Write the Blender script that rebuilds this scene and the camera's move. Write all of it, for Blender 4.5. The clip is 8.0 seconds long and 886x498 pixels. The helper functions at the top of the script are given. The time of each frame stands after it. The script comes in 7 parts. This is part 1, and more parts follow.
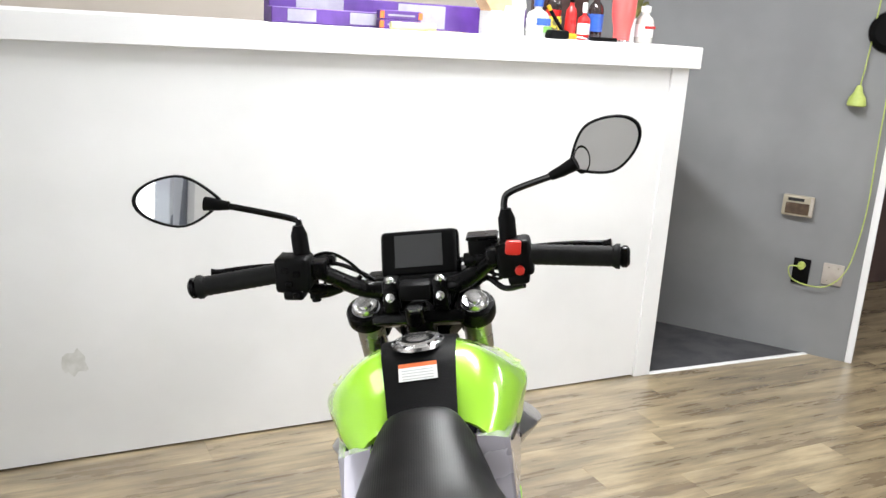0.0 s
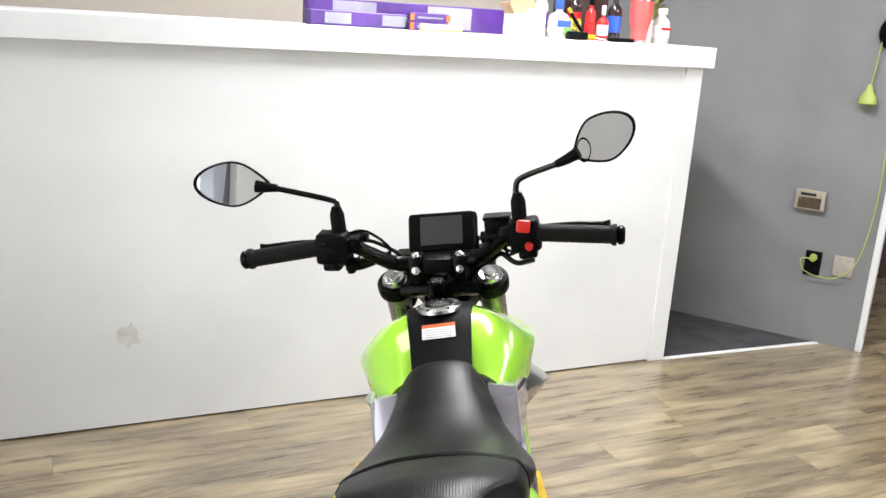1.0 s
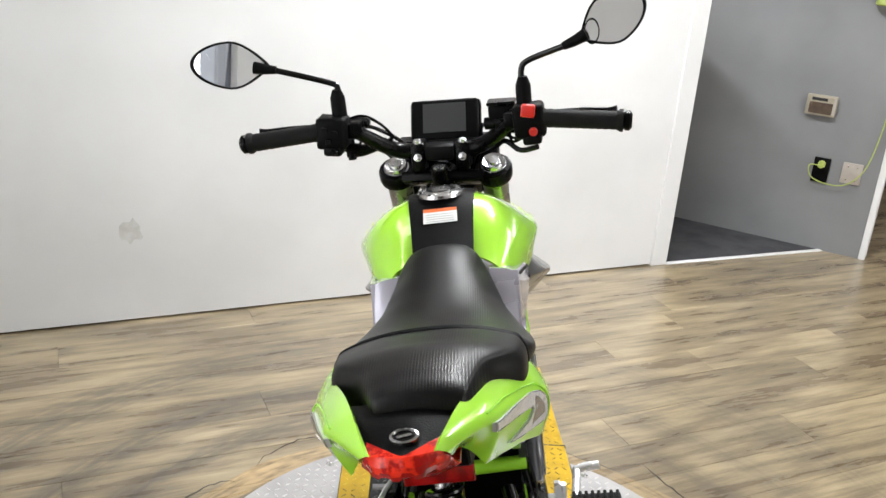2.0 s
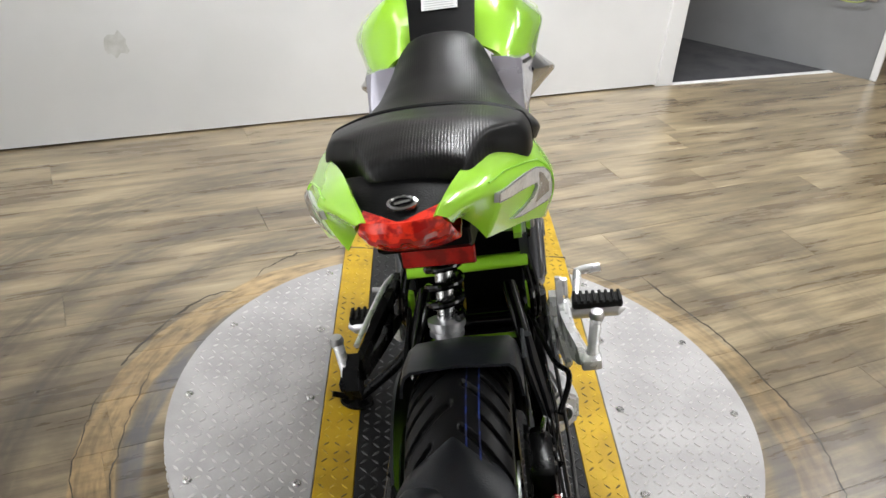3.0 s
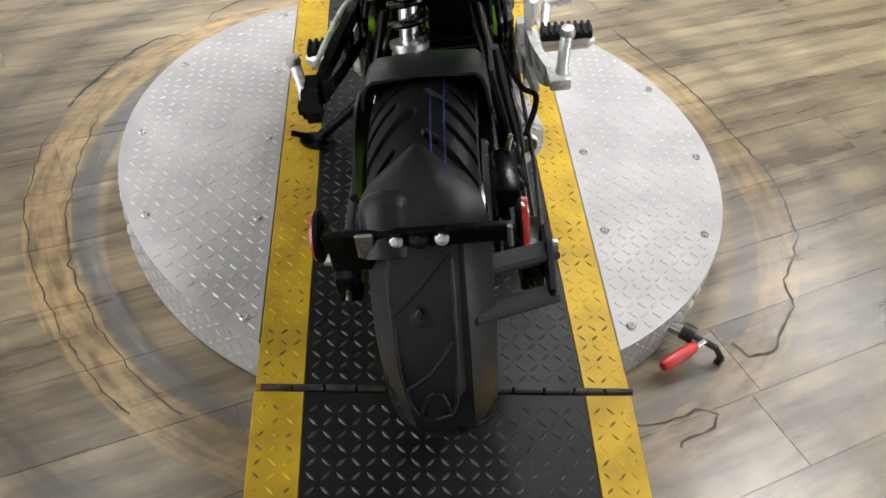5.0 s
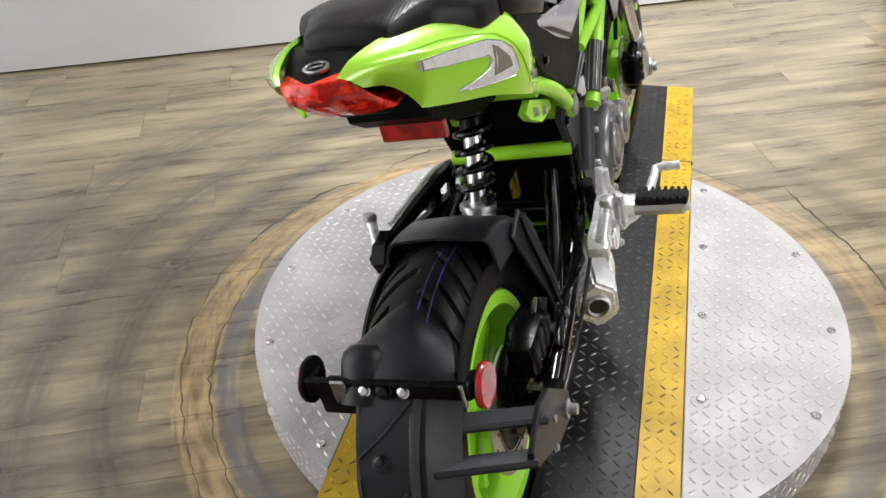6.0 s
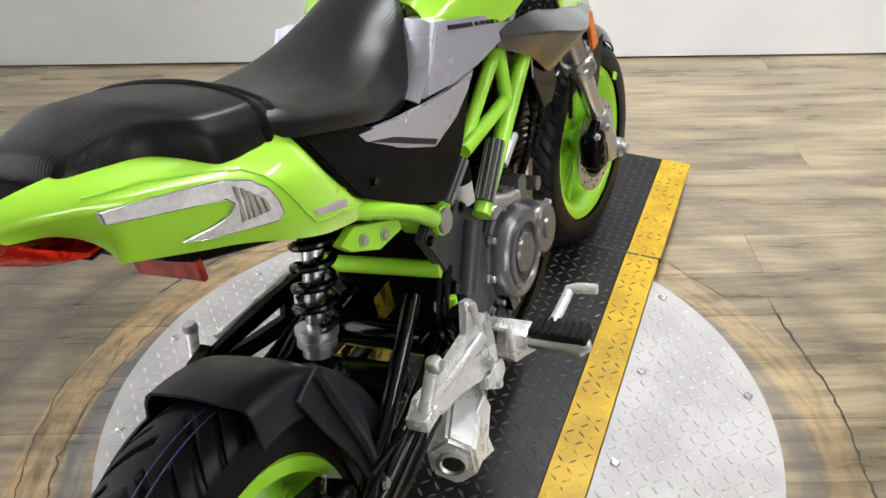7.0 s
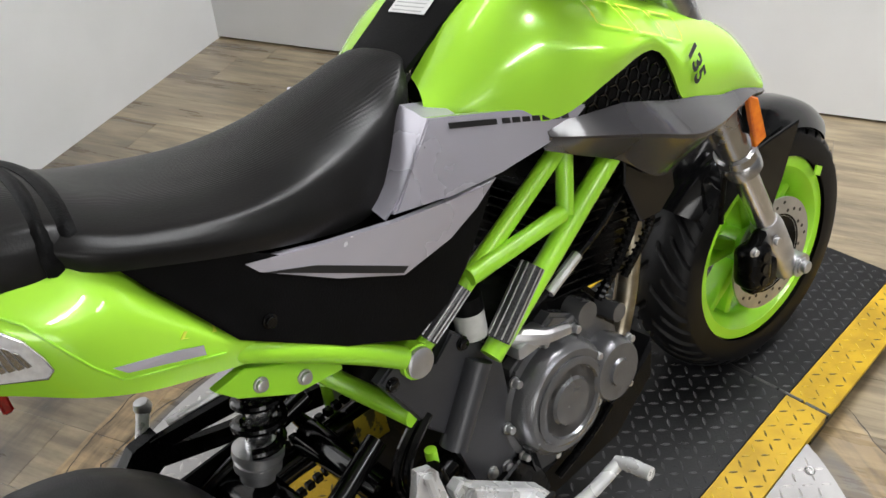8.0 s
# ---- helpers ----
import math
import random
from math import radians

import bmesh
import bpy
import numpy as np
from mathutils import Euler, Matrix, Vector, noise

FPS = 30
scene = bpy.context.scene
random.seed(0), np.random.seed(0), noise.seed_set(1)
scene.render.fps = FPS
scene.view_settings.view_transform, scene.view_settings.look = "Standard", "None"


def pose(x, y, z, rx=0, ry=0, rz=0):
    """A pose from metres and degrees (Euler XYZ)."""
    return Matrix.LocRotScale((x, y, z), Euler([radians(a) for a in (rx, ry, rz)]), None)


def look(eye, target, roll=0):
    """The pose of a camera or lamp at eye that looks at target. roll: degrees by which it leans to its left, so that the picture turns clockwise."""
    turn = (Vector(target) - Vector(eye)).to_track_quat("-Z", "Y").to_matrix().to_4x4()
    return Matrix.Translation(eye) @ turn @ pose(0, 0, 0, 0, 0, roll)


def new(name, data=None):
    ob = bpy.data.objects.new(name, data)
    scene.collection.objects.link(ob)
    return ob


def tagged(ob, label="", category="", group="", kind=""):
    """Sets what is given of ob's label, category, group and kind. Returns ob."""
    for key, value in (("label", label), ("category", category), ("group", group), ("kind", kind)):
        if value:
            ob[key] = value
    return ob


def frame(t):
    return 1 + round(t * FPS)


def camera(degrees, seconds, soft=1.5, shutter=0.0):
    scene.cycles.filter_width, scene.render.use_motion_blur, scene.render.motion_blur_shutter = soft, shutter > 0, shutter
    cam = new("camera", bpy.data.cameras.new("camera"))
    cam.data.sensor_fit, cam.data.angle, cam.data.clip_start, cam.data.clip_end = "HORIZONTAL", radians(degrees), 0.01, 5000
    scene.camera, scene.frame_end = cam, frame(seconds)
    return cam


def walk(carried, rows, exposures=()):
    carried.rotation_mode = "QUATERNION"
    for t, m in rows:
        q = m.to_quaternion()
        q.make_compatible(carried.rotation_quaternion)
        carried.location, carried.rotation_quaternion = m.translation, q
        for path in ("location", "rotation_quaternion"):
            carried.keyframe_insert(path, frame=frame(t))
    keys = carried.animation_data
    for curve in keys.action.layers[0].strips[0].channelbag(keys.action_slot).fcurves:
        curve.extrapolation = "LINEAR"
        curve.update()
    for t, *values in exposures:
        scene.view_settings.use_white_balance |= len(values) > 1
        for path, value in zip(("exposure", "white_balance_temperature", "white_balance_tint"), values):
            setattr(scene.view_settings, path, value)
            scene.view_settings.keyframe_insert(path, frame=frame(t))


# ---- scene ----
cam = camera(53.7, 8.0)
PATH = [
    (0, (-0.1883, -1.179, 1.428), (-0.02783, 0.7484, 0.9179), 3.75),
    (0.5, (-0.2015, -1.333, 1.459), (-0.11, 0.6017, 0.9604), 3.87),
    (1, (-0.1844, -1.397, 1.45), (-0.08996, 0.5317, 0.9283), 3.81),
    (1.2, (-0.1826, -1.397, 1.445), (-0.09278, 0.5271, 0.907), 3.73),
    (2.3, (-0.1718, -1.384, 1.364), (-0.0729, 0.4449, 0.5609), 4.66),
    (2.5, (-0.1699, -1.377, 1.345), (-0.06971, 0.4199, 0.4732), 4.57),
    (3, (-0.1687, -1.376, 1.298), (-0.05229, 0.3335, 0.266), 4.75),
    (3.5, (-0.1707, -1.376, 1.249), (-0.009677, 0.2466, 0.09065), 6.25),
    (4, (-0.178, -1.39, 1.203), (0.04453, 0.1252, -0.08317), 8.72),
    (4.2, (-0.1775, -1.394, 1.19), (0.05257, 0.08128, -0.14), 8.84),
    (5.3, (-0.1496, -1.4, 1.201), (0.05324, 0.008443, -0.2048), 7.26),
    (5.5, (-0.09312, -1.39, 1.218), (-0.02612, 0.0602, -0.1575), 2.28),
    (5.7, (0.01093, -1.382, 1.238), (-0.07105, 0.1479, -0.04837), -2.17),
    (6, (0.1845, -1.404, 1.276), (-0.2505, 0.1433, 0.08591), -3.45),
    (6.3, (0.2811, -1.363, 1.292), (-0.2876, 0.1823, 0.1569), -2.43),
    (6.5, (0.3341, -1.299, 1.256), (-0.1999, 0.2255, 0.0768), -1.78),
    (7, (0.406, -1.013, 1.277), (-0.178, 0.4821, 0.0839), -0.40),
    (7.5, (0.487, -0.769, 1.259), (-0.3602, 0.5924, 0.06366), -5.20),
    (7.8, (0.543, -0.632, 1.266), (-0.501, 0.615, 0.102), -3.00),
    (8, (0.548, -0.555, 1.258), (-0.5823, 0.5633, 0.04473), -3.20),
]
walk(cam, [(t, look(eye, target, roll)) for t, eye, target, roll in PATH], exposures=((0.0, 0.02), (1.0, 0.02), (2.5, -0.09), (3.5, -0.14), (4.5, 0.0), (5.5, 0.1), (6.0, 0.08), (6.5, 0.02), (7.0, -0.06), (7.5, -0.22), (8.0, -0.33)))

# ---- light ----
world = bpy.data.worlds.new("shop_world")
scene.world = world
world.use_nodes = True
wn = world.node_tree
sky = wn.nodes.new("ShaderNodeTexSky")
sky.sky_type, sky.sun_disc = "NISHITA", False
sky.sun_elevation, sky.sun_rotation = radians(50), radians(200)
wn.links.new(sky.outputs[0], wn.nodes["Background"].inputs[0])
wn.nodes["Background"].inputs[1].default_value = 0.1

# The room's axes: u runs along the counter, n from the counter into the room.
CORNER, ANGLE = Vector((-2.086, 0.989)), radians(22.36)
U = Vector((math.cos(ANGLE), math.sin(ANGLE)))
N = Vector((U.y, -U.x))
ROOM_W, ROOM_D, ROOM_H = 6.4, 5.6, 2.75
ROOM = Matrix(((U.x, -N.x, 0, CORNER.x), (U.y, -N.y, 0, CORNER.y), (0, 0, 1, 0), (0, 0, 0, 1)))
DISC_TOP = 0.097


def at_room(u, n, z):
    return ROOM @ Vector((u, -n, z))


def area_lamp(name, u, n, z, aim, size, power, colour):
    lamp = new(name, bpy.data.lights.new(name, "AREA"))
    lamp.data.shape, lamp.data.size, lamp.data.size_y = "RECTANGLE", size[0], size[1]
    lamp.data.energy, lamp.data.color = power, colour
    lamp.matrix_world = ROOM @ look((u, -n, z), aim)
    return lamp


area_lamp("window_light", 0.03, 2.05, 1.25, (3.0, -2.2, 1.0), (1.3, 2.1), 2.2, (0.95, 0.98, 1.0))
area_lamp("shop_window_light", 4.8, 5.55, 1.45, (1.4, -0.8, 0.7), (2.3, 1.9), 56, (1.0, 0.99, 0.97))
LAMPS = ((0.7, 0.8, 3), (2.3, 0.55, 100), (3.6, 2.2, 38), (4.9, 0.9, 22))
for lu, ln, lp in LAMPS:
    area_lamp("tube_light", lu, ln, ROOM_H - 0.09, (lu, -ln, 0), (0.16, 1.2), lp, (0.97, 0.985, 1.0))

# ---- materials ----


def node_mat(name):
    m = bpy.data.materials.new(name)
    m.use_nodes = True
    t = m.node_tree
    return m, t, t.nodes["Principled BSDF"]


def mat(name, c1, c2=None, scale=8.0, rough=0.5, metal=0.0, bump=0.0, coat=0.0, fine=120.0, rvar=0.08, stretch=(1, 1, 1), spread=0.12, spec=0.5):
    """Paint, plastic, metal or rubber: two tones mixed by coarse and fine noise, with uneven gloss and fine relief."""
    m, t, b = node_mat(name)
    c2 = c2 or tuple(v * 0.8 for v in c1)
    add, link = t.nodes.new, t.links.new
    co, mp = add("ShaderNodeTexCoord"), add("ShaderNodeMapping")
    mp.inputs["Scale"].default_value = stretch
    link(co.outputs["Object"], mp.inputs[0])
    n1, n2 = add("ShaderNodeTexNoise"), add("ShaderNodeTexNoise")
    n1.inputs["Scale"].default_value, n1.inputs["Detail"].default_value = scale, 5
    n2.inputs["Scale"].default_value, n2.inputs["Detail"].default_value = fine, 3
    mix, ramp = add("ShaderNodeMix"), add("ShaderNodeValToRGB")
    for node in (n1, n2):
        link(mp.outputs[0], node.inputs["Vector"])
    ramp.color_ramp.elements[0].position, ramp.color_ramp.elements[1].position = 0.5 - spread, 0.5 + spread
    link(n1.outputs["Fac"], ramp.inputs[0])
    mix.data_type = "RGBA"
    mix.inputs["A"].default_value, mix.inputs["B"].default_value = (*c1, 1), (*c2, 1)
    link(ramp.outputs[0], mix.inputs["Factor"])
    link(mix.outputs["Result"], b.inputs["Base Color"])
    mr = add("ShaderNodeMapRange")
    mr.inputs["To Min"].default_value, mr.inputs["To Max"].default_value = max(rough - rvar, 0.02), min(rough + rvar, 1)
    link(n1.outputs["Fac"], mr.inputs["Value"])
    link(mr.outputs[0], b.inputs["Roughness"])
    b.inputs["Metallic"].default_value, b.inputs["Coat Weight"].default_value = metal, coat
    b.inputs["Coat Roughness"].default_value, b.inputs["Specular IOR Level"].default_value = 0.04, spec
    if bump:
        bp = add("ShaderNodeBump")
        bp.inputs["Strength"].default_value, bp.inputs["Distance"].default_value = bump, 0.002
        link(n2.outputs["Fac"], bp.inputs["Height"])
        link(bp.outputs[0], b.inputs["Normal"])
    return m


def floor_mat():
    """Grey-brown vinyl planks with streaky grain; round the turntable the wear layer is rubbed through in rings."""
    m, t, b = node_mat("vinyl_plank")
    add, link = t.nodes.new, t.links.new
    co, info, geo = add("ShaderNodeTexCoord"), add("ShaderNodeObjectInfo"), add("ShaderNodeNewGeometry")
    off = add("ShaderNodeVectorMath")
    off.operation = "MULTIPLY_ADD"
    off.inputs[1].default_value = (1, 1, 1)
    link(co.outputs["Object"], off.inputs[0])
    comb = add("ShaderNodeCombineXYZ")
    k = add("ShaderNodeMath")
    k.operation = "MULTIPLY"
    k.inputs[1].default_value = 37.0
    link(info.outputs["Random"], k.inputs[0])
    for i in range(3):
        link(k.outputs[0], comb.inputs[i])
    link(comb.outputs[0], off.inputs[2])

    def streak(sx, sy, detail):
        mp, n = add("ShaderNodeMapping"), add("ShaderNodeTexNoise")
        mp.inputs["Scale"].default_value = (sx, sy, 1)
        n.inputs["Scale"].default_value, n.inputs["Detail"].default_value, n.inputs["Roughness"].default_value = 1.0, detail, 0.62
        link(off.outputs[0], mp.inputs[0])
        link(mp.outputs[0], n.inputs["Vector"])
        return n.outputs["Fac"]

    coarse, fine = streak(2.3, 19, 8), streak(6, 95, 4)
    ramp = add("ShaderNodeValToRGB")
    e = ramp.color_ramp.elements
    e[0].position, e[0].color = 0.28, (0.142, 0.104, 0.066, 1)
    e[1].position, e[1].color = 0.70, (0.425, 0.340, 0.216, 1)
    mid = ramp.color_ramp.elements.new(0.47)
    mid.color = (0.226, 0.175, 0.107, 1)
    hi = ramp.color_ramp.elements.new(0.56)
    hi.color = (0.328, 0.258, 0.157, 1)
    link(coarse, ramp.inputs[0])

    def math_node(op, a, bb, clamp=False):
        n = add("ShaderNodeMath")
        n.operation, n.use_clamp = op, clamp
        for i, v in enumerate((a, bb)):
            if hasattr(v, "links"):
                link(v, n.inputs[i])
            else:
                n.inputs[i].default_value = v
        return n.outputs[0]

    def blend(kind, fac, a, bb):
        n = add("ShaderNodeMix")
        n.data_type, n.blend_type = "RGBA", kind
        for key, v in (("Factor", fac), ("A", a), ("B", bb)):
            if hasattr(v, "links"):
                link(v, n.inputs[key])
            else:
                n.inputs[key].default_value = v
        return n.outputs["Result"]

    tone = math_node("MULTIPLY_ADD", info.outputs["Random"], 0.10)
    tone.node.inputs[2].default_value = 0.95
    grey = add("ShaderNodeCombineColor")
    for i in range(3):
        link(tone, grey.inputs[i])
    col = blend("MULTIPLY", 1.0, ramp.outputs[0], grey.outputs[0])
    fr = add("ShaderNodeMapRange")
    fr.inputs["To Min"].default_value, fr.inputs["To Max"].default_value = 0.72, 1.2
    link(fine, fr.inputs["Value"])
    g2 = add("ShaderNodeCombineColor")
    for i in range(3):
        link(fr.outputs[0], g2.inputs[i])
    col = blend("MULTIPLY", 1.0, col, g2.outputs[0])
    big = add("ShaderNodeTexNoise")
    big.inputs["Scale"].default_value, big.inputs["Detail"].default_value, big.inputs["Roughness"].default_value = 2.6, 6, 0.6
    squash = add("ShaderNodeMapping")
    squash.inputs["Scale"].default_value = (0.6, 1.6, 1)
    link(off.outputs[0], squash.inputs[0])
    link(squash.outputs[0], big.inputs["Vector"])
    bl = add("ShaderNodeMapRange")
    bl.inputs["From Min"].default_value, bl.inputs["From Max"].default_value = 0.36, 0.62
    bl.inputs["To Min"].default_value, bl.inputs["To Max"].default_value = 0.74, 1.10
    link(big.outputs["Fac"], bl.inputs["Value"])
    g3 = add("ShaderNodeCombineColor")
    for i in range(3):
        link(bl.outputs[0], g3.inputs[i])
    col = blend("MULTIPLY", 1.0, col, g3.outputs[0])
    # rings rubbed round the turntable
    sep = add("ShaderNodeSeparateXYZ")
    link(geo.outputs["Position"], sep.inputs[0])
    wob = add("ShaderNodeTexNoise")
    wob.inputs["Scale"].default_value, wob.inputs["Detail"].default_value = 7.0, 6
    link(geo.outputs["Position"], wob.inputs["Vector"])
    r = math_node("SQRT", math_node("ADD", math_node("MULTIPLY", sep.outputs[0], sep.outputs[0]), math_node("MULTIPLY", sep.outputs[1], sep.outputs[1])), 0)
    rw = math_node("ADD", r, math_node("MULTIPLY", math_node("SUBTRACT", wob.outputs["Fac"], 0.5), 0.035))

    def band(lo, hi, soft):
        a = add("ShaderNodeMapRange")
        a.interpolation_type = "SMOOTHSTEP"
        a.inputs["From Min"].default_value, a.inputs["From Max"].default_value = lo - soft, lo + soft
        link(rw, a.inputs["Value"])
        c = add("ShaderNodeMapRange")
        c.interpolation_type = "SMOOTHSTEP"
        c.inputs["From Min"].default_value, c.inputs["From Max"].default_value = hi - soft, hi + soft
        link(rw, c.inputs["Value"])
        return math_node("SUBTRACT", a.outputs[0], c.outputs[0], True)

    left = add("ShaderNodeMapRange")
    left.inputs["From Min"].default_value, left.inputs["From Max"].default_value = -0.25, -0.5
    link(sep.outputs[0], left.inputs["Value"])
    side = math_node("MULTIPLY_ADD", left.outputs[0], 0.48)
    side.node.inputs[2].default_value = 0.5
    patch = math_node("MULTIPLY", side, math_node("MULTIPLY", band(0.700, 0.780, 0.003), 1.0))
    worn = blend("MIX", 0.6, blend("MULTIPLY", 1.0, col, (1.28, 1.0, 0.70, 1)), blend("MULTIPLY", 1.0, (0.50, 0.365, 0.185, 1), g2.outputs[0]))
    tick = add("ShaderNodeTexNoise")
    tick.inputs["Scale"].default_value, tick.inputs["Detail"].default_value = 26.0, 4
    link(geo.outputs["Position"], tick.inputs["Vector"])
    tk = add("ShaderNodeMapRange")
    tk.inputs["From Min"].default_value, tk.inputs["From Max"].default_value = 0.36, 0.56
    tk.inputs["To Min"].default_value, tk.inputs["To Max"].default_value = 0.45, 1.12
    turn = math_node("MULTIPLY", math_node("ARCTAN2", sep.outputs[1], sep.outputs[0]), 0.11)
    round_ = add("ShaderNodeCombineXYZ")
    link(r, round_.inputs[0])
    link(turn, round_.inputs[1])
    grooves = add("ShaderNodeTexNoise")
    grooves.inputs["Scale"].default_value, grooves.inputs["Detail"].default_value = 62.0, 3
    link(round_.outputs[0], grooves.inputs["Vector"])
    link(math_node("ADD", math_node("MULTIPLY", grooves.outputs["Fac"], 0.7), math_node("MULTIPLY", tick.outputs["Fac"], 0.3)), tk.inputs["Value"])
    g4 = add("ShaderNodeCombineColor")
    for i in range(3):
        link(tk.outputs[0], g4.inputs[i])
    worn = blend("MULTIPLY", 1.0, worn, g4.outputs[0])
    col = blend("MIX", patch, col, worn)
    rub = math_node("MULTIPLY", math_node("MULTIPLY", side, tk.outputs[0]), 0.9)
    col = blend("MIX", math_node("MULTIPLY", band(0.650, 0.694, 0.008), rub), col, (0.125, 0.122, 0.125, 1))
    col = blend("MIX", math_node("MULTIPLY", math_node("ADD", band(0.88, 0.95, 0.035), math_node("ADD", band(1.04, 1.13, 0.05), math_node("MULTIPLY", band(1.25, 1.42, 0.06), 0.8))), math_node("MULTIPLY", rub, 0.75)), col, (0.055, 0.045, 0.035, 1))
    # mottled dirt round the turntable, with the near side's shade painted into it
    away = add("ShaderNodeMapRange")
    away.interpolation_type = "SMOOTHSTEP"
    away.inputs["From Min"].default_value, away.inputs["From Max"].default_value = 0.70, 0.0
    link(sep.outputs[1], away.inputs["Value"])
    mottle = add("ShaderNodeTexNoise")
    mottle.inputs["Scale"].default_value, mottle.inputs["Detail"].default_value, mottle.inputs["Roughness"].default_value = 4.5, 7, 0.65
    link(geo.outputs["Position"], mottle.inputs["Vector"])
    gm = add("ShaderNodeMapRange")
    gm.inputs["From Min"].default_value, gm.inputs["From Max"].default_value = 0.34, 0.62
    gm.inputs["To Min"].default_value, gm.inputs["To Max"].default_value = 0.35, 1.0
    link(mottle.outputs["Fac"], gm.inputs["Value"])
    dirt_shade = math_node("MULTIPLY", math_node("MULTIPLY", band(0.66, 2.10, 0.05), away.outputs[0]), math_node("MULTIPLY", gm.outputs[0], 0.85))
    col = blend("MIX", dirt_shade, col, blend("MULTIPLY", 1.0, col, (0.34, 0.32, 0.31, 1)))
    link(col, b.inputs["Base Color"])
    rr = add("ShaderNodeMapRange")
    rr.inputs["To Min"].default_value, rr.inputs["To Max"].default_value = 0.20, 0.38
    b.inputs["Specular IOR Level"].default_value = 0.45
    b.inputs["Coat Weight"].default_value, b.inputs["Coat Roughness"].default_value = 0.9, 0.27
    link(coarse, rr.inputs["Value"])
    link(rr.outputs[0], b.inputs["Roughness"])
    bp = add("ShaderNodeBump")
    bp.inputs["Strength"].default_value, bp.inputs["Distance"].default_value = 0.22, 0.002
    link(fine, bp.inputs["Height"])
    link(bp.outputs[0], b.inputs["Normal"])
    return m


def glow(name, colour, strength):
    m, t, b = node_mat(name)
    b.inputs["Base Color"].default_value = (*colour, 1)
    b.inputs["Emission Color"].default_value, b.inputs["Emission Strength"].default_value = (*colour, 1), strength
    return m


def clear(name, colour, rough=0.02, ior=1.45):
    m, t, b = node_mat(name)
    b.inputs["Base Color"].default_value = (*colour, 1)
    b.inputs["Transmission Weight"].default_value, b.inputs["Roughness"].default_value, b.inputs["IOR"].default_value = 1.0, rough, ior
    return m


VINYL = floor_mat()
WHITE_WALL = mat("white_wall_paint", (0.735, 0.737, 0.742), (0.68, 0.682, 0.685), 2.2, 0.55, bump=0.15, fine=260)
GREY_WALL = mat("grey_wall_paint", (0.225, 0.227, 0.236), (0.18, 0.182, 0.19), 1.6, 0.6, bump=0.25, fine=180)
BEIGE_WALL = mat("beige_wall_paint", (0.60, 0.54, 0.48), (0.55, 0.49, 0.43), 2.0, 0.6, bump=0.2, fine=180)
CEILING = mat("ceiling_tile", (0.55, 0.55, 0.54), (0.50, 0.50, 0.49), 6, 0.8, bump=0.3, fine=90)
DARK_FLOOR = mat("dark_floor_mat", (0.055, 0.055, 0.06), (0.035, 0.035, 0.04), 9, 0.7, bump=0.4, fine=200)
# the unlit back room's darkness is put into this near-black colour
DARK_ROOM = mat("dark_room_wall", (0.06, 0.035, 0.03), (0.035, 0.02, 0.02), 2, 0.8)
STEEL_PLATE = mat("tread_plate_steel", (0.42, 0.405, 0.403), (0.35, 0.336, 0.334), 9, 0.62, 0.25, bump=0.25, fine=220)
STEEL_WORN = mat("tread_lug_steel", (0.80, 0.79, 0.78), (0.66, 0.65, 0.64), 30, 0.26, 0.9, bump=0.1)
BLACK_PLATE = mat("tread_plate_black", (0.010, 0.010, 0.0105), (0.006, 0.006, 0.0065), 12, 0.44, 0.1, bump=0.3, fine=240, spec=0.23)
BLACK_LUG = mat("tread_lug_black", (0.03, 0.03, 0.032), (0.06, 0.06, 0.063), 40, 0.3, 0.3)
YELLOW_PLATE = mat("tread_plate_yellow", (0.53, 0.335, 0.014), (0.38, 0.235, 0.012), 14, 0.45, 0.0, bump=0.3, fine=240, spec=0.25)
YELLOW_LUG = mat("tread_lug_yellow", (0.60, 0.40, 0.025), (0.12, 0.085, 0.02), 26, 0.4, 0.0, spread=0.05, spec=0.3)
CRACK = mat("crack_shadow", (0.03, 0.025, 0.02), (0.06, 0.05, 0.035), 20, 0.9)

# ---- mesh helpers ----


def part(name, bm, material, parent, label="", smooth=True, sharp=35):
    """Links a bmesh as one mesh object under a thing or a part."""
    me = bpy.data.meshes.new(name)
    if smooth:
        for f in bm.faces:
            f.smooth = True
        for e in bm.edges:
            if len(e.link_faces) == 2 and e.calc_face_angle(0) > radians(sharp):
                e.smooth = False
    bm.to_mesh(me)
    bm.free()
    me.materials.append(material)
    ob = new(name, me)
    if parent:
        ob.parent = parent
    if label:
        tagged(ob, label)
    return ob


def thing(name, m, label, category, group="", kind=""):
    ob = new(name)
    ob.matrix_world = m
    return tagged(ob, label, category, group, kind)


def box_bm(x0, x1, y0, y1, z0, z1, bevel=0.0, seg=2, bm=None):
    b = bmesh.new()
    bmesh.ops.create_cube(b, size=1, matrix=Matrix.Translation(((x0 + x1) / 2, (y0 + y1) / 2, (z0 + z1) / 2)) @ Matrix.Diagonal((x1 - x0, y1 - y0, z1 - z0, 1)))
    if bevel:
        bmesh.ops.bevel(b, geom=b.edges[:], offset=bevel, segments=seg, affect="EDGES", profile=0.5)
    return merge(bm, b)


def merge(bm, other, m=None):
    """Adds other to bm (None: gives other itself)."""
    if m is not None:
        bmesh.ops.transform(other, matrix=m, verts=other.verts)
    if bm is None:
        return other
    me = bpy.data.meshes.new("tmp")
    other.to_mesh(me)
    other.free()
    bm.from_mesh(me)
    bpy.data.meshes.remove(me)
    return bm


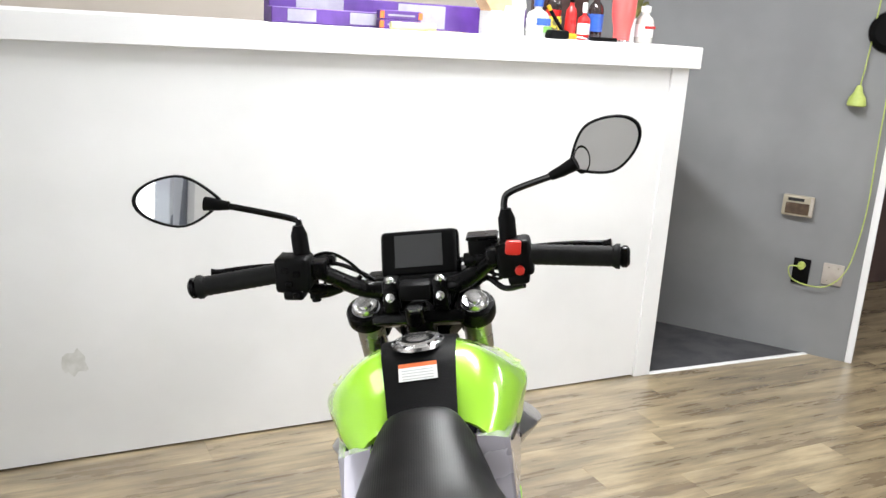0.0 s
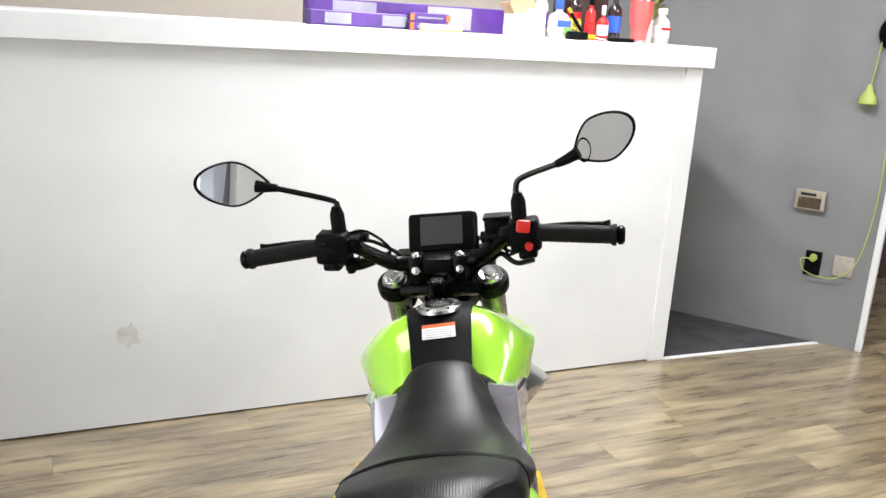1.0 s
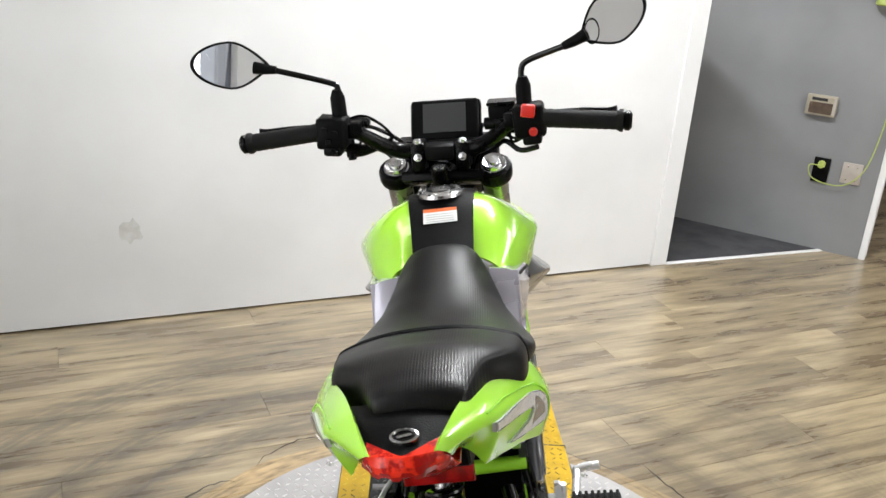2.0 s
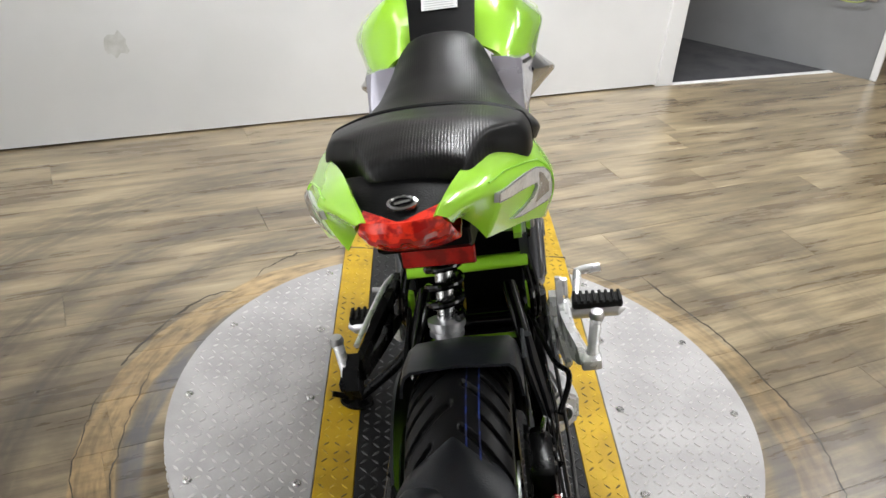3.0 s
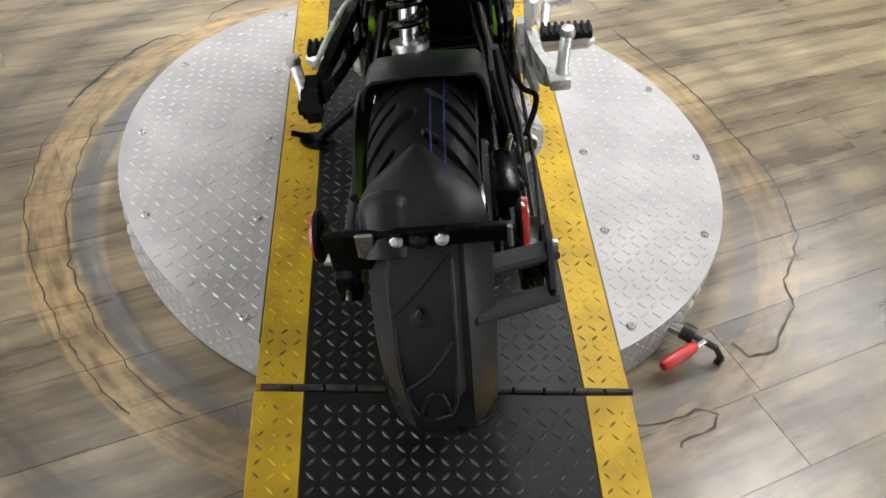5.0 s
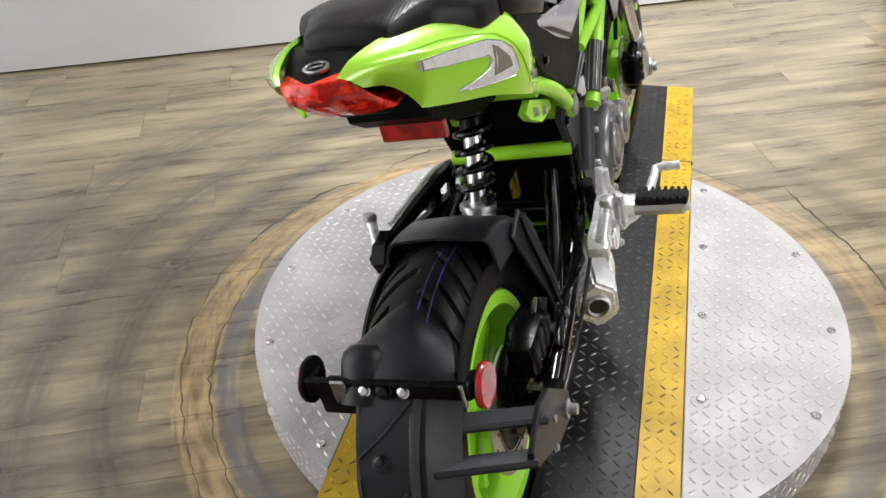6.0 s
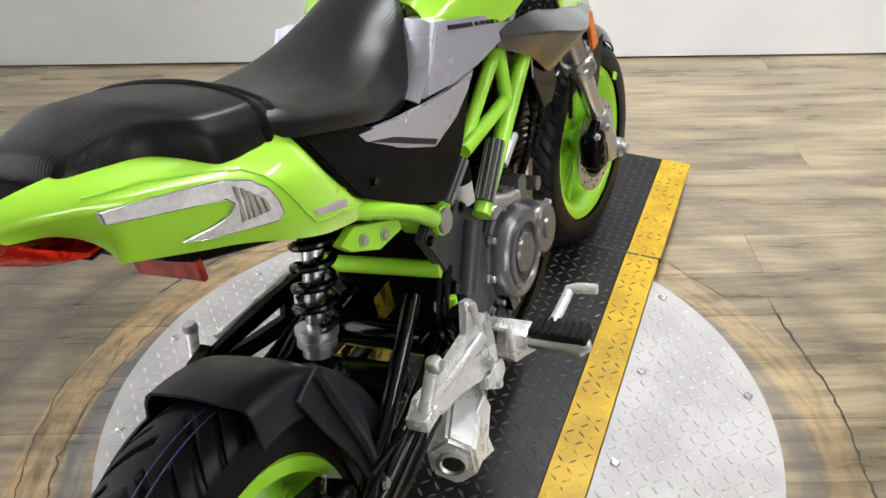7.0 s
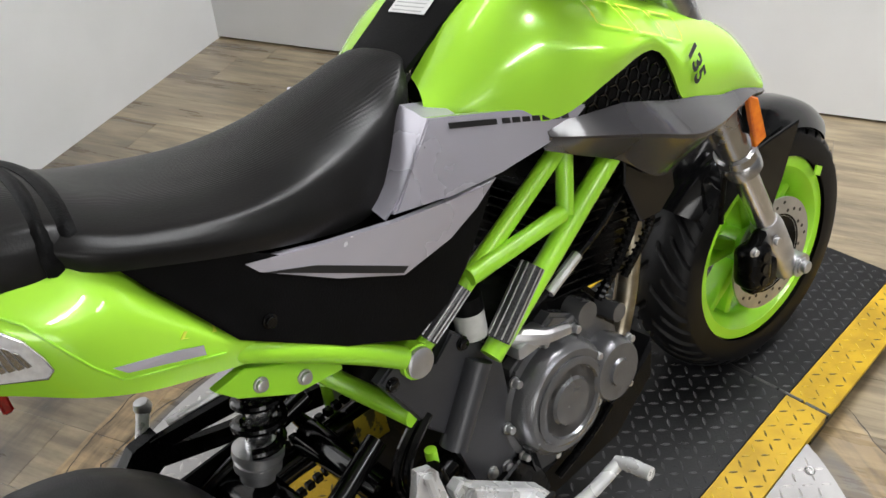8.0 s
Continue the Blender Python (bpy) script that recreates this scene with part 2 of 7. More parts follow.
def lathe_bm(profile, n=32, axis="Z", bm=None, m=None, close=False, caps=True):
    """Turns a profile of (radius, height) round an axis."""
    b = bmesh.new()
    rings = []
    for r, h in profile:
        ring = []
        for i in range(n):
            a = 2 * math.pi * i / n
            c, s = r * math.cos(a), r * math.sin(a)
            ring.append(b.verts.new({"Z": (c, s, h), "X": (h, c, s), "Y": (c, h, s)}[axis]))
        rings.append(ring)
    pairs = list(zip(rings, rings[1:])) + ([(rings[-1], rings[0])] if close else [])
    for p, q in pairs:
        for i in range(n):
            b.faces.new((p[i], p[(i + 1) % n], q[(i + 1) % n], q[i]))
    if not close and caps:
        for ring in (rings[0], rings[-1]):
            if (ring[0].co - ring[n // 2].co).length > 1e-5:
                b.faces.new(ring)
    bmesh.ops.remove_doubles(b, verts=b.verts, dist=1e-6)
    bmesh.ops.recalc_face_normals(b, faces=b.faces)
    return merge(bm, b, m)


def tube_bm(points, radius, n=10, bm=None, caps=True, smooth_steps=0):
    """A round tube along points; radius is a number or one for each point. smooth_steps: Catmull-Rom steps between points."""
    pts = [Vector(p) for p in points]
    rad = list(radius) if isinstance(radius, (list, tuple)) else [radius] * len(pts)
    if smooth_steps and len(pts) > 2:
        ext = [2 * pts[0] - pts[1]] + pts + [2 * pts[-1] - pts[-2]]
        out, rr = [], []
        for i in range(len(pts) - 1):
            p0, p1, p2, p3 = ext[i:i + 4]
            for k in range(smooth_steps):
                t = k / smooth_steps
                out.append(0.5 * (2 * p1 + (p2 - p0) * t + (2 * p0 - 5 * p1 + 4 * p2 - p3) * t * t + (3 * p1 - p0 - 3 * p2 + p3) * t ** 3))
                rr.append(rad[i] * (1 - t) + rad[i + 1] * t)
        pts, rad = out + [pts[-1]], rr + [rad[-1]]
    b = bmesh.new()
    rings, up = [], None
    for i, p in enumerate(pts):
        d = (pts[min(i + 1, len(pts) - 1)] - pts[max(i - 1, 0)]).normalized()
        if up is None:
            up = d.orthogonal().normalized()
        up = (up - d * up.dot(d)).normalized()
        side = d.cross(up)
        rings.append([b.verts.new(p + rad[i] * (math.cos(2 * math.pi * k / n) * up + math.sin(2 * math.pi * k / n) * side)) for k in range(n)])
    for p, q in zip(rings, rings[1:]):
        for i in range(n):
            b.faces.new((p[i], p[(i + 1) % n], q[(i + 1) % n], q[i]))
    if caps:
        b.faces.new(rings[0][::-1])
        b.faces.new(rings[-1])
    bmesh.ops.recalc_face_normals(b, faces=b.faces)
    return merge(bm, b)


def plate_bm(poly, x, thick, bevel=0.002, bm=None, axis="X", seg=1):
    """A plate from a side outline of (y, z); x is a number or a function of (y, z) for its outer face; it is thick towards the inside (x towards 0)."""
    b = bmesh.new()
    fx = x if callable(x) else (lambda y, z: x)
    outer, inner = [], []
    for y, z in poly:
        v = fx(y, z)
        s = 1 if v >= 0 else -1
        outer.append(b.verts.new((v, y, z)))
        inner.append(b.verts.new((v - s * thick, y, z)))
    n = len(poly)
    edge = b.faces.new(outer)
    b.faces.new(inner[::-1])
    for i in range(n):
        b.faces.new((outer[(i + 1) % n], outer[i], inner[i], inner[(i + 1) % n]))
    if bevel:
        bmesh.ops.bevel(b, geom=[e for e in edge.edges], offset=bevel, segments=seg, affect="EDGES")
    bmesh.ops.triangulate(b, faces=[f for f in b.faces if len(f.verts) > 4])
    bmesh.ops.recalc_face_normals(b, faces=b.faces)
    if axis == "Z":
        bmesh.ops.transform(b, matrix=Matrix(((0, 1, 0, 0), (0, 0, 1, 0), (1, 0, 0, 0), (0, 0, 0, 1))), verts=b.verts)
    return merge(bm, b)


def grid_bm(rows, bm=None, thick=0.0, cap=False, closed=False):
    """A skin over rows of points; closed: each row is a loop; cap: fills the first and last loop."""
    b = bmesh.new()
    vs = [[b.verts.new(p) for p in row] for row in rows]
    for p, q in zip(vs, vs[1:]):
        m = len(p)
        for i in range(m if closed else m - 1):
            quad = (p[i], p[(i + 1) % m], q[(i + 1) % m], q[i])
            b.faces.new(quad)
    if cap:
        b.faces.new(vs[0][::-1])
        b.faces.new(vs[-1])
    bmesh.ops.recalc_face_normals(b, faces=b.faces)
    if thick:
        bmesh.ops.solidify(b, geom=b.faces[:], thickness=thick)
    bmesh.ops.remove_doubles(b, verts=b.verts, dist=1e-6)
    return merge(bm, b)


def spline(keys, t):
    """Catmull-Rom through keys of (t, values...)."""
    keys = [tuple(k) for k in keys]
    if t <= keys[0][0]:
        return list(keys[0][1:])
    if t >= keys[-1][0]:
        return list(keys[-1][1:])
    i = max(j for j in range(len(keys) - 1) if keys[j][0] <= t)
    k0, k1, k2, k3 = keys[max(i - 1, 0)], keys[i], keys[i + 1], keys[min(i + 2, len(keys) - 1)]
    h = k2[0] - k1[0]
    s = (t - k1[0]) / h
    out = []
    for a, b, c, d in zip(k0[1:], k1[1:], k2[1:], k3[1:]):
        m1 = (c - a) / max(k2[0] - k0[0], 1e-9) * h
        m2 = (d - b) / max(k3[0] - k1[0], 1e-9) * h
        out.append((2 * s ** 3 - 3 * s * s + 1) * b + (s ** 3 - 2 * s * s + s) * m1 + (-2 * s ** 3 + 3 * s * s) * c + (s ** 3 - s * s) * m2)
    return out


def structure(name, bm, material, label, m=None, smooth=False):
    ob = part(name, bm, material, None, smooth=smooth)
    if m is not None:
        ob.matrix_world = m
    return tagged(ob, label, "", "", "structure")


# ---- room ----
floor = structure("floor", box_bm(-1.0, ROOM_W + 1.0, -ROOM_D - 0.5, 2.6, -0.12, -0.006), VINYL, "grey-brown wood-look vinyl plank floor", ROOM)
ceiling = structure("ceiling", box_bm(-0.3, ROOM_W + 0.3, -ROOM_D - 0.3, 2.6, ROOM_H, ROOM_H + 0.12), CEILING, "plain pale grey shop ceiling", ROOM)
# left wall with a tall glazed shop door, 1.35 to 2.74 from the counter
bm = box_bm(-0.14, 0.0, -1.35, 2.5, 0, ROOM_H)
box_bm(-0.14, 0.0, -ROOM_D, -2.74, 0, ROOM_H, bm=bm)
box_bm(-0.14, 0.0, -2.74, -1.35, 2.35, ROOM_H, bm=bm)
wall_left = structure("wall_left", bm, WHITE_WALL, "plain white painted wall beside the counter", ROOM)
wall_right = structure("wall_right", box_bm(ROOM_W, ROOM_W + 0.14, -ROOM_D, 2.5, 0, ROOM_H), GREY_WALL, "plain grey painted wall", ROOM)
wall_behind = structure("wall_behind_counter", box_bm(0.0, ROOM_W, 1.45, 1.57, 0, ROOM_H), BEIGE_WALL, "beige painted wall behind the counter", ROOM)
bm = box_bm(-0.14, 3.6, -ROOM_D - 0.14, -ROOM_D, 0, ROOM_H)
box_bm(6.0, ROOM_W + 0.14, -ROOM_D - 0.14, -ROOM_D, 0, ROOM_H, bm=bm)
box_bm(3.6, 6.0, -ROOM_D - 0.14, -ROOM_D, 0, 0.45, bm=bm)
box_bm(3.6, 6.0, -ROOM_D - 0.14, -ROOM_D, 2.45, ROOM_H, bm=bm)
wall_far = structure("wall_far", bm, WHITE_WALL, "plain white painted wall with a wide shop window", ROOM)
shop_window = thing("window_1", ROOM, "wide shop window with a dark metal frame", "window", kind="structure")
for x0, x1, z0, z1 in ((3.6, 3.66, 0.45, 2.45), (5.94, 6.0, 0.45, 2.45), (3.66, 5.94, 2.39, 2.45), (3.66, 5.94, 0.45, 0.51), (4.77, 4.83, 0.51, 2.39)):
    part("window_frame", box_bm(x0, x1, -ROOM_D - 0.11, -ROOM_D - 0.05, z0, z1, 0.004, 1), mat("window_frame_metal", (0.14, 0.14, 0.15), None, 8, 0.4, 0.4), shop_window, smooth=False)
structure("backdrop_street", box_bm(2.6, 7.0, -ROOM_D - 1.0, -ROOM_D - 0.95, -0.3, 3.4), glow("street_daylight", (1.0, 0.99, 0.97), 2.0), "bright daylight outside the shop window", ROOM)
structure("backdrop", box_bm(-1.25, -1.2, -4.7, -0.4, -0.3, 3.4), glow("daylight_outside", (1.0, 1.0, 1.0), 2.2), "bright daylight outside the glazed door", ROOM)
FRAME_GREY = mat("door_frame_metal", (0.16, 0.18, 0.21), (0.12, 0.13, 0.16), 8, 0.4, 0.5)
door = thing("door_1", ROOM, "glazed shop door with a dark grey metal frame", "door", kind="structure")
for y0, y1, z0, z1 in ((-2.74, -2.70, 0.0, 2.35), (-2.66, -2.64, 0.0, 2.35), (-1.42, -1.35, 0.0, 2.35), (-2.70, -1.42, 2.25, 2.35), (-2.70, -1.42, 0.0, 0.12)):
    part("door_frame", box_bm(-0.11, -0.03, y0, y1, z0, z1, 0.004, 1), FRAME_GREY, door, smooth=False)
# ceiling lights
TUBE = glow("lamp_tube", (1.0, 0.98, 0.95), 6.0)
LAMP_WHITE = mat("lamp_housing", (0.75, 0.75, 0.74), None, 6, 0.4)
for lu, ln, lp in LAMPS:
    lamp = thing("ceiling_light", ROOM @ pose(lu, -ln, ROOM_H), "white ceiling light with two bright tubes", "ceiling light", "ceiling lights")
    part("housing", box_bm(-0.12, 0.12, -0.65, 0.65, -0.05, 0, 0.006, 1), LAMP_WHITE, lamp, smooth=False)
    for x in (-0.05, 0.05):
        part("tube", tube_bm(((x, -0.6, -0.068), (x, 0.6, -0.068)), 0.014, 10), TUBE, lamp)
# counter: half wall with a projecting cap and corner trim
CW = 3.358
structure("wall_counter", box_bm(0, CW - 0.003, 0, 0.13, 0.008, 1.296), WHITE_WALL, "white painted half-height counter wall, lightly scuffed", ROOM)
structure("counter_top", box_bm(0, CW + 0.035, -0.035, 0.36, 1.296, 1.379, 0.003, 1), WHITE_WALL, "thick white painted counter top with square edge", ROOM)
structure("trim_1", box_bm(CW - 0.085, CW, -0.01, 0.135, 0.0, 1.296, 0.002, 1), WHITE_WALL, "white corner trim board of the counter", ROOM)
# slanting grey wall with its end post, and the dark passage floor behind the counter
PB = Vector((2.022, 2.488))
WD = Vector((-math.cos(radians(32.15)), math.sin(radians(32.15))))
GW = Matrix(((WD.x, WD.y, 0, PB.x), (WD.y, -WD.x, 0, PB.y), (0, 0, 1, 0), (0, 0, 0, 1)))
structure("wall_grey", box_bm(0.0, 2.2, 0, 0.10, 0, ROOM_H), GREY_WALL, "scuffed light grey wall with a thermostat and sockets", GW)
structure("trim_2", box_bm(-0.03, 0.0, -0.008, 0.108, 0, ROOM_H, 0.003, 1), WHITE_WALL, "white painted end trim of the grey wall", GW)
bm = bmesh.new()
cb, cm = at_room(CW, 0.0, 0), PB + 0.17 * WD
far_a, far_b = PB + 2.2 * WD, at_room(1.0, -1.45, 0)
bm.faces.new([bm.verts.new((p[0], p[1], 0.0016)) for p in ((cb.x, cb.y), (cm.x, cm.y), (far_a.x, far_a.y), (far_b.x, far_b.y), (at_room(CW, -0.2, 0).x, at_room(CW, -0.2, 0).y))])
structure("floor_passage", bm, DARK_FLOOR, "dark passage floor behind the counter")
d = Vector((cm.x - cb.x, cm.y - cb.y, 0))
strip = structure("threshold", box_bm(0, d.length, -0.012, 0.012, -0.002, 0.004, 0.001, 1), WHITE_WALL, "thin white threshold strip", Matrix.Translation((cb.x, cb.y, 0)) @ Matrix.Rotation(math.atan2(d.y, d.x), 4, "Z"))
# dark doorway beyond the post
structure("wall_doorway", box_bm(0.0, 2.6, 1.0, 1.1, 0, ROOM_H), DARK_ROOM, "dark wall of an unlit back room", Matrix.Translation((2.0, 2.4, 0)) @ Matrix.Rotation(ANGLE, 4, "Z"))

# ---- turntable with its drive-over track ----


def lug_rows(inside, x0, x1, y0, y1, pitch=0.0215, length=0.0096, width=0.0026, height=0.0016):
    """Raised lugs of tread plate, turned in alternate ways, wherever inside(x, y) holds."""
    verts, faces = [], []
    for i in range(int((x1 - x0) / pitch) + 1):
        for j in range(int((y1 - y0) / pitch) + 1):
            x, y = x0 + (i + 0.5) * pitch, y0 + (j + 0.5) * pitch
            if not inside(x, y):
                continue
            a = radians(45 if (i + j) % 2 else -45)
            c, s = math.cos(a), math.sin(a)
            k = len(verts)
            for p, q, h in ((-1, 0, 0), (-0.3, -1, 0), (0.3, -1, 0), (1, 0, 0), (0.3, 1, 0), (-0.3, 1, 0), (-0.55, 0, 1), (0.55, 0, 1)):
                dx, dy = p * length, q * width
                verts.append((x + c * dx - s * dy, y + s * dx + c * dy, h * height))
            faces += [(k, k + 1, k + 6), (k + 1, k + 2, k + 7, k + 6), (k + 2, k + 3, k + 7), (k + 3, k + 4, k + 7), (k + 4, k + 5, k + 6, k + 7), (k + 5, k, k + 6)]
    return verts, faces


def lugs(name, data, material, parent, m=None, z=0.0):
    me = bpy.data.meshes.new(name)
    me.from_pydata([(x, y, h + z) for x, y, h in data[0]], [], data[1])
    me.materials.append(material)
    ob = new(name, me)
    ob.parent = parent
    if m is not None:
        ob.matrix_local = m
    return tagged(ob, kind="stuff")


STEEL_LUG = mat("tread_lug_bare", (0.60, 0.58, 0.57), (0.50, 0.48, 0.47), 30, 0.42, 0.5, bump=0.1)
R_DISC, TRACK, BLACK_HALF = 0.597, 0.292, 0.217
table = thing("turntable", Matrix.Identity(4), "round steel tread plate turntable with black and yellow track", "turntable")
for side in (-1, 1):
    a0 = math.acos(TRACK / R_DISC)
    arc = [(side * R_DISC * math.cos(a0 * (2 * i / 48 - 1)), R_DISC * math.sin(a0 * (2 * i / 48 - 1))) for i in range(49)]
    if side < 0:
        arc = arc[::-1]
    part("deck", plate_bm(arc, DISC_TOP, 0.006, 0.0015, axis="Z"), STEEL_PLATE, table, "bare steel tread plate", smooth=False)
    part("skirt", grid_bm([[(x * 0.998, y * 0.998, z) for x, y in arc] for z in (0.004, DISC_TOP - 0.007)], thick=0.004), STEEL_PLATE, table, "steel tread plate skirt")
    lugs("deck_tread", lug_rows(lambda x, y: x * x + y * y < (R_DISC - 0.012) ** 2, *((TRACK + 0.006, R_DISC) if side > 0 else (-R_DISC, -TRACK - 0.006)), -0.56, 0.56), STEEL_LUG, table, z=DISC_TOP)
    # lugs round the skirt
    verts, faces = lug_rows(lambda s, h: True, -a0 * R_DISC + 0.01, a0 * R_DISC - 0.02, 0.012, DISC_TOP - 0.02)
    bent = [(side * (R_DISC + h) * math.cos(s / R_DISC), (R_DISC + h) * math.sin(s / R_DISC), z) for s, z, h in verts]
    lugs("skirt_tread", (bent, faces), STEEL_LUG, table)
    for x, y in ((0.321, 0.468), (0.321, 0.234), (0.321, 0.0), (0.321, -0.234), (0.321, -0.468), (0.516, 0.24), (0.564, 0.0), (0.516, -0.235)):
        bolt = lathe_bm([(0.0085, 0), (0.0085, 0.0025), (0.006, 0.0045), (0.0038, 0.0045), (0.0032, 0.0015), (0, 0.0015)], 14)
        ob = part("bolt", bolt, STEEL_WORN, table)
        ob.location = (side * x, y, DISC_TOP)
bm = box_bm(-BLACK_HALF, BLACK_HALF, -0.598, 0.598, DISC_TOP - 0.02, DISC_TOP, 0.001, 1)
part("track", bm, BLACK_PLATE, table, "black painted tread plate", smooth=False)
lugs("track_tread", lug_rows(lambda x, y: True, -BLACK_HALF + 0.004, BLACK_HALF - 0.02, -0.592, 0.58), BLACK_LUG, table, z=DISC_TOP)
for side in (-1, 1):
    x0, x1 = sorted((side * (BLACK_HALF + 0.0008), side * (TRACK - 0.0015)))
    part("border", box_bm(x0, x1, -0.598, 0.598, DISC_TOP - 0.02, DISC_TOP + 0.0004, 0.001, 1), YELLOW_PLATE, table, "yellow painted tread plate border", smooth=False)
    lugs("border_tread", lug_rows(lambda x, y: True, x0 + 0.003, x1 - 0.012, -0.592, 0.58), YELLOW_LUG, table, z=DISC_TOP)
part("base", lathe_bm([(0.0, 0.002), (0.585, 0.002), (0.585, 0.07), (0, 0.07)], 48), BLACK_PLATE, table)

PIN = mat("hinge_steel", (0.07, 0.068, 0.066), (0.03, 0.029, 0.028), 30, 0.4, 0.7)


def ramp_piece(name, y0, z0, y1, z1, label):
    """A hinged ramp plate with yellow borders, from the turntable's edge to its free end."""
    ln = math.hypot(y1 - y0, z1 - z0)
    d = Vector((0, y1 - y0, z1 - z0)) / ln
    sgn = 1 if y1 > y0 else -1
    m = Matrix.Translation((0, y0, z0)) @ Matrix.Rotation(math.atan2(d.z, abs(d.y)) * sgn, 4, "X")
    r = thing(name, m, label, "ramp")
    lo, hi = sorted((0.006 * sgn, sgn * ln))
    part("plate", box_bm(-BLACK_HALF, BLACK_HALF, lo, hi, -0.010, 0, 0.001, 1), BLACK_PLATE, r, "black painted tread plate", smooth=False)
    lugs("plate_tread", lug_rows(lambda x, y: True, -BLACK_HALF + 0.004, BLACK_HALF - 0.02, lo + 0.006, hi - 0.02), BLACK_LUG, r)
    for side in (-1, 1):
        x0, x1 = sorted((side * (BLACK_HALF + 0.0008), side * TRACK))
        part("border", box_bm(x0, x1, lo, hi, -0.010, 0.0004, 0.001, 1), YELLOW_PLATE, r, "yellow painted tread plate border", smooth=False)
        lugs("border_tread", lug_rows(lambda x, y: True, x0 + 0.003, x1 - 0.012, lo + 0.006, hi - 0.02), YELLOW_LUG, r)
        xs = side * (TRACK - 0.02)
        foot = bmesh.new()
        zf = lambda y: -(z0 + d.z * abs(y)) + 0.003
        for a, b in ((lo, hi),):
            vs = [foot.verts.new(p) for x in (xs - 0.006, xs + 0.006) for p in ((x, a, -0.010), (x, b, -0.010), (x, b, min(zf(b), -0.012)), (x, a, min(zf(a), -0.012)))]
            for q in ((0, 1, 2, 3), (7, 6, 5, 4), (0, 4, 5, 1), (1, 5, 6, 2), (2, 6, 7, 3), (3, 7, 4, 0)):
                foot.faces.new([vs[i] for i in q])
        part("side_rail", foot, BLACK_PLATE, r, smooth=False)
    for x in np.linspace(-TRACK + 0.01, TRACK - 0.042, 12):
        part("hinge_knuckle", tube_bm(((x, 0, 0.001), (x + 0.044, 0, 0.001)), 0.0055, 10), PIN, r)
    return r


ramp_piece("rear_ramp", -0.604, DISC_TOP, -1.36, 0.014, "black tread plate ramp with yellow borders leading up to the turntable")
ramp_piece("front_ramp", 0.604, DISC_TOP - 0.008, 1.10, 0.060, "black tread plate extension with yellow borders beyond the turntable")

# locking lever at the turntable's edge
RED_GRIP = mat("red_rubber_grip", (0.62, 0.045, 0.04), (0.5, 0.03, 0.03), 30, 0.45, bump=0.1)
CHROME = mat("bright_metal", (0.72, 0.72, 0.73), (0.6, 0.6, 0.61), 20, 0.22, 0.95)
lever = thing("locking_lever", pose(0.42, -0.445, 0.0), "small steel locking lever with a red grip beside the turntable", "lever")
part("shaft", tube_bm(((-0.02, 0.03, 0.05), (0.03, -0.0, 0.05)), 0.012, 12), CHROME, lever)
part("collar", tube_bm(((0.015, 0.012, 0.05), (0.034, -0.002, 0.05)), 0.016, 12), PIN, lever)
part("rod", tube_bm(((0.03, 0.0, 0.05), (0.075, -0.015, 0.035), (0.09, -0.02, 0.012)), 0.006, 8), PIN, lever)
part("handle", tube_bm(((0.052, -0.008, 0.045), (0.03, -0.02, 0.04)), 0.006, 8), CHROME, lever)
part("grip", tube_bm(((0.036, -0.016, 0.04), (0.028, -0.021, 0.04), (-0.024, -0.053, 0.034), (-0.032, -0.058, 0.033)), (0.007, 0.0105, 0.0125, 0.008), 14), RED_GRIP, lever, "red grip")
part("foot", tube_bm(((0.088, -0.019, 0.001), (0.09, -0.02, 0.014)), 0.008, 8), PIN, lever)

# ---- motorcycle ----
GREEN = mat("green_paint", (0.40, 0.80, 0.045), (0.385, 0.77, 0.045), 3, 0.25, 0.08, coat=0.9, fine=900, bump=0.02)
GREEN_METAL = mat("green_powder_coat", (0.36, 0.76, 0.035), (0.335, 0.71, 0.035), 12, 0.32, 0.0, bump=0.06, coat=0.4)
SILVER_PANEL = mat("silver_grey_paint", (0.52, 0.50, 0.57), (0.47, 0.455, 0.52), 4, 0.26, 0.4, coat=0.8, fine=900, bump=0.02)
DARK_PANEL = mat("graphite_paint", (0.034, 0.033, 0.037), (0.028, 0.027, 0.030), 5, 0.26, 0.2, coat=0.45)
BLACK_PLASTIC = mat("black_plastic", (0.004, 0.004, 0.0044), (0.003, 0.003, 0.0032), 20, 0.44, bump=0.3, fine=500, spec=0.07)
GREY_PLASTIC = mat("charcoal_plastic", (0.014, 0.0155, 0.019), (0.010, 0.011, 0.0135), 16, 0.34, bump=0.2, fine=500, spec=0.24)
BLACK_GLOSS = mat("black_gloss_metal", (0.002, 0.002, 0.0022), (0.0025, 0.0025, 0.0027), 15, 0.13, 0.0, coat=0.12, spec=0.3)
BLACK_SATIN = mat("black_satin_metal", (0.003, 0.003, 0.0032), (0.002, 0.002, 0.0022), 25, 0.27, 0.0, bump=0.1, spec=0.10)
RUBBER = mat("tyre_rubber", (0.005, 0.005, 0.0055), (0.0065, 0.0065, 0.007), 14, 0.40, bump=0.08, fine=300, spec=0.16)
GRIP_RUBBER = mat("grip_rubber", (0.006, 0.006, 0.006), (0.009, 0.009, 0.009), 40, 0.6, bump=0.5, fine=700, spec=0.16)
ALLOY = mat("cast_alloy", (0.62, 0.62, 0.63), (0.5, 0.5, 0.51), 25, 0.34, 0.9, bump=0.2, fine=400)
SILVER_CAST = mat("silver_painted_alloy", (0.76, 0.76, 0.76), (0.66, 0.66, 0.67), 25, 0.28, 0.45, bump=0.15, fine=400)
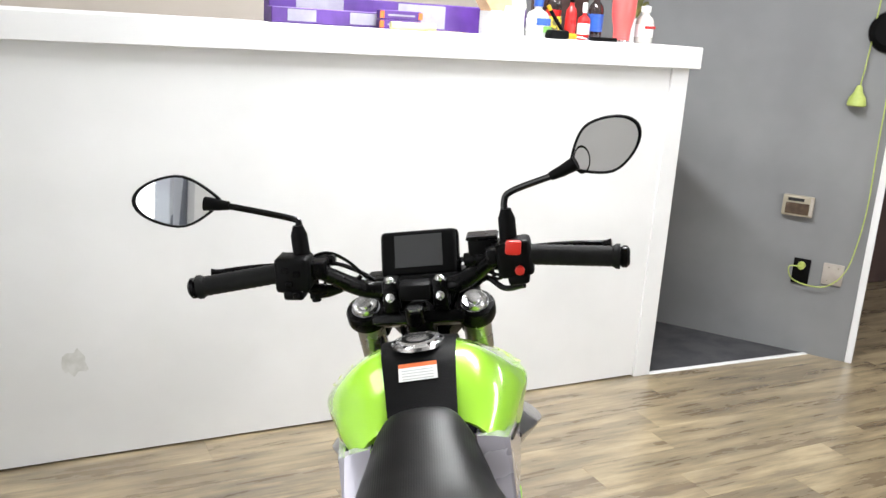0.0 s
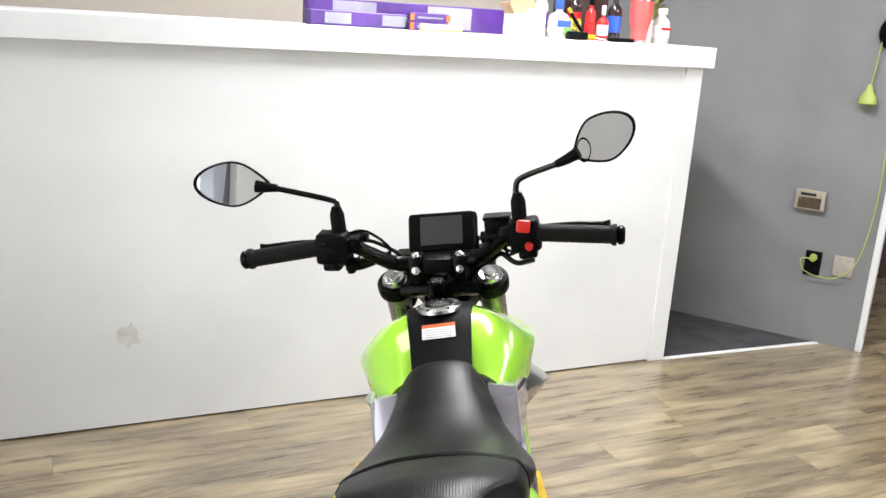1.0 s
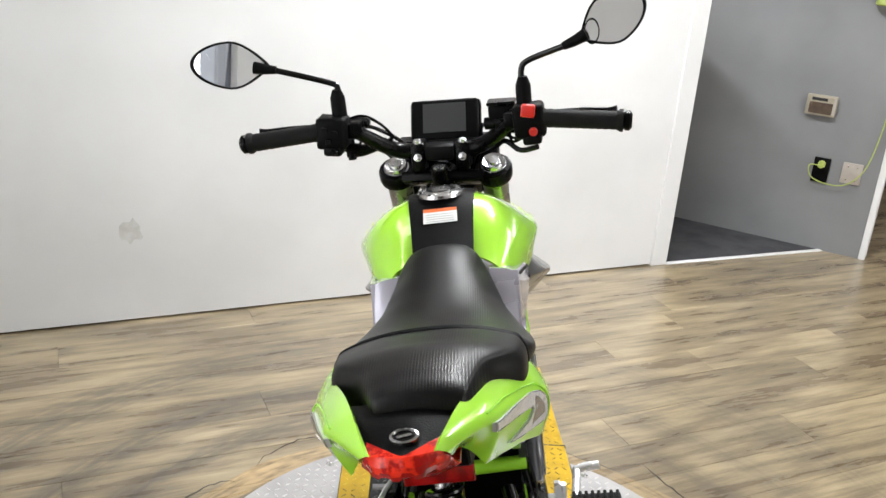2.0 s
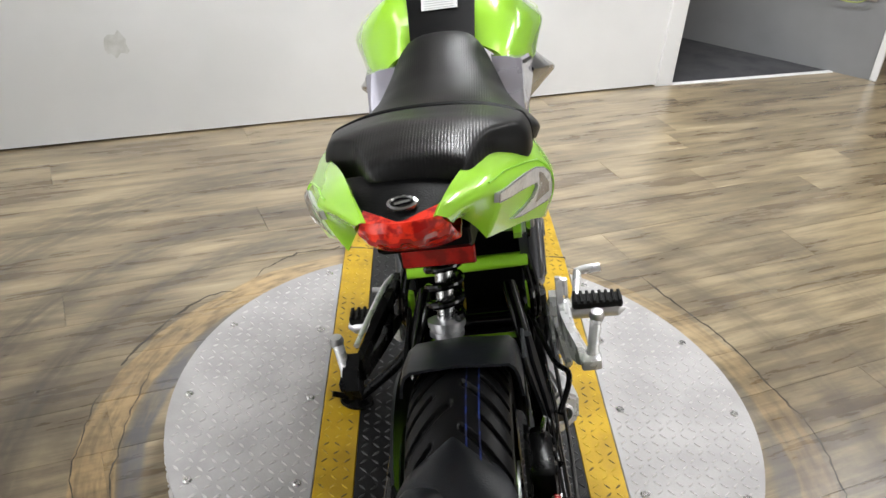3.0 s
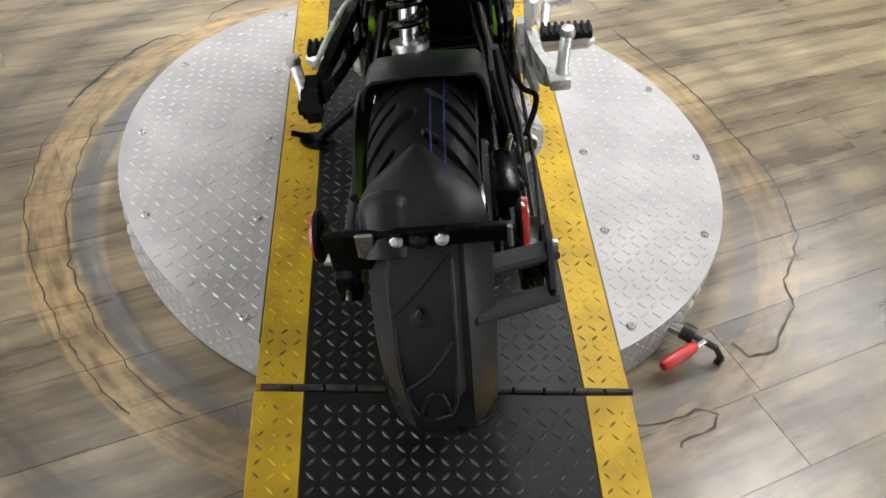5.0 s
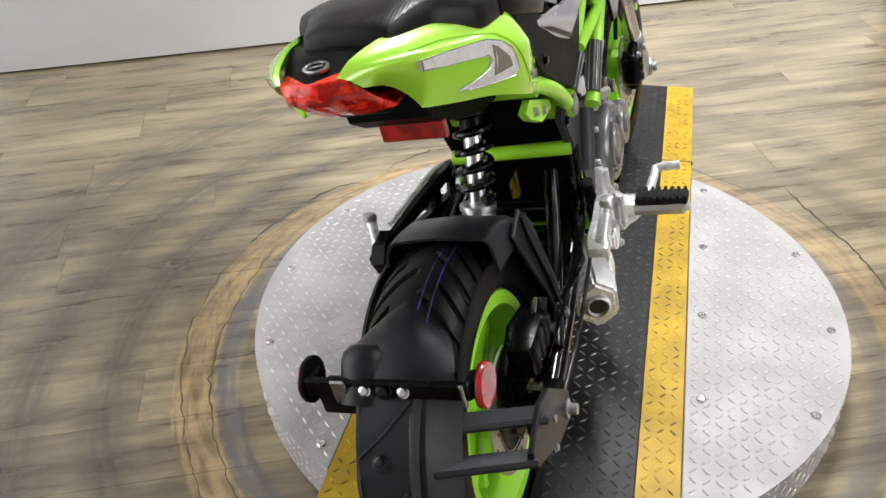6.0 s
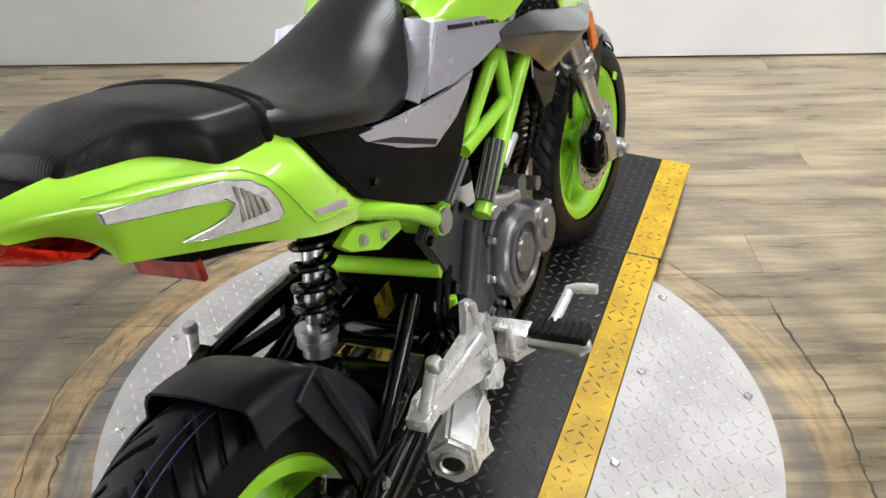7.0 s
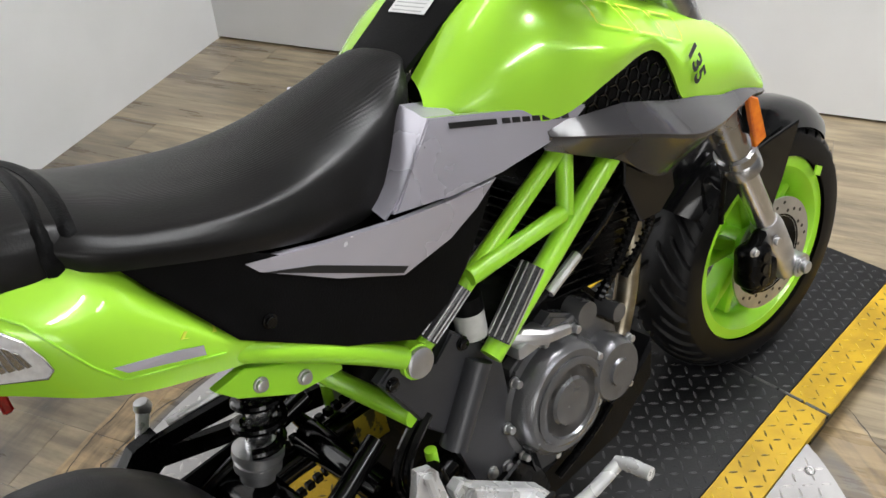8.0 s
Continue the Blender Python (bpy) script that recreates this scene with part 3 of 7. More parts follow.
ENGINE_GREY = mat("engine_grey_paint", (0.175, 0.176, 0.183), (0.135, 0.136, 0.142), 18, 0.25, 0.6, bump=0.2, fine=350)
FORK_GREY = mat("fork_anodised", (0.42, 0.42, 0.43), (0.36, 0.36, 0.37), 10, 0.27, 0.95, bump=0.05)
MIRROR = mat("mirror_glass", (0.92, 0.92, 0.92), (0.92, 0.92, 0.92), 3, 0.012, 1.0, rvar=0.002)
ORANGE = mat("amber_lens", (0.75, 0.20, 0.01), (0.6, 0.13, 0.01), 60, 0.2, coat=0.6)
RED_LENS = mat("red_lens", (0.40, 0.008, 0.007), (0.22, 0.004, 0.004), 45, 0.15, coat=0.8, spread=0.06)
RED_LAMP = mat("red_lamp_facets", (0.90, 0.035, 0.012), (0.42, 0.006, 0.004), 70, 0.2, coat=0.25, spread=0.05, bump=0.3, fine=160, spec=0.3)
RED_SWITCH = mat("red_switch", (0.75, 0.03, 0.02), None, 30, 0.4)
LENS = mat("clear_signal_lens", (0.90, 0.90, 0.90), (0.66, 0.66, 0.68), 130, 0.14, 0.2, coat=0.9, spread=0.22, bump=0.5, fine=130)
WHITE_LABEL = mat("white_label", (0.78, 0.78, 0.77), (0.74, 0.74, 0.73), 40, 0.45)
ORANGE_LABEL = mat("orange_label", (0.8, 0.16, 0.03), None, 40, 0.45)
BLACK_INK = mat("black_ink", (0.012, 0.012, 0.013), None, 40, 0.4)
PALE_GREEN_INK = mat("pale_green_decal", (0.68, 0.78, 0.05), None, 30, 0.3, coat=0.6)
BLUE_INK = mat("blue_tyre_line", (0.012, 0.03, 0.17), (0.008, 0.012, 0.05), 60, 0.5, spread=0.03)
SCREEN = mat("dark_display", (0.045, 0.047, 0.05), (0.04, 0.042, 0.045), 5, 0.3, coat=0.7)
CLOTH_FLUID = mat("white_reservoir", (0.55, 0.55, 0.53), (0.4, 0.4, 0.38), 30, 0.3)
CARBON = mat("carbon_sleeve", (0.015, 0.015, 0.016), (0.08, 0.08, 0.085), 900, 0.3, 0.3, coat=0.6, stretch=(1.0, 0.5, 0.5), spread=0.10)
YELLOW_LABEL = mat("yellow_label", (0.62, 0.46, 0.03), (0.12, 0.1, 0.03), 60, 0.5, spread=0.03)
HEADER = mat("exhaust_heat_metal", (0.40, 0.36, 0.28), (0.2, 0.17, 0.12), 30, 0.35, 0.9)


def seat_mat():
    """Black vinyl; the middle of the seat is finely ribbed along its length."""
    m = mat("seat_vinyl", (0.0085, 0.0082, 0.0082), (0.0055, 0.0053, 0.0053), 12, 0.36, bump=0.10, fine=420, spec=0.19)
    t = m.node_tree
    co, wave, bp = t.nodes.new("ShaderNodeTexCoord"), t.nodes.new("ShaderNodeTexWave"), t.nodes.new("ShaderNodeBump")
    wave.bands_direction, wave.inputs["Scale"].default_value = "X", 90.0
    sep, mr = t.nodes.new("ShaderNodeSeparateXYZ"), t.nodes.new("ShaderNodeMapRange")
    t.links.new(co.outputs["Object"], sep.inputs[0])
    ab = t.nodes.new("ShaderNodeMath")
    ab.operation = "ABSOLUTE"
    t.links.new(sep.outputs[0], ab.inputs[0])
    t.links.new(ab.outputs[0], mr.inputs["Value"])
    mr.inputs["From Min"].default_value, mr.inputs["From Max"].default_value = 0.084, 0.066
    mul = t.nodes.new("ShaderNodeMath")
    mul.operation = "MULTIPLY"
    t.links.new(co.outputs["Object"], wave.inputs["Vector"])
    t.links.new(wave.outputs["Fac"], mul.inputs[0])
    t.links.new(mr.outputs[0], mul.inputs[1])
    bp.inputs["Strength"].default_value, bp.inputs["Distance"].default_value = 0.18, 0.0008
    t.links.new(mul.outputs[0], bp.inputs["Height"])
    b = t.nodes["Principled BSDF"]
    old = b.inputs["Normal"].links[0].from_socket
    t.links.new(old, bp.inputs["Normal"])
    t.links.new(bp.outputs[0], b.inputs["Normal"])
    return m


SEAT = seat_mat()
CHARCOAL = mat("charcoal_paint", (0.048, 0.049, 0.055), (0.038, 0.039, 0.044), 14, 0.36, 0.2, bump=0.15, fine=400)
BADGE = mat("dull_chrome", (0.34, 0.34, 0.34), (0.26, 0.26, 0.26), 60, 0.25, 0.9)
MIRROR_TILT = (-4, 1)
BIKE = Matrix.Translation((0.0475, -0.002, DISC_TOP)) @ Matrix.Rotation(radians(-3.2), 4, "Z") @ Matrix.Rotation(radians(-11.4), 4, "Y")
bike = thing("motorcycle", BIKE, "small lime-green and black street motorcycle leaning on its side stand", "motorcycle")
REAR, FRONT = Vector((0, -0.553, 0.252)), Vector((0, 0.678, 0.214))
R_REAR, R_FRONT = 0.25, 0.236


def bolt_part(parent, p, axis, r=0.007, h=0.006, material=None, name="bolt"):
    """A hexagon head screw at p that looks along axis."""
    b = lathe_bm([(r * 1.35, 0), (r * 1.35, h * 0.25), (r, h * 0.3), (r, h * 0.9), (r * 0.85, h), (0, h)], 12)
    q = Vector(axis).to_track_quat("Z", "Y").to_matrix().to_4x4()
    return part(name, merge(None, b, Matrix.Translation(p) @ q), material or ALLOY, parent)


def tyre_bm(radius, width, turns, slant, rim):
    """A tyre with a rounded tread cut by slanting, curved grooves in alternate pairs."""
    half, n_a, rows = width / 2, 816, []
    prof = []
    for k in range(77):
        a = -1.32 + 2.64 * k / 76
        prof.append((half * math.sin(a) / math.sin(1.32), radius - half * 0.72 * (1 - math.cos(a))))
    side = [(half * 1.0, radius - half * 0.95), (half * 0.98, radius - half * 1.15), (half * 0.93, (radius + rim) / 2 - 0.012), (half * 0.84, rim + 0.006)]
    full = [(-x, r) for x, r in side[::-1]] + prof + side
    for i in range(n_a):
        th = 2 * math.pi * i / n_a
        row = []
        for x, r in full:
            s = x / half
            if 0.05 < abs(s) < 0.97 and r > radius - half * 0.7:
                ph = (th * turns / (2 * math.pi) - slant * abs(s) ** 1.25 + (0.5 if s > 0 else 0.0)) % 1.0
                long_cut = max(0.0, 1 - ((ph - 0.10) / 0.10) ** 2) * min(1.0, max(0.0, (abs(s) - 0.06) / 0.08))
                short_cut = max(0.0, 1 - ((ph - 0.58) / 0.065) ** 2) * min(1.0, max(0.0, (abs(s) - 0.40) / 0.08))
                r -= 0.0062 * min(1.0, 1.6 * max(long_cut, short_cut))
            row.append((x, r * math.cos(th), r * math.sin(th)))
        rows.append(row)
    rows.append(rows[0])
    return grid_bm(rows)


def wheel(name, centre, radius, width, label, turns, rr):
    w = new(name)
    w.parent = bike
    w.location = centre
    tagged(w, label)
    tyre = part("tyre", tyre_bm(radius, width, turns, 0.95, rr), RUBBER, w, "black tyre with slanting grooves", sharp=28)
    hw = width * 0.43
    rim = [(rr - 0.016, -hw), (rr + 0.002, -hw), (rr + 0.006, -hw + 0.006), (rr - 0.008, -hw + 0.014), (rr - 0.022, -hw * 0.4), (rr - 0.022, hw * 0.4), (rr - 0.008, hw - 0.014), (rr + 0.006, hw - 0.006), (rr + 0.002, hw), (rr - 0.016, hw), (rr - 0.028, hw * 0.72), (rr - 0.036, hw * 0.3), (rr - 0.036, -hw * 0.3), (rr - 0.028, -hw * 0.72)]
    part("rim", lathe_bm(rim, 64, "X", close=True), GREEN_METAL, w, "lime-green cast rim")
    part("hub", lathe_bm([(0.018, -0.055), (0.042, -0.05), (0.045, -0.03), (0.034, -0.015), (0.034, 0.015), (0.045, 0.03), (0.042, 0.05), (0.018, 0.055)], 28, "X"), GREEN_METAL, w)
    for k in range(5):
        a = 2 * math.pi * k / 5 + 0.35
        for da in (-0.20, 0.20):
            p0 = Vector((0, 0.036 * math.cos(a), 0.036 * math.sin(a)))
            p1 = Vector((0, (rr - 0.026) * math.cos(a + da), (rr - 0.026) * math.sin(a + da)))
            d = p1 - p0
            b = box_bm(-0.019, 0.019, -0.010, 0.010, 0, d.length, 0.005, 2)
            for v in b.verts:
                v.co.y *= 1.25 - 0.45 * v.co.z / d.length
            q = Matrix(((1, 0, 0), (0, d.z, d.y), (0, -d.y, d.z))).to_4x4()
            q = Matrix.Translation(p0) @ Matrix.Rotation(math.atan2(-d.y, d.z), 4, "X")
            part("spoke", merge(None, b, q), GREEN_METAL, w)
    return w


def disc_bm(r0, r1, x, holes=True):
    b = lathe_bm([(r0, x - 0.002), (r1, x - 0.002), (r1, x + 0.002), (r0, x + 0.002)], 60, "X", close=True)
    return b


rear_wheel = wheel("rear_wheel", REAR, R_REAR, 0.132, "rear wheel with lime-green rim and wide grooved tyre", 20, 0.162)
front_wheel = wheel("front_wheel", FRONT, R_FRONT, 0.116, "front wheel with lime-green rim and grooved tyre", 20, 0.166)
for sx in (0.012, 0.028):
    part("tyre_line", lathe_bm([(R_REAR - 0.0005, sx), (R_REAR - 0.0005, sx + 0.0022)], 96, "X", caps=False), BLUE_INK, rear_wheel, "blue painted line")
for w, rad in ((front_wheel, 0.102), (rear_wheel, 0.095)):
    x = 0.066
    part("brake_disc", disc_bm(rad - 0.034, rad, x), ALLOY, w, "drilled steel brake disc")
    part("disc_carrier", lathe_bm([(0.03, x - 0.02), (0.055, x - 0.012), (rad - 0.03, x - 0.003), (rad - 0.03, x + 0.003), (0.05, x - 0.004), (0.03, x - 0.01)], 40, "X", close=True), BLACK_SATIN, w)
    for k in range(30):
        a = 2 * math.pi * k / 30
        rh = rad - 0.010 - 0.007 * (k % 3)
        part("disc_hole", tube_bm(((x + 0.0015, rh * math.cos(a), rh * math.sin(a)), (x + 0.0027, rh * math.cos(a), rh * math.sin(a))), 0.0032, 8), BLACK_INK, w)
    part("axle", tube_bm(((-0.13, 0, 0), (0.13, 0, 0)), 0.009, 12), ALLOY, w)

# front fork
fork_dir = Vector((0, 0.325, -0.63)).normalized()
fork = new("front_fork")
fork.parent = bike
tagged(fork, "silver-grey upside-down telescopic fork")
for s in (-1, 1):
    top = Vector((s * 0.101, 0.341, 0.836))
    pt = lambda d, x=s: top + fork_dir * d
    part("upper_tube", tube_bm((pt(0.0), pt(0.40)), 0.0265, 24), FORK_GREY, fork)
    part("collar", lathe_bm([(0.027, 0), (0.031, 0.004), (0.031, 0.018), (0.028, 0.022), (0.031, 0.027), (0.031, 0.044), (0.026, 0.050)], 24, m=Matrix.Translation(pt(0.395)) @ fork_dir.to_track_quat("Z", "Y").to_matrix().to_4x4()), FORK_GREY, fork)
    part("inner_tube", tube_bm((pt(0.42), pt(0.60)), 0.0195, 20), CHROME, fork)
    part("foot", tube_bm((pt(0.57), pt(0.59), pt(0.655), pt(0.715)), (0.021, 0.026, 0.026, 0.02), 20), ALLOY, fork, "cast alloy fork foot")
    part("axle_lug", tube_bm((FRONT + Vector((s * 0.085, 0, 0)), FRONT + Vector((s * 0.126, 0, 0))), 0.021, 18), ALLOY, fork)
    bolt_part(fork, FRONT + Vector((s * 0.126, 0, 0)), (s, 0, 0), 0.011, 0.012)
    part("fork_cap", lathe_bm([(0.0, 0.012), (0.012, 0.012), (0.014, 0.008), (0.022, 0.010), (0.0245, 0.006), (0.0245, -0.01), (0, -0.01)], 6 * 5, m=Matrix.Translation(top) @ (-fork_dir).to_track_quat("Z", "Y").to_matrix().to_4x4()), CHROME, fork, "bright fork top cap")
    part("amber_reflector", plate_bm(((0.498, 0.585), (0.522, 0.572), (0.545, 0.505), (0.521, 0.497)), s * 0.14, 0.008), ORANGE, fork, "amber side reflector", smooth=False)
    part("reflector_holder", box_bm(min(s * 0.12, s * 0.133), max(s * 0.12, s * 0.133), 0.51, 0.53, 0.52, 0.56, 0.002, 1), BLACK_PLASTIC, fork)

# triple clamps and bars
clamp = new("triple_clamp")
clamp.parent = bike
tagged(clamp, "black triple clamp under the handlebar")
for s in (-1, 1):
    part("clamp_eye", lathe_bm([(0.026, -0.03), (0.036, -0.03), (0.038, -0.024), (0.038, -0.006), (0.035, 0.0), (0.027, 0.001)], 28, m=Matrix.Translation((s * 0.101, 0.345, 0.843)) @ (-fork_dir).to_track_quat("Z", "Y").to_matrix().to_4x4()), BLACK_SATIN, clamp)
    part("lower_eye", lathe_bm([(0.027, -0.02), (0.04, -0.02), (0.04, 0.02), (0.027, 0.02)], 24, m=Matrix.Translation(Vector((s * 0.101, 0.345, 0.843)) + fork_dir * 0.2) @ fork_dir.to_track_quat("Z", "Y").to_matrix().to_4x4()), BLACK_SATIN, clamp)
bm = box_bm(-0.085, 0.085, -0.032, 0.03, -0.022, 0.0, 0.006, 2)
part("yoke", merge(None, bm, Matrix.Translation((0, 0.337, 0.832)) @ Matrix.Rotation(radians(-27), 4, "X")), BLACK_SATIN, clamp)
bm = box_bm(-0.085, 0.085, -0.03, 0.03, -0.02, 0.02, 0.006, 2)
part("lower_yoke", merge(None, bm, Matrix.Translation(Vector((0, 0.345, 0.853)) + fork_dir * 0.2) @ Matrix.Rotation(radians(-27), 4, "X")), BLACK_SATIN, clamp)
part("steering_stem", tube_bm((Vector((0, 0.325, 0.84)), Vector((0, 0.325, 0.84)) + fork_dir * 0.25), 0.028, 20), BLACK_SATIN, clamp)
part("stem_nut", lathe_bm([(0, 0.014), (0.014, 0.014), (0.016, 0.008), (0.016, 0), (0, 0)], 6, m=Matrix.Translation((0, 0.32, 0.845))), CHROME, clamp, sharp=20)
for s in (-1, 1):
    part("bar_clamp", box_bm(s * 0.045 - 0.014, s * 0.045 + 0.014, 0.298, 0.345, 0.845, 0.905, 0.006, 2), BLACK_SATIN, clamp)
    bolt_part(clamp, (s * 0.045, 0.305, 0.905), (0, -0.3, 1), 0.006, 0.006, CHROME)
    bolt_part(clamp, (s * 0.045, 0.297, 0.876), (0, -1, 0.2), 0.006, 0.005, CHROME)
part("clamp_cover", box_bm(-0.03, 0.03, 0.292, 0.335, 0.868, 0.9, 0.008, 2), BLACK_PLASTIC, clamp)
part("ignition_barrel", tube_bm(((0, 0.285, 0.835), (0, 0.275, 0.862)), 0.017, 18), BLACK_SATIN, clamp)
part("ignition_ring", tube_bm(((0, 0.275, 0.8605), (0, 0.2745, 0.864)), 0.013, 18), CHROME, clamp)

bars = new("handlebar")
bars.parent = bike
tagged(bars, "black tubular handlebar with rubber grips")
BAR = [(-0.370, 0.232, 0.938), (-0.215, 0.245, 0.950), (-0.165, 0.262, 0.948), (-0.105, 0.305, 0.900), (-0.06, 0.32, 0.882), (0.06, 0.32, 0.882), (0.105, 0.305, 0.900), (0.165, 0.262, 0.948), (0.215, 0.245, 0.950), (0.370, 0.232, 0.938)]
part("bar", tube_bm(BAR, (0.0125, 0.0125, 0.013, 0.0155, 0.016, 0.016, 0.0155, 0.013, 0.0125, 0.0125), 18, smooth_steps=6), BLACK_SATIN, bars)
for s in (-1, 1):
    e0, e1 = (BAR[0], BAR[1]) if s < 0 else (BAR[-1], BAR[-2])
    e0, e1 = Vector(e0), Vector(e1)
    d = (e1 - e0)
    rings = []
    radii = []
    for k in range(25):
        rings.append(e0 + d * (0.06 + 0.98 * k / 24))
        radii.append(0.0178 if k % 2 else 0.0168)
    radii[0] = radii[1] = 0.021
    radii[-1] = radii[-2] = 0.019
    part("grip", tube_bm(rings, radii, 20), GRIP_RUBBER, bars, "black rubber grip")
    part("bar_end", tube_bm((e0 + d * 0.06, e0 + d * 0.03, e0 - d * 0.01, e0 - d * 0.04), (0.015, 0.0185, 0.0185, 0.013), 18), BLACK_SATIN, bars)
    sw = e0 + d * 1.16 + Vector((0, 0.006, -0.002))
    rot = Matrix.Translation(sw) @ Matrix.Rotation(math.atan2(d.z, abs(d.x)) * -s, 4, "Y")
    switch = part("switch_housing", merge(None, merge(box_bm(-0.032, 0.028, -0.028, 0.026, -0.034, 0.028, 0.009, 3), box_bm(-0.018, 0.018, -0.03, 0.01, -0.046, -0.028, 0.006, 2)), rot), BLACK_PLASTIC, bars)
    part("switch_half", merge(None, box_bm(-0.03, -0.024, -0.027, 0.026, -0.032, 0.028, 0.003, 1), rot), BLACK_SATIN, bars)
    if s > 0:
        part("kill_switch", merge(None, box_bm(-0.018, 0.008, -0.038, -0.024, 0.008, 0.032, 0.004, 2), rot @ Matrix.Rotation(radians(12), 4, "Y")), RED_SWITCH, switch, "red rocker switch")
        part("start_button", merge(None, lathe_bm([(0.008, 0), (0.008, 0.010), (0.006, 0.012), (0, 0.012)], 14), rot @ Matrix.Translation((0.004, -0.024, -0.02)) @ Matrix.Rotation(radians(90), 4, "X")), RED_SWITCH, switch, "red round button")
        part("icon", merge(None, box_bm(-0.004, 0.004, -0.0268, -0.0262, -0.006, 0.0), rot), WHITE_LABEL, switch)
    else:
        for dx, dz in ((-0.012, 0.008), (0.008, 0.002), (-0.006, -0.016), (0.006, -0.036)):
            part("switch_button", merge(None, box_bm(dx - 0.006, dx + 0.006, -0.034, -0.024, dz - 0.005, dz + 0.005, 0.002, 1), rot), BLACK_SATIN, switch)
            part("icon", merge(None, box_bm(dx + 0.008, dx + 0.010, -0.0268, -0.0262, dz + 0.004, dz + 0.006), rot), WHITE_LABEL, switch)
    # lever
    l0 = e0 + d * 1.27 + Vector((0, 0.036, -0.006))
    lever_pts = [l0, l0 + Vector((s * 0.035, 0.02, -0.004)), e0 + d * 0.6 + Vector((0, 0.052, 0.004)), e0 + d * 0.22 + Vector((0, 0.046, 0.008)), e0 + d * 0.12 + Vector((0, 0.044, 0.010))]
    part("lever", tube_bm(lever_pts, (0.010, 0.008, 0.0065, 0.0065, 0.009), 12, smooth_steps=5), BLACK_SATIN, bars, "black control lever")
    part("lever_perch", merge(None, box_bm(-0.024, 0.024, -0.018, 0.034, -0.016, 0.016, 0.006, 2), Matrix.Translation(e0 + d * 1.34 + Vector((0, 0.016, -0.008)))), BLACK_SATIN, bars)
    # mirror stem and head
    cx, cz = (0.345, 1.122) if s > 0 else (-0.374, 1.091)
    base = e0 + d * 1.23 + Vector((0, 0.006, -0.004))
    mirror = part("mirror_boot", tube_bm((base + Vector((0, 0.012, 0.012)), base + Vector((0, 0.012, 0.062)), base + Vector((0, 0.012, 0.078))), (0.015, 0.0145, 0.0085), 16), BLACK_PLASTIC, bars)
    stem = [base + Vector((0, 0.012, 0.06)), base + Vector((s * -0.002, 0.014, 0.088 if s > 0 else 0.080)), base + Vector((s * 0.012, 0.015, 0.106 if s > 0 else 0.091)), Vector((cx - s * 0.085, 0.245, cz - (0.042 if s > 0 else 0.016))), Vector((cx - s * 0.066, 0.243, cz - (0.034 if s > 0 else 0.012)))]
    part("mirror_stem", tube_bm(stem, 0.0058, 10, smooth_steps=6), BLACK_GLOSS, mirror)
    part("mirror_neck", tube_bm((Vector((cx - s * 0.088, 0.246, cz - (0.043 if s > 0 else 0.016))), Vector((cx - s * 0.070, 0.244, cz - (0.036 if s > 0 else 0.013))), Vector((cx - s * 0.046, 0.242, cz - (0.024 if s > 0 else 0.008)))), (0.0075, 0.0095, 0.012), 12), BLACK_PLASTIC, mirror)
    # head outline in its own plane: leaf shape from the neck outward
    outline = []
    for k in range(36):
        a = 2 * math.pi * k / 36
        ca, sa = math.cos(a), math.sin(a)
        x = (0.062 if s > 0 else 0.073) * ca
        w = 0.0435 * (1.0 - 0.28 * max(-ca, 0) ** 1.5) * (1 - 0.12 * ca)
        z = w * sa * (1 - 0.45 * max(-ca, 0) ** 2)
        tilt = radians(30 if s > 0 else 6)
        outline.append((s * (x * math.cos(tilt) - z * math.sin(tilt)), z * math.cos(tilt) + x * math.sin(tilt)))
    mirrorm = Matrix.Translation((cx, 0.240, cz)) @ Matrix.Rotation(radians(-7 * s), 4, "Z") @ Matrix.Rotation(radians(MIRROR_TILT[0 if s < 0 else 1]), 4, "X")
    shell = [[Vector((x * f, y, z * f)) for x, z in outline] for f, y in ((0.5, 0.030), (0.8, 0.024), (0.99, 0.010), (1.05, 0.0), (1.03, -0.004), (0.955, -0.004), (0.945, 0.001))]
    part("mirror_shell", merge(None, grid_bm(shell, closed=True, cap=True), mirrorm), BLACK_PLASTIC, mirror)
    b = bmesh.new()
    b.faces.new([b.verts.new((x * 0.949, -0.0005, z * 0.949)) for x, z in outline])
    part("mirror_glass", merge(None, b, mirrorm), MIRROR, mirror, "mirror glass", smooth=False)
    if s > 0:
        part("blind_spot_ring", merge(None, lathe_bm([(0.0155, -0.0015), (0.017, -0.0025), (0.018, -0.0012)], 24, "Y", caps=False), mirrorm @ Matrix.Translation((-0.036, -0.0008, -0.020)) @ Matrix.Diagonal((0.75, 1, 1.3, 1))), BLACK_GLOSS, mirror)
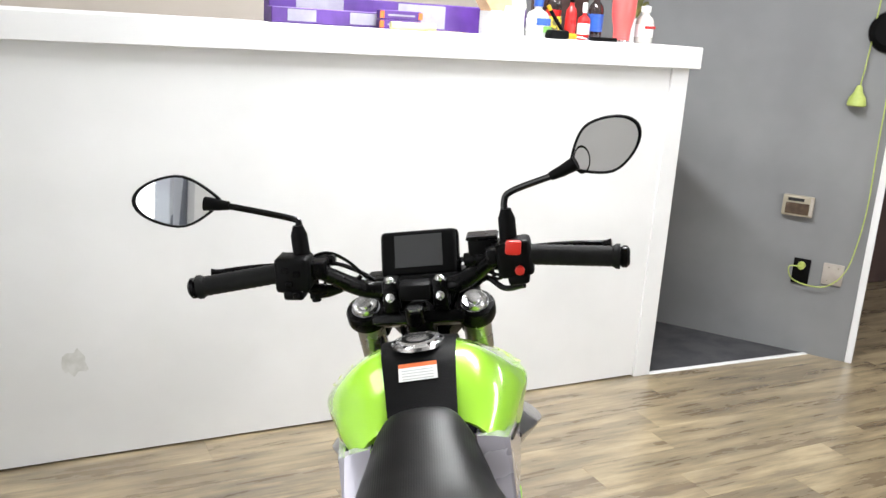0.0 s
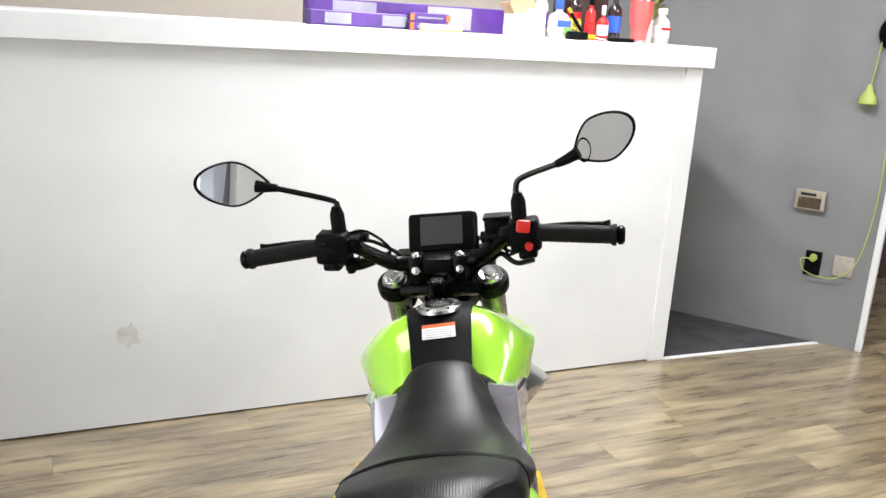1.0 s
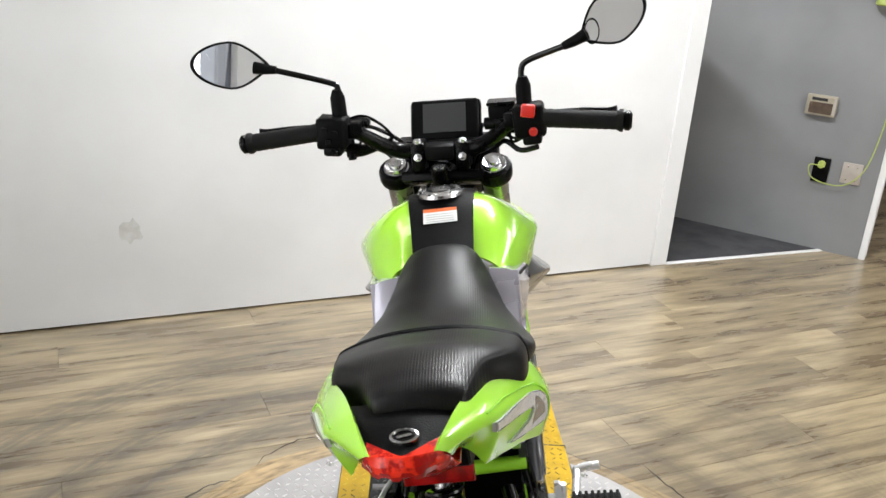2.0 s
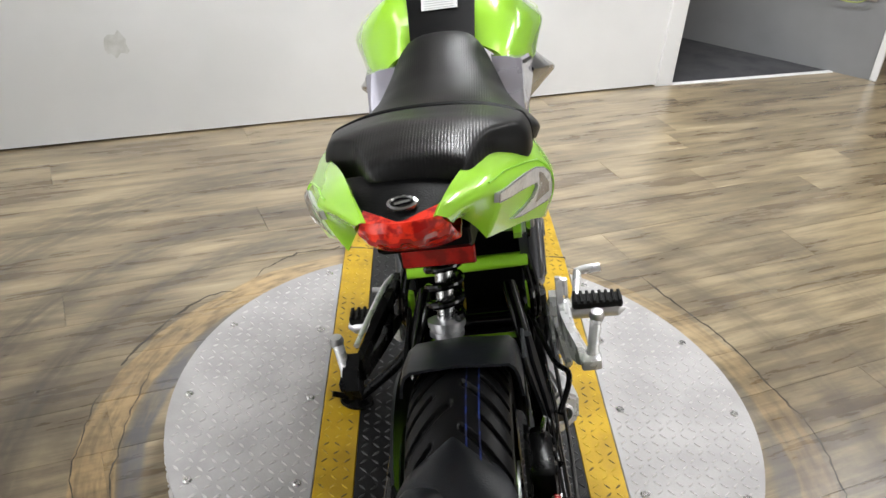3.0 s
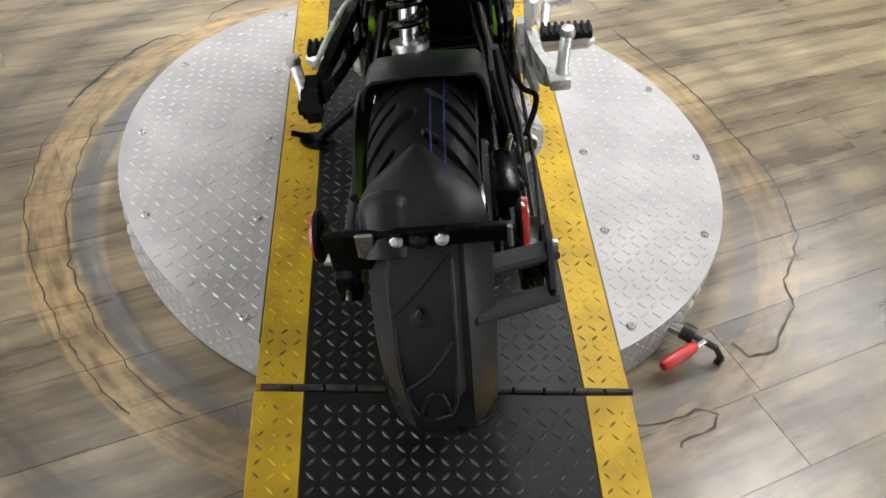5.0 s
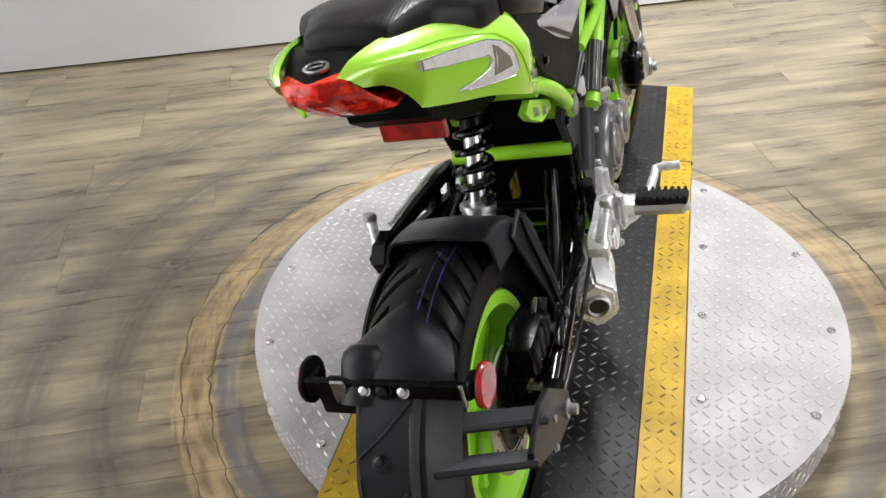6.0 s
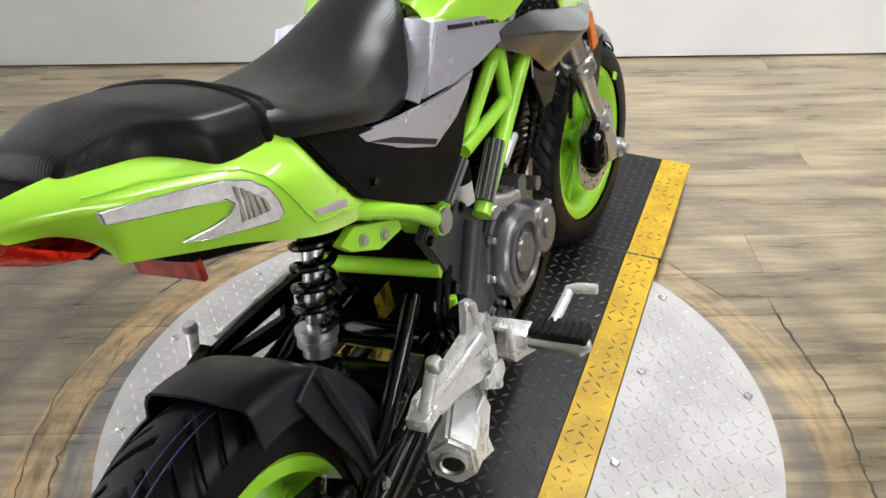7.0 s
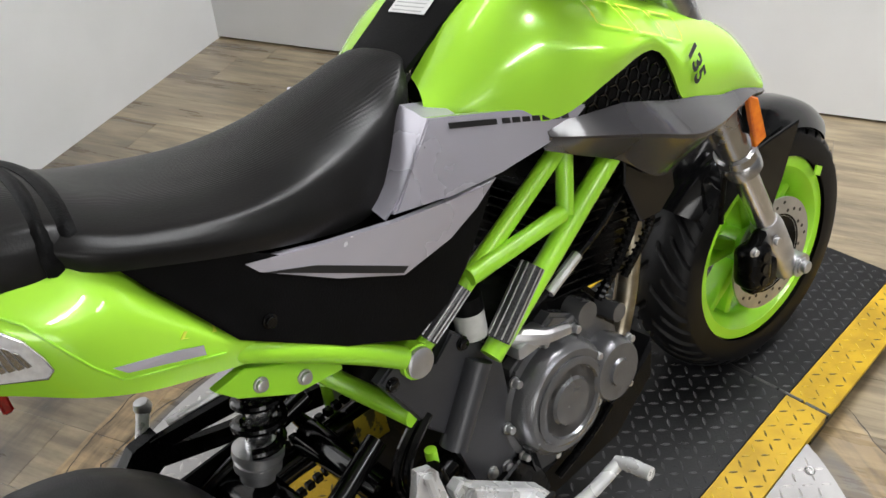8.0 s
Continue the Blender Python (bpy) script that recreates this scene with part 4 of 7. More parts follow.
# brake master cylinder and cables
part("brake_reservoir", box_bm(0.108, 0.158, 0.285, 0.325, 0.940, 0.972, 0.005, 2), BLACK_PLASTIC, bars, "black brake fluid reservoir")
part("reservoir_lid", box_bm(0.105, 0.161, 0.282, 0.328, 0.970, 0.977, 0.003, 1), BLACK_SATIN, bars)
part("master_cylinder", tube_bm(((0.10, 0.295, 0.935), (0.19, 0.285, 0.94)), 0.012, 14), BLACK_SATIN, bars)
for pts, r in (([(-0.17, 0.275, 0.945), (-0.13, 0.34, 0.93), (-0.06, 0.38, 0.86), (-0.03, 0.36, 0.75)], 0.004), ([(-0.175, 0.28, 0.94), (-0.14, 0.33, 0.90), (-0.09, 0.37, 0.83), (-0.07, 0.34, 0.70)], 0.0035), ([(0.18, 0.28, 0.935), (0.13, 0.36, 0.92), (0.06, 0.39, 0.85), (0.04, 0.38, 0.72)], 0.004), ([(0.11, 0.30, 0.93), (0.08, 0.38, 0.90), (0.09, 0.43, 0.75), (0.10, 0.50, 0.55), (0.08, 0.52, 0.36)], 0.0045), ([(0.16, 0.28, 0.92), (0.10, 0.34, 0.90), (0.05, 0.36, 0.80)], 0.0035)):
    part("cable", tube_bm(pts, r, 8, smooth_steps=6), BLACK_SATIN, bars)
part("clutch_adjuster", tube_bm(((-0.205, 0.275, 0.925), (-0.175, 0.285, 0.905), (-0.12, 0.30, 0.898)), (0.007, 0.011, 0.006), 10), BLACK_SATIN, bars)
# clutch perch, cable ends and wiring beside the display
part("clutch_clamp", merge(box_bm(-0.190, -0.168, 0.262, 0.300, 0.935, 0.972, 0.005, 1), box_bm(-0.176, -0.128, 0.285, 0.303, 0.945, 0.962, 0.004, 1)), BLACK_SATIN, bars)
part("clamp_screw", tube_bm(((-0.176, 0.280, 0.965), (-0.176, 0.278, 0.979)), 0.0055, 8), BLACK_GLOSS, bars)
part("lever_pivot", tube_bm(((-0.172, 0.292, 0.880), (-0.172, 0.292, 0.955)), 0.0085, 12), BLACK_SATIN, bars)
part("choke_tail", tube_bm(((-0.182, 0.292, 0.893), (-0.150, 0.296, 0.893), (-0.110, 0.300, 0.903), (-0.09, 0.31, 0.915)), (0.009, 0.009, 0.006, 0.004), 10, smooth_steps=4), BLACK_SATIN, bars)
for pts, r in (([(-0.20, 0.275, 0.95), (-0.15, 0.300, 0.965), (-0.115, 0.315, 0.945), (-0.085, 0.33, 0.905)], 0.003), ([(-0.20, 0.275, 0.91), (-0.165, 0.30, 0.90), (-0.14, 0.31, 0.925), (-0.10, 0.33, 0.90)], 0.003), ([(0.20, 0.275, 0.888), (0.165, 0.295, 0.878), (0.135, 0.31, 0.895), (0.11, 0.33, 0.875)], 0.0055), ([(0.18, 0.28, 0.91), (0.15, 0.30, 0.895), (0.14, 0.31, 0.92), (0.10, 0.33, 0.90)], 0.003), ([(0.20, 0.275, 0.925), (0.165, 0.300, 0.90), (0.13, 0.31, 0.91)], 0.003)):
    part("cable", tube_bm(pts, r, 8, smooth_steps=6), BLACK_SATIN, bars)
# dash
dash = new("instrument_display")
dash.parent = bike
tagged(dash, "black rectangular instrument display, switched off")
dm = Matrix.Translation((0.004, 0.405, 0.923)) @ Matrix.Rotation(radians(-28), 4, "X") @ Matrix.Diagonal((1.07, 1, 1.18, 1))
part("display_case", merge(None, box_bm(-0.066, 0.066, -0.003, 0.030, -0.036, 0.038, 0.006, 3), dm), BLACK_PLASTIC, dash)
part("display_hood", merge(None, box_bm(-0.07, 0.07, 0.012, 0.034, -0.040, 0.040, 0.006, 2), dm), BLACK_SATIN, dash)
part("screen", merge(None, box_bm(-0.042, 0.042, -0.0045, -0.003, -0.022, 0.030), dm), SCREEN, dash, "dark grey screen", smooth=False)
for s in (-1, 1):
    part("display_wing", merge(None, box_bm(0.055 * s - 0.040, 0.055 * s + 0.040, 0.004, 0.012, -0.066, -0.030, 0.003, 1), dm), BLACK_PLASTIC, dash, smooth=False)
part("display_bracket", box_bm(-0.10, 0.10, 0.37, 0.43, 0.872, 0.888, 0.005, 1), BLACK_PLASTIC, dash)
part("headlight_shell", merge(None, lathe_bm([(0.0, -0.05), (0.06, -0.045), (0.085, 0.0), (0.085, 0.05), (0.075, 0.06), (0, 0.06)], 28, "Y"), Matrix.Translation((0, 0.47, 0.80))), BLACK_PLASTIC, dash)
part("headlight_lens", merge(None, lathe_bm([(0.074, 0.061), (0.05, 0.072), (0, 0.077)], 28, "Y"), Matrix.Translation((0, 0.47, 0.80))), LENS, dash)
for s in (-1, 1):
    part("headlight_ear", box_bm(min(s * 0.07, s * 0.11), max(s * 0.07, s * 0.11), 0.40, 0.46, 0.76, 0.86, 0.008, 2), BLACK_PLASTIC, dash)

# the front end is turned a little to the right
axis_point = Vector((0, 0.325, 0.84))
STEER = Matrix.Translation(axis_point) @ Matrix.Rotation(radians(6.5), 4, fork_dir) @ Matrix.Translation(-axis_point)
for ob in (fork, clamp, bars, dash, front_wheel):
    ob.matrix_basis = STEER @ ob.matrix_basis
clamp.matrix_basis = Matrix.Translation((-0.001, -0.004, -0.009)) @ clamp.matrix_basis
for ob in (bars, dash):
    ob.matrix_basis = Matrix.Translation((-0.006, -0.003, -0.006)) @ Matrix.Translation((0, 0.3, 0.9)) @ Matrix.Rotation(radians(-1.1), 4, "Y") @ Matrix.Translation((0, -0.3, -0.9)) @ ob.matrix_basis

# tank
tank = new("fuel_tank")
tank.parent = bike
tagged(tank, "glossy lime-green fuel tank with a black centre strip")
tank.location = (0.002, -0.006, -0.010)
TANK = [
    (-0.030, 0.048, 0.772, 0.068, 0.768, 0.085, 0.761, 0.096, 0.751, 0.100, 0.736),
    (0.05, 0.052, 0.809, 0.090, 0.803, 0.122, 0.778, 0.132, 0.748, 0.128, 0.716),
    (0.12, 0.057, 0.841, 0.099, 0.828, 0.136, 0.797, 0.154, 0.758, 0.148, 0.702),
    (0.19, 0.060, 0.832, 0.101, 0.815, 0.143, 0.783, 0.170, 0.752, 0.163, 0.722),
    (0.26, 0.063, 0.802, 0.101, 0.788, 0.138, 0.767, 0.163, 0.744, 0.160, 0.728),
    (0.295, 0.072, 0.785, 0.106, 0.771, 0.140, 0.750, 0.161, 0.722, 0.157, 0.702),
    (0.33, 0.086, 0.766, 0.113, 0.753, 0.142, 0.731, 0.158, 0.688, 0.152, 0.640),
    (0.40, 0.116, 0.724, 0.130, 0.713, 0.144, 0.692, 0.151, 0.656, 0.145, 0.616),
    (0.48, 0.124, 0.672, 0.130, 0.666, 0.140, 0.650, 0.142, 0.625, 0.136, 0.600),
    (0.556, 0.122, 0.588, 0.123, 0.584, 0.124, 0.579, 0.124, 0.573, 0.122, 0.566),
]


def tank_point(y, j):
    """The tank's right skin at y; j from 0 (strip) to 1 (lower edge)."""
    v = spline(TANK, y)
    pts = [(k / 4, v[2 * k], v[2 * k + 1]) for k in range(5)]
    x, z = spline(pts, j)
    return Vector((x, y, z))


ys = [-0.030 + 0.586 * i / 40 for i in range(41)]
for s in (-1, 1):
    rows = [[Vector((s * p.x, p.y + 0.040 * (1 - j / 18) * max(0.0, 1 - (y + 0.03) / 0.09), p.z)) for j, p in ((j, tank_point(y, j / 18)) for j in range(19))] for y in ys]
    if s < 0:
        rows = [r[::-1] for r in rows]
    part("tank_side", grid_bm(rows, thick=0.005), GREEN, tank, "glossy lime-green tank half", sharp=60)
STRIP = [(-0.03, 0.768), (0.0, 0.784), (0.05, 0.812), (0.10, 0.840), (0.14, 0.847), (0.19, 0.839), (0.24, 0.818), (0.275, 0.795)]
rows = []
for i in range(25):
    y = -0.03 + 0.305 * i / 24
    z = spline(STRIP, y)[0]
    w = spline(TANK, max(y, -0.030))[0] + 0.003 if y < 0.26 else 0.065
    rows.append([Vector((x * w, y, z + 0.004 * (1 - x * x) - 0.001)) for x in [k / 6 - 1 for k in range(13)]])
part("centre_strip", grid_bm(rows, thick=0.006), BLACK_PLASTIC, tank, "matt black centre strip", sharp=60)
cap_m = Matrix.Translation((0, 0.143, 0.851)) @ Matrix.Rotation(radians(-4), 4, "X")
part("filler_cap", merge(None, lathe_bm([(0.043, -0.004), (0.043, 0.002), (0.040, 0.004), (0.036, 0.0035), (0.034, 0.0055), (0.012, 0.007), (0, 0.007)], 40), cap_m), CHROME, tank, "round metal filler cap")
part("filler_ring", merge(None, lathe_bm([(0.027, 0.0058), (0.025, 0.0072), (0.022, 0.0072), (0.020, 0.0066)], 32), cap_m), BLACK_SATIN, tank)
for k in range(6):
    a = 2 * math.pi * k / 6
    part("cap_screw", merge(None, lathe_bm([(0.003, 0.004), (0.003, 0.0056), (0, 0.0056)], 8), cap_m @ Matrix.Translation((0.0385 * math.cos(a), 0.0385 * math.sin(a), 0))), BLACK_SATIN, tank)
for y0, y1, x0, x1, name, material in ((0.058, 0.0795, -0.032, 0.028, "warning_label", WHITE_LABEL), (0.0795, 0.0865, -0.032, 0.028, "label_header", ORANGE_LABEL)):
    rows = [[Vector((x, y, spline(STRIP, y)[0] + 0.0045)) for x in (x0, x1)] for y in np.linspace(y0, y1, 4)]
    part(name, grid_bm(rows, thick=0.0006), material, tank, smooth=False)
for k in range(4):
    y = 0.060 + 0.0045 * k
    part("label_print", grid_bm([[Vector((x, yy, spline(STRIP, yy)[0] + 0.0049)) for x in (-0.027, 0.022)] for yy in (y, y + 0.0012)]), mat("label_print_grey", (0.45, 0.45, 0.45), None, 40, 0.5), tank, smooth=False)


def decal(poly, skin, lift, material, parent, name="decal"):
    """A thin flat shape laid on a skin: poly of (a, b), skin(a, b) gives the place, lifted outward."""
    b = bmesh.new()
    pts = []
    for a, c in poly:
        p = skin(a, c)
        pts.append(b.verts.new(p + Vector((lift * (1 if p.x > 0 else -1), 0, lift * 0.6))))
    b.faces.new(pts)
    bmesh.ops.triangulate(b, faces=b.faces)
    return part(name, b, material, parent, smooth=False)


def text_mesh(body, size):
    """Letters of the built-in font as a flat mesh."""
    cu = bpy.data.curves.new("letters", "FONT")
    cu.body, cu.size, cu.resolution_u, cu.offset = body, size, 2, size * 0.035
    ob = bpy.data.objects.new("letters", cu)
    me = bpy.data.meshes.new_from_object(ob)
    bpy.data.objects.remove(ob)
    return me


# plain shapes in place of the maker's lettering on the tank's flanks


def tank_x(y, z):
    best = min((abs(tank_point(y, j / 60).z - z), j) for j in range(61))[1]
    return tank_point(y, best / 60).x


for s in (-1, 1):
    skin = lambda y, z, s=s: Vector((s * tank_x(y, z), y, z))
    for k in range(3):
        c = Vector((0.195 + 0.050 * k, 0.802 - 0.0225 * k))
        du, dv = Vector((0.040, -0.018)), Vector((-0.006, -0.024))
        loop = [c, c + du, c + du + dv, c + dv]
        for p, q in zip(loop, loop[1:] + loop[:1]):
            n = 6
            run = [p + (q - p) * i / n for i in range(n + 1)]
            side = Vector((-(q - p).y, (q - p).x)).normalized() * 0.0022
            decal([(v.x, v.y) for v in run] + [(v.x + side.x, v.y + side.y) for v in run[::-1]], skin, 0.0030, PALE_GREEN_INK, tank, "letter_outline")
    number = text_mesh("135", 0.035)
    if s < 0:
        number.transform(Matrix.Diagonal((-1, 1, 1, 1)))
    e1, e2 = Vector((0.008, -0.026)).normalized(), Vector((0.026, 0.008)).normalized()
    for v in number.vertices:
        q = Vector((0.340, 0.706)) + e1 * (v.co.x if s > 0 else v.co.x + 0.05) + e2 * (v.co.y - 0.012)
        x = tank_x(q.x, q.y)
        v.co = (s * (x + 0.005), q.x, q.y + 0.002)
    number.materials.append(BLACK_INK)
    digits = new("model_number", number)
    digits.parent = tank
# intake recess below the tank's shoulder
for s in (-1, 1):
    part("intake_grille", plate_bm(((0.14, 0.675), (0.165, 0.715), (0.21, 0.745), (0.275, 0.745), (0.335, 0.690), (0.345, 0.62), (0.16, 0.655)), s * 0.148, 0.01), BLACK_PLASTIC, tank, "black honeycomb intake panel", smooth=False)
    for k in range(9):
        y = 0.165 + 0.019 * k
        for dz in (-0.016, 0.0, 0.016):
            c = Vector((s * 0.149, y, 0.705 - 0.22 * (y - 0.165) + dz + (0.008 if k % 2 else 0)))
            ring = [c + Vector((0, 0.010 * math.cos(math.pi * i / 3), 0.010 * math.sin(math.pi * i / 3))) for i in range(7)]
            part("honeycomb_cell", tube_bm(ring, 0.0015, 4), BLACK_GLOSS, tank)
# shrouds
SHROUD = [
    (0.10, 0.140, 0.698, 0.146, 0.685, 0.136, 0.668),
    (0.15, 0.150, 0.692, 0.163, 0.668, 0.140, 0.642),
    (0.22, 0.152, 0.680, 0.184, 0.645, 0.138, 0.605),
    (0.30, 0.155, 0.653, 0.196, 0.615, 0.132, 0.548),
    (0.36, 0.152, 0.636, 0.188, 0.605, 0.126, 0.548),
    (0.42, 0.148, 0.615, 0.168, 0.596, 0.124, 0.568),
    (0.49, 0.138, 0.597, 0.147, 0.587, 0.124, 0.572),
    (0.556, 0.124, 0.571, 0.127, 0.567, 0.122, 0.561),
]
for s in (-1, 1):
    rows = []
    for i in range(25):
        y = 0.10 + 0.456 * i / 24
        v = spline(SHROUD, y)
        a, b, c = Vector((v[0], y, v[1])), Vector((v[2], y, v[3])), Vector((v[4], y, v[5]))
        row = [a, a.lerp(b, 0.5), b.lerp(a, 0.06), b.lerp(c, 0.06), b.lerp(c, 0.5), c]
        rows.append([Vector((s * p.x, p.y, p.z)) for p in (row if s > 0 else row[::-1])])
    part("shroud", grid_bm(rows, thick=0.004), DARK_PANEL, tank, "glossy graphite side shroud", sharp=25)
    lip = []
    for i in range(13):
        y = 0.325 + 0.225 * i / 12
        v, p = spline(SHROUD, y), tank_point(y, 1.0)
        lip.append([Vector((s * (p.x - 0.003), y, p.z + 0.004)), Vector((s * (v[0] - 0.002), y, v[1] - 0.002))])
    part("shroud_lip", grid_bm(lip if s > 0 else [r[::-1] for r in lip], thick=0.003), DARK_PANEL, tank)
    part("shroud_flap", plate_bm(((0.24, 0.60), (0.33, 0.56), (0.335, 0.515), (0.30, 0.495), (0.262, 0.50), (0.235, 0.565)), s * 0.128, 0.006), BLACK_GLOSS, tank, smooth=False)

# side panels
panels = new("side_panels")
panels.name = "side_panel_set"
panels.parent = bike
tagged(panels, "silver and black side panels below the seat")
for s in (-1, 1):
    fx = lambda y, z, s=s: s * (0.126 + 0.12 * (y + 0.06) - 0.06 * (z - 0.69))
    part("black_panel", plate_bm(((-0.372, 0.764), (-0.335, 0.764), (-0.29, 0.738), (-0.254, 0.708), (-0.11, 0.612), (-0.046, 0.618), (0.028, 0.650), (0.018, 0.630), (-0.030, 0.575), (-0.060, 0.545), (-0.111, 0.528), (-0.19, 0.570), (-0.288, 0.636)), s * 0.1235, 0.012, 0.003, seg=2), BLACK_PLASTIC, panels, "matt black side panel", smooth=False)
    part("knee_panel", plate_bm(((-0.042, 0.746), (0.041, 0.723), (0.155, 0.690), (0.118, 0.670), (0.085, 0.668), (0.028, 0.662), (-0.035, 0.662), (-0.102, 0.670), (-0.072, 0.705)), fx, 0.010, 0.002, seg=2), SILVER_PANEL, panels, "silver-grey knee panel", smooth=False)
    inner = ((-0.112, 0.668), (-0.090, 0.684), (-0.070, 0.708), (-0.042, 0.744), (-0.005, 0.734))
    part("knee_return", grid_bm([[Vector((fx(y, z) - s * 0.004, y, z)), Vector((fx(y, z) - s * 0.020, y, z + 0.006)), Vector((s * 0.078, y + 0.004, z + 0.008))][::s] for y, z in inner], thick=0.003), SILVER_PANEL, panels)
    part("lower_panel", plate_bm(((-0.268, 0.704), (-0.190, 0.683), (-0.104, 0.666), (-0.035, 0.658), (0.026, 0.655), (-0.008, 0.636), (-0.046, 0.618), (-0.110, 0.608), (-0.18, 0.642), (-0.254, 0.686)), lambda y, z, s=s: s * (0.1285 + 0.03 * (y + 0.10)), 0.008, 0.002, seg=2), SILVER_PANEL, panels, "silver-grey lower panel", smooth=False)
    part("panel_line", plate_bm(((-0.250, 0.6855), (-0.112, 0.612), (-0.105, 0.6165), (-0.20, 0.667)), lambda y, z, s=s: s * (0.1293 + 0.03 * (y + 0.10)), 0.001, 0), BLACK_INK, panels, smooth=False)
    part("logo_bar", plate_bm(((-0.022, 0.7345), (0.033, 0.7185), (0.033, 0.7125), (-0.022, 0.7285)), lambda y, z: s * (abs(fx(y, z)) + 0.0015), 0.001, 0), BLACK_INK, panels, smooth=False)
    for k in range(7):
        y0 = 0.040 + 0.0125 * k
        zt = 0.7165 - 0.295 * (y0 - 0.040)
        part("logo_mark", plate_bm(((y0, zt), (y0 + 0.009, zt - 0.0027), (y0 + 0.009, zt - 0.0085), (y0, zt - 0.0058)), lambda y, z: s * (abs(fx(y, z)) + 0.0015), 0.001, 0), BLACK_INK, panels, smooth=False)
    bolt_part(panels, (s * 0.1235, -0.258, 0.640), (s, 0, 0), 0.0055, 0.006, BLACK_GLOSS, "panel_screw")


def dome_rows(keys, n_y, power=0.75, steps=20):
    """Loops of a padded shape along y: keys of (y, top z, half width, bottom z)."""
    rows = []
    y0, y1 = keys[0][0], keys[-1][0]
    for i in range(n_y + 1):
        y = y0 + (y1 - y0) * i / n_y
        zc, w, zb = spline(keys, y)
        half = []
        for k in range(steps + 1):
            a = k / steps * math.pi / 2
            half.append((w * math.sin(a) ** 0.85 * (1 + 0.035 * math.exp(-((a - 1.02) / 0.14) ** 2)), zb + (zc - zb) * math.cos(a) ** power))
        loop = [Vector((-x, y, z)) for x, z in half[::-1]] + [Vector((x, y, z)) for x, z in half[1:]]
        rows.append(loop)
    return rows


def cushion_bm(keys, n_y, power=0.75, bow=None):
    """A padded cushion; bow(y) draws its flanks back by that much for each square metre of width."""
    rows = dome_rows(keys, n_y, power)
    if bow:
        rows = [[Vector((p.x, p.y - bow(p.y) * p.x * p.x, p.z)) for p in r] for r in rows]
    rows = [r + [Vector((r[-1].x * 0.96, r[-1].y, r[-1].z - 0.012)), Vector((r[0].x * 0.96, r[0].y, r[0].z - 0.012))] for r in rows]
    return grid_bm(rows, closed=True, cap=True)


seat = new("seat")
seat.parent = bike
tagged(seat, "black ribbed vinyl seat with a stepped passenger pad")
RIDER = [(-0.385, 0.803, 0.122, 0.780), (-0.36, 0.797, 0.132, 0.768), (-0.32, 0.778, 0.136, 0.752), (-0.26, 0.762, 0.134, 0.727), (-0.20, 0.757, 0.122, 0.702), (-0.14, 0.764, 0.106, 0.682), (-0.10, 0.772, 0.098, 0.682), (-0.06, 0.781, 0.088, 0.690), (-0.038, 0.786, 0.079, 0.718), (-0.020, 0.789, 0.068, 0.742), (-0.004, 0.790, 0.054, 0.765), (0.010, 0.785, 0.038, 0.776)]
part("rider_pad", cushion_bm(RIDER, 44, 0.75, lambda y: 1.1 * max(0.0, min(1.0, (-0.16 - y) / 0.18))), SEAT, seat, "black vinyl rider seat", sharp=50)
PILLION = [(-0.582, 0.814, 0.044, 0.804), (-0.575, 0.831, 0.053, 0.806), (-0.545, 0.839, 0.064, 0.800), (-0.508, 0.841, 0.077, 0.795), (-0.478, 0.839, 0.100, 0.785), (-0.452, 0.833, 0.117, 0.778), (-0.41, 0.823, 0.123, 0.77), (-0.385, 0.815, 0.123, 0.768), (-0.368, 0.804, 0.121, 0.77)]
part("passenger_pad", cushion_bm(PILLION, 44, 0.50, lambda y: 1.1 * max(0.0, min(1.0, (y + 0.57) / 0.12))), SEAT, seat, "black vinyl passenger seat", sharp=50)
for y, lift in ((-0.366, 0.003), (-0.384, 0.003)):
    keys = [(y - 0.007, *[v + d for v, d in zip(spline(PILLION, y - 0.007), (lift - 0.002, 0.001, 0))]), (y, *[v + d for v, d in zip(spline(PILLION, y), (lift + 0.002, 0.003, 0))]), (y + 0.006, *[v + d for v, d in zip(spline(PILLION, y + 0.006), (lift - 0.003, 0.001, 0))])]
    part("seat_strap", cushion_bm(keys, 6, 0.6, lambda y: 1.1), BLACK_PLASTIC, seat, "black seat strap", sharp=50)
part("seat_base", plate_bm(((-0.575, 0.808), (-0.36, 0.765), (-0.25, 0.70), (-0.12, 0.665), (-0.03, 0.735), (-0.1, 0.64), (-0.28, 0.66), (-0.45, 0.74)), 0.050, 0.10, 0.003), BLACK_PLASTIC, seat, smooth=False)

# tail
tail = new("tail_fairing")
tail.parent = bike
tagged(tail, "lime-green tail fairing with built-in signal lights")
TAIL = [
    (-0.650, 0.036, 0.806, 0.045, 0.798, 0.049, 0.783),
    (-0.620, 0.044, 0.815, 0.068, 0.795, 0.054, 0.764),
    (-0.571, 0.060, 0.815, 0.094, 0.786, 0.072, 0.729),
    (-0.509, 0.080, 0.803, 0.115, 0.768, 0.092, 0.702),
    (-0.460, 0.099, 0.790, 0.132, 0.748, 0.112, 0.684),
    (-0.415, 0.112, 0.777, 0.147, 0.724, 0.132, 0.662),
    (-0.372, 0.115, 0.766, 0.147, 0.715, 0.137, 0.641),
    (-0.330, 0.117, 0.700, 0.140, 0.675, 0.132, 0.622),
    (-0.280, 0.119, 0.640, 0.131, 0.625, 0.126, 0.602),
    (-0.215, 0.117, 0.597, 0.121, 0.592, 0.117, 0.583),
]


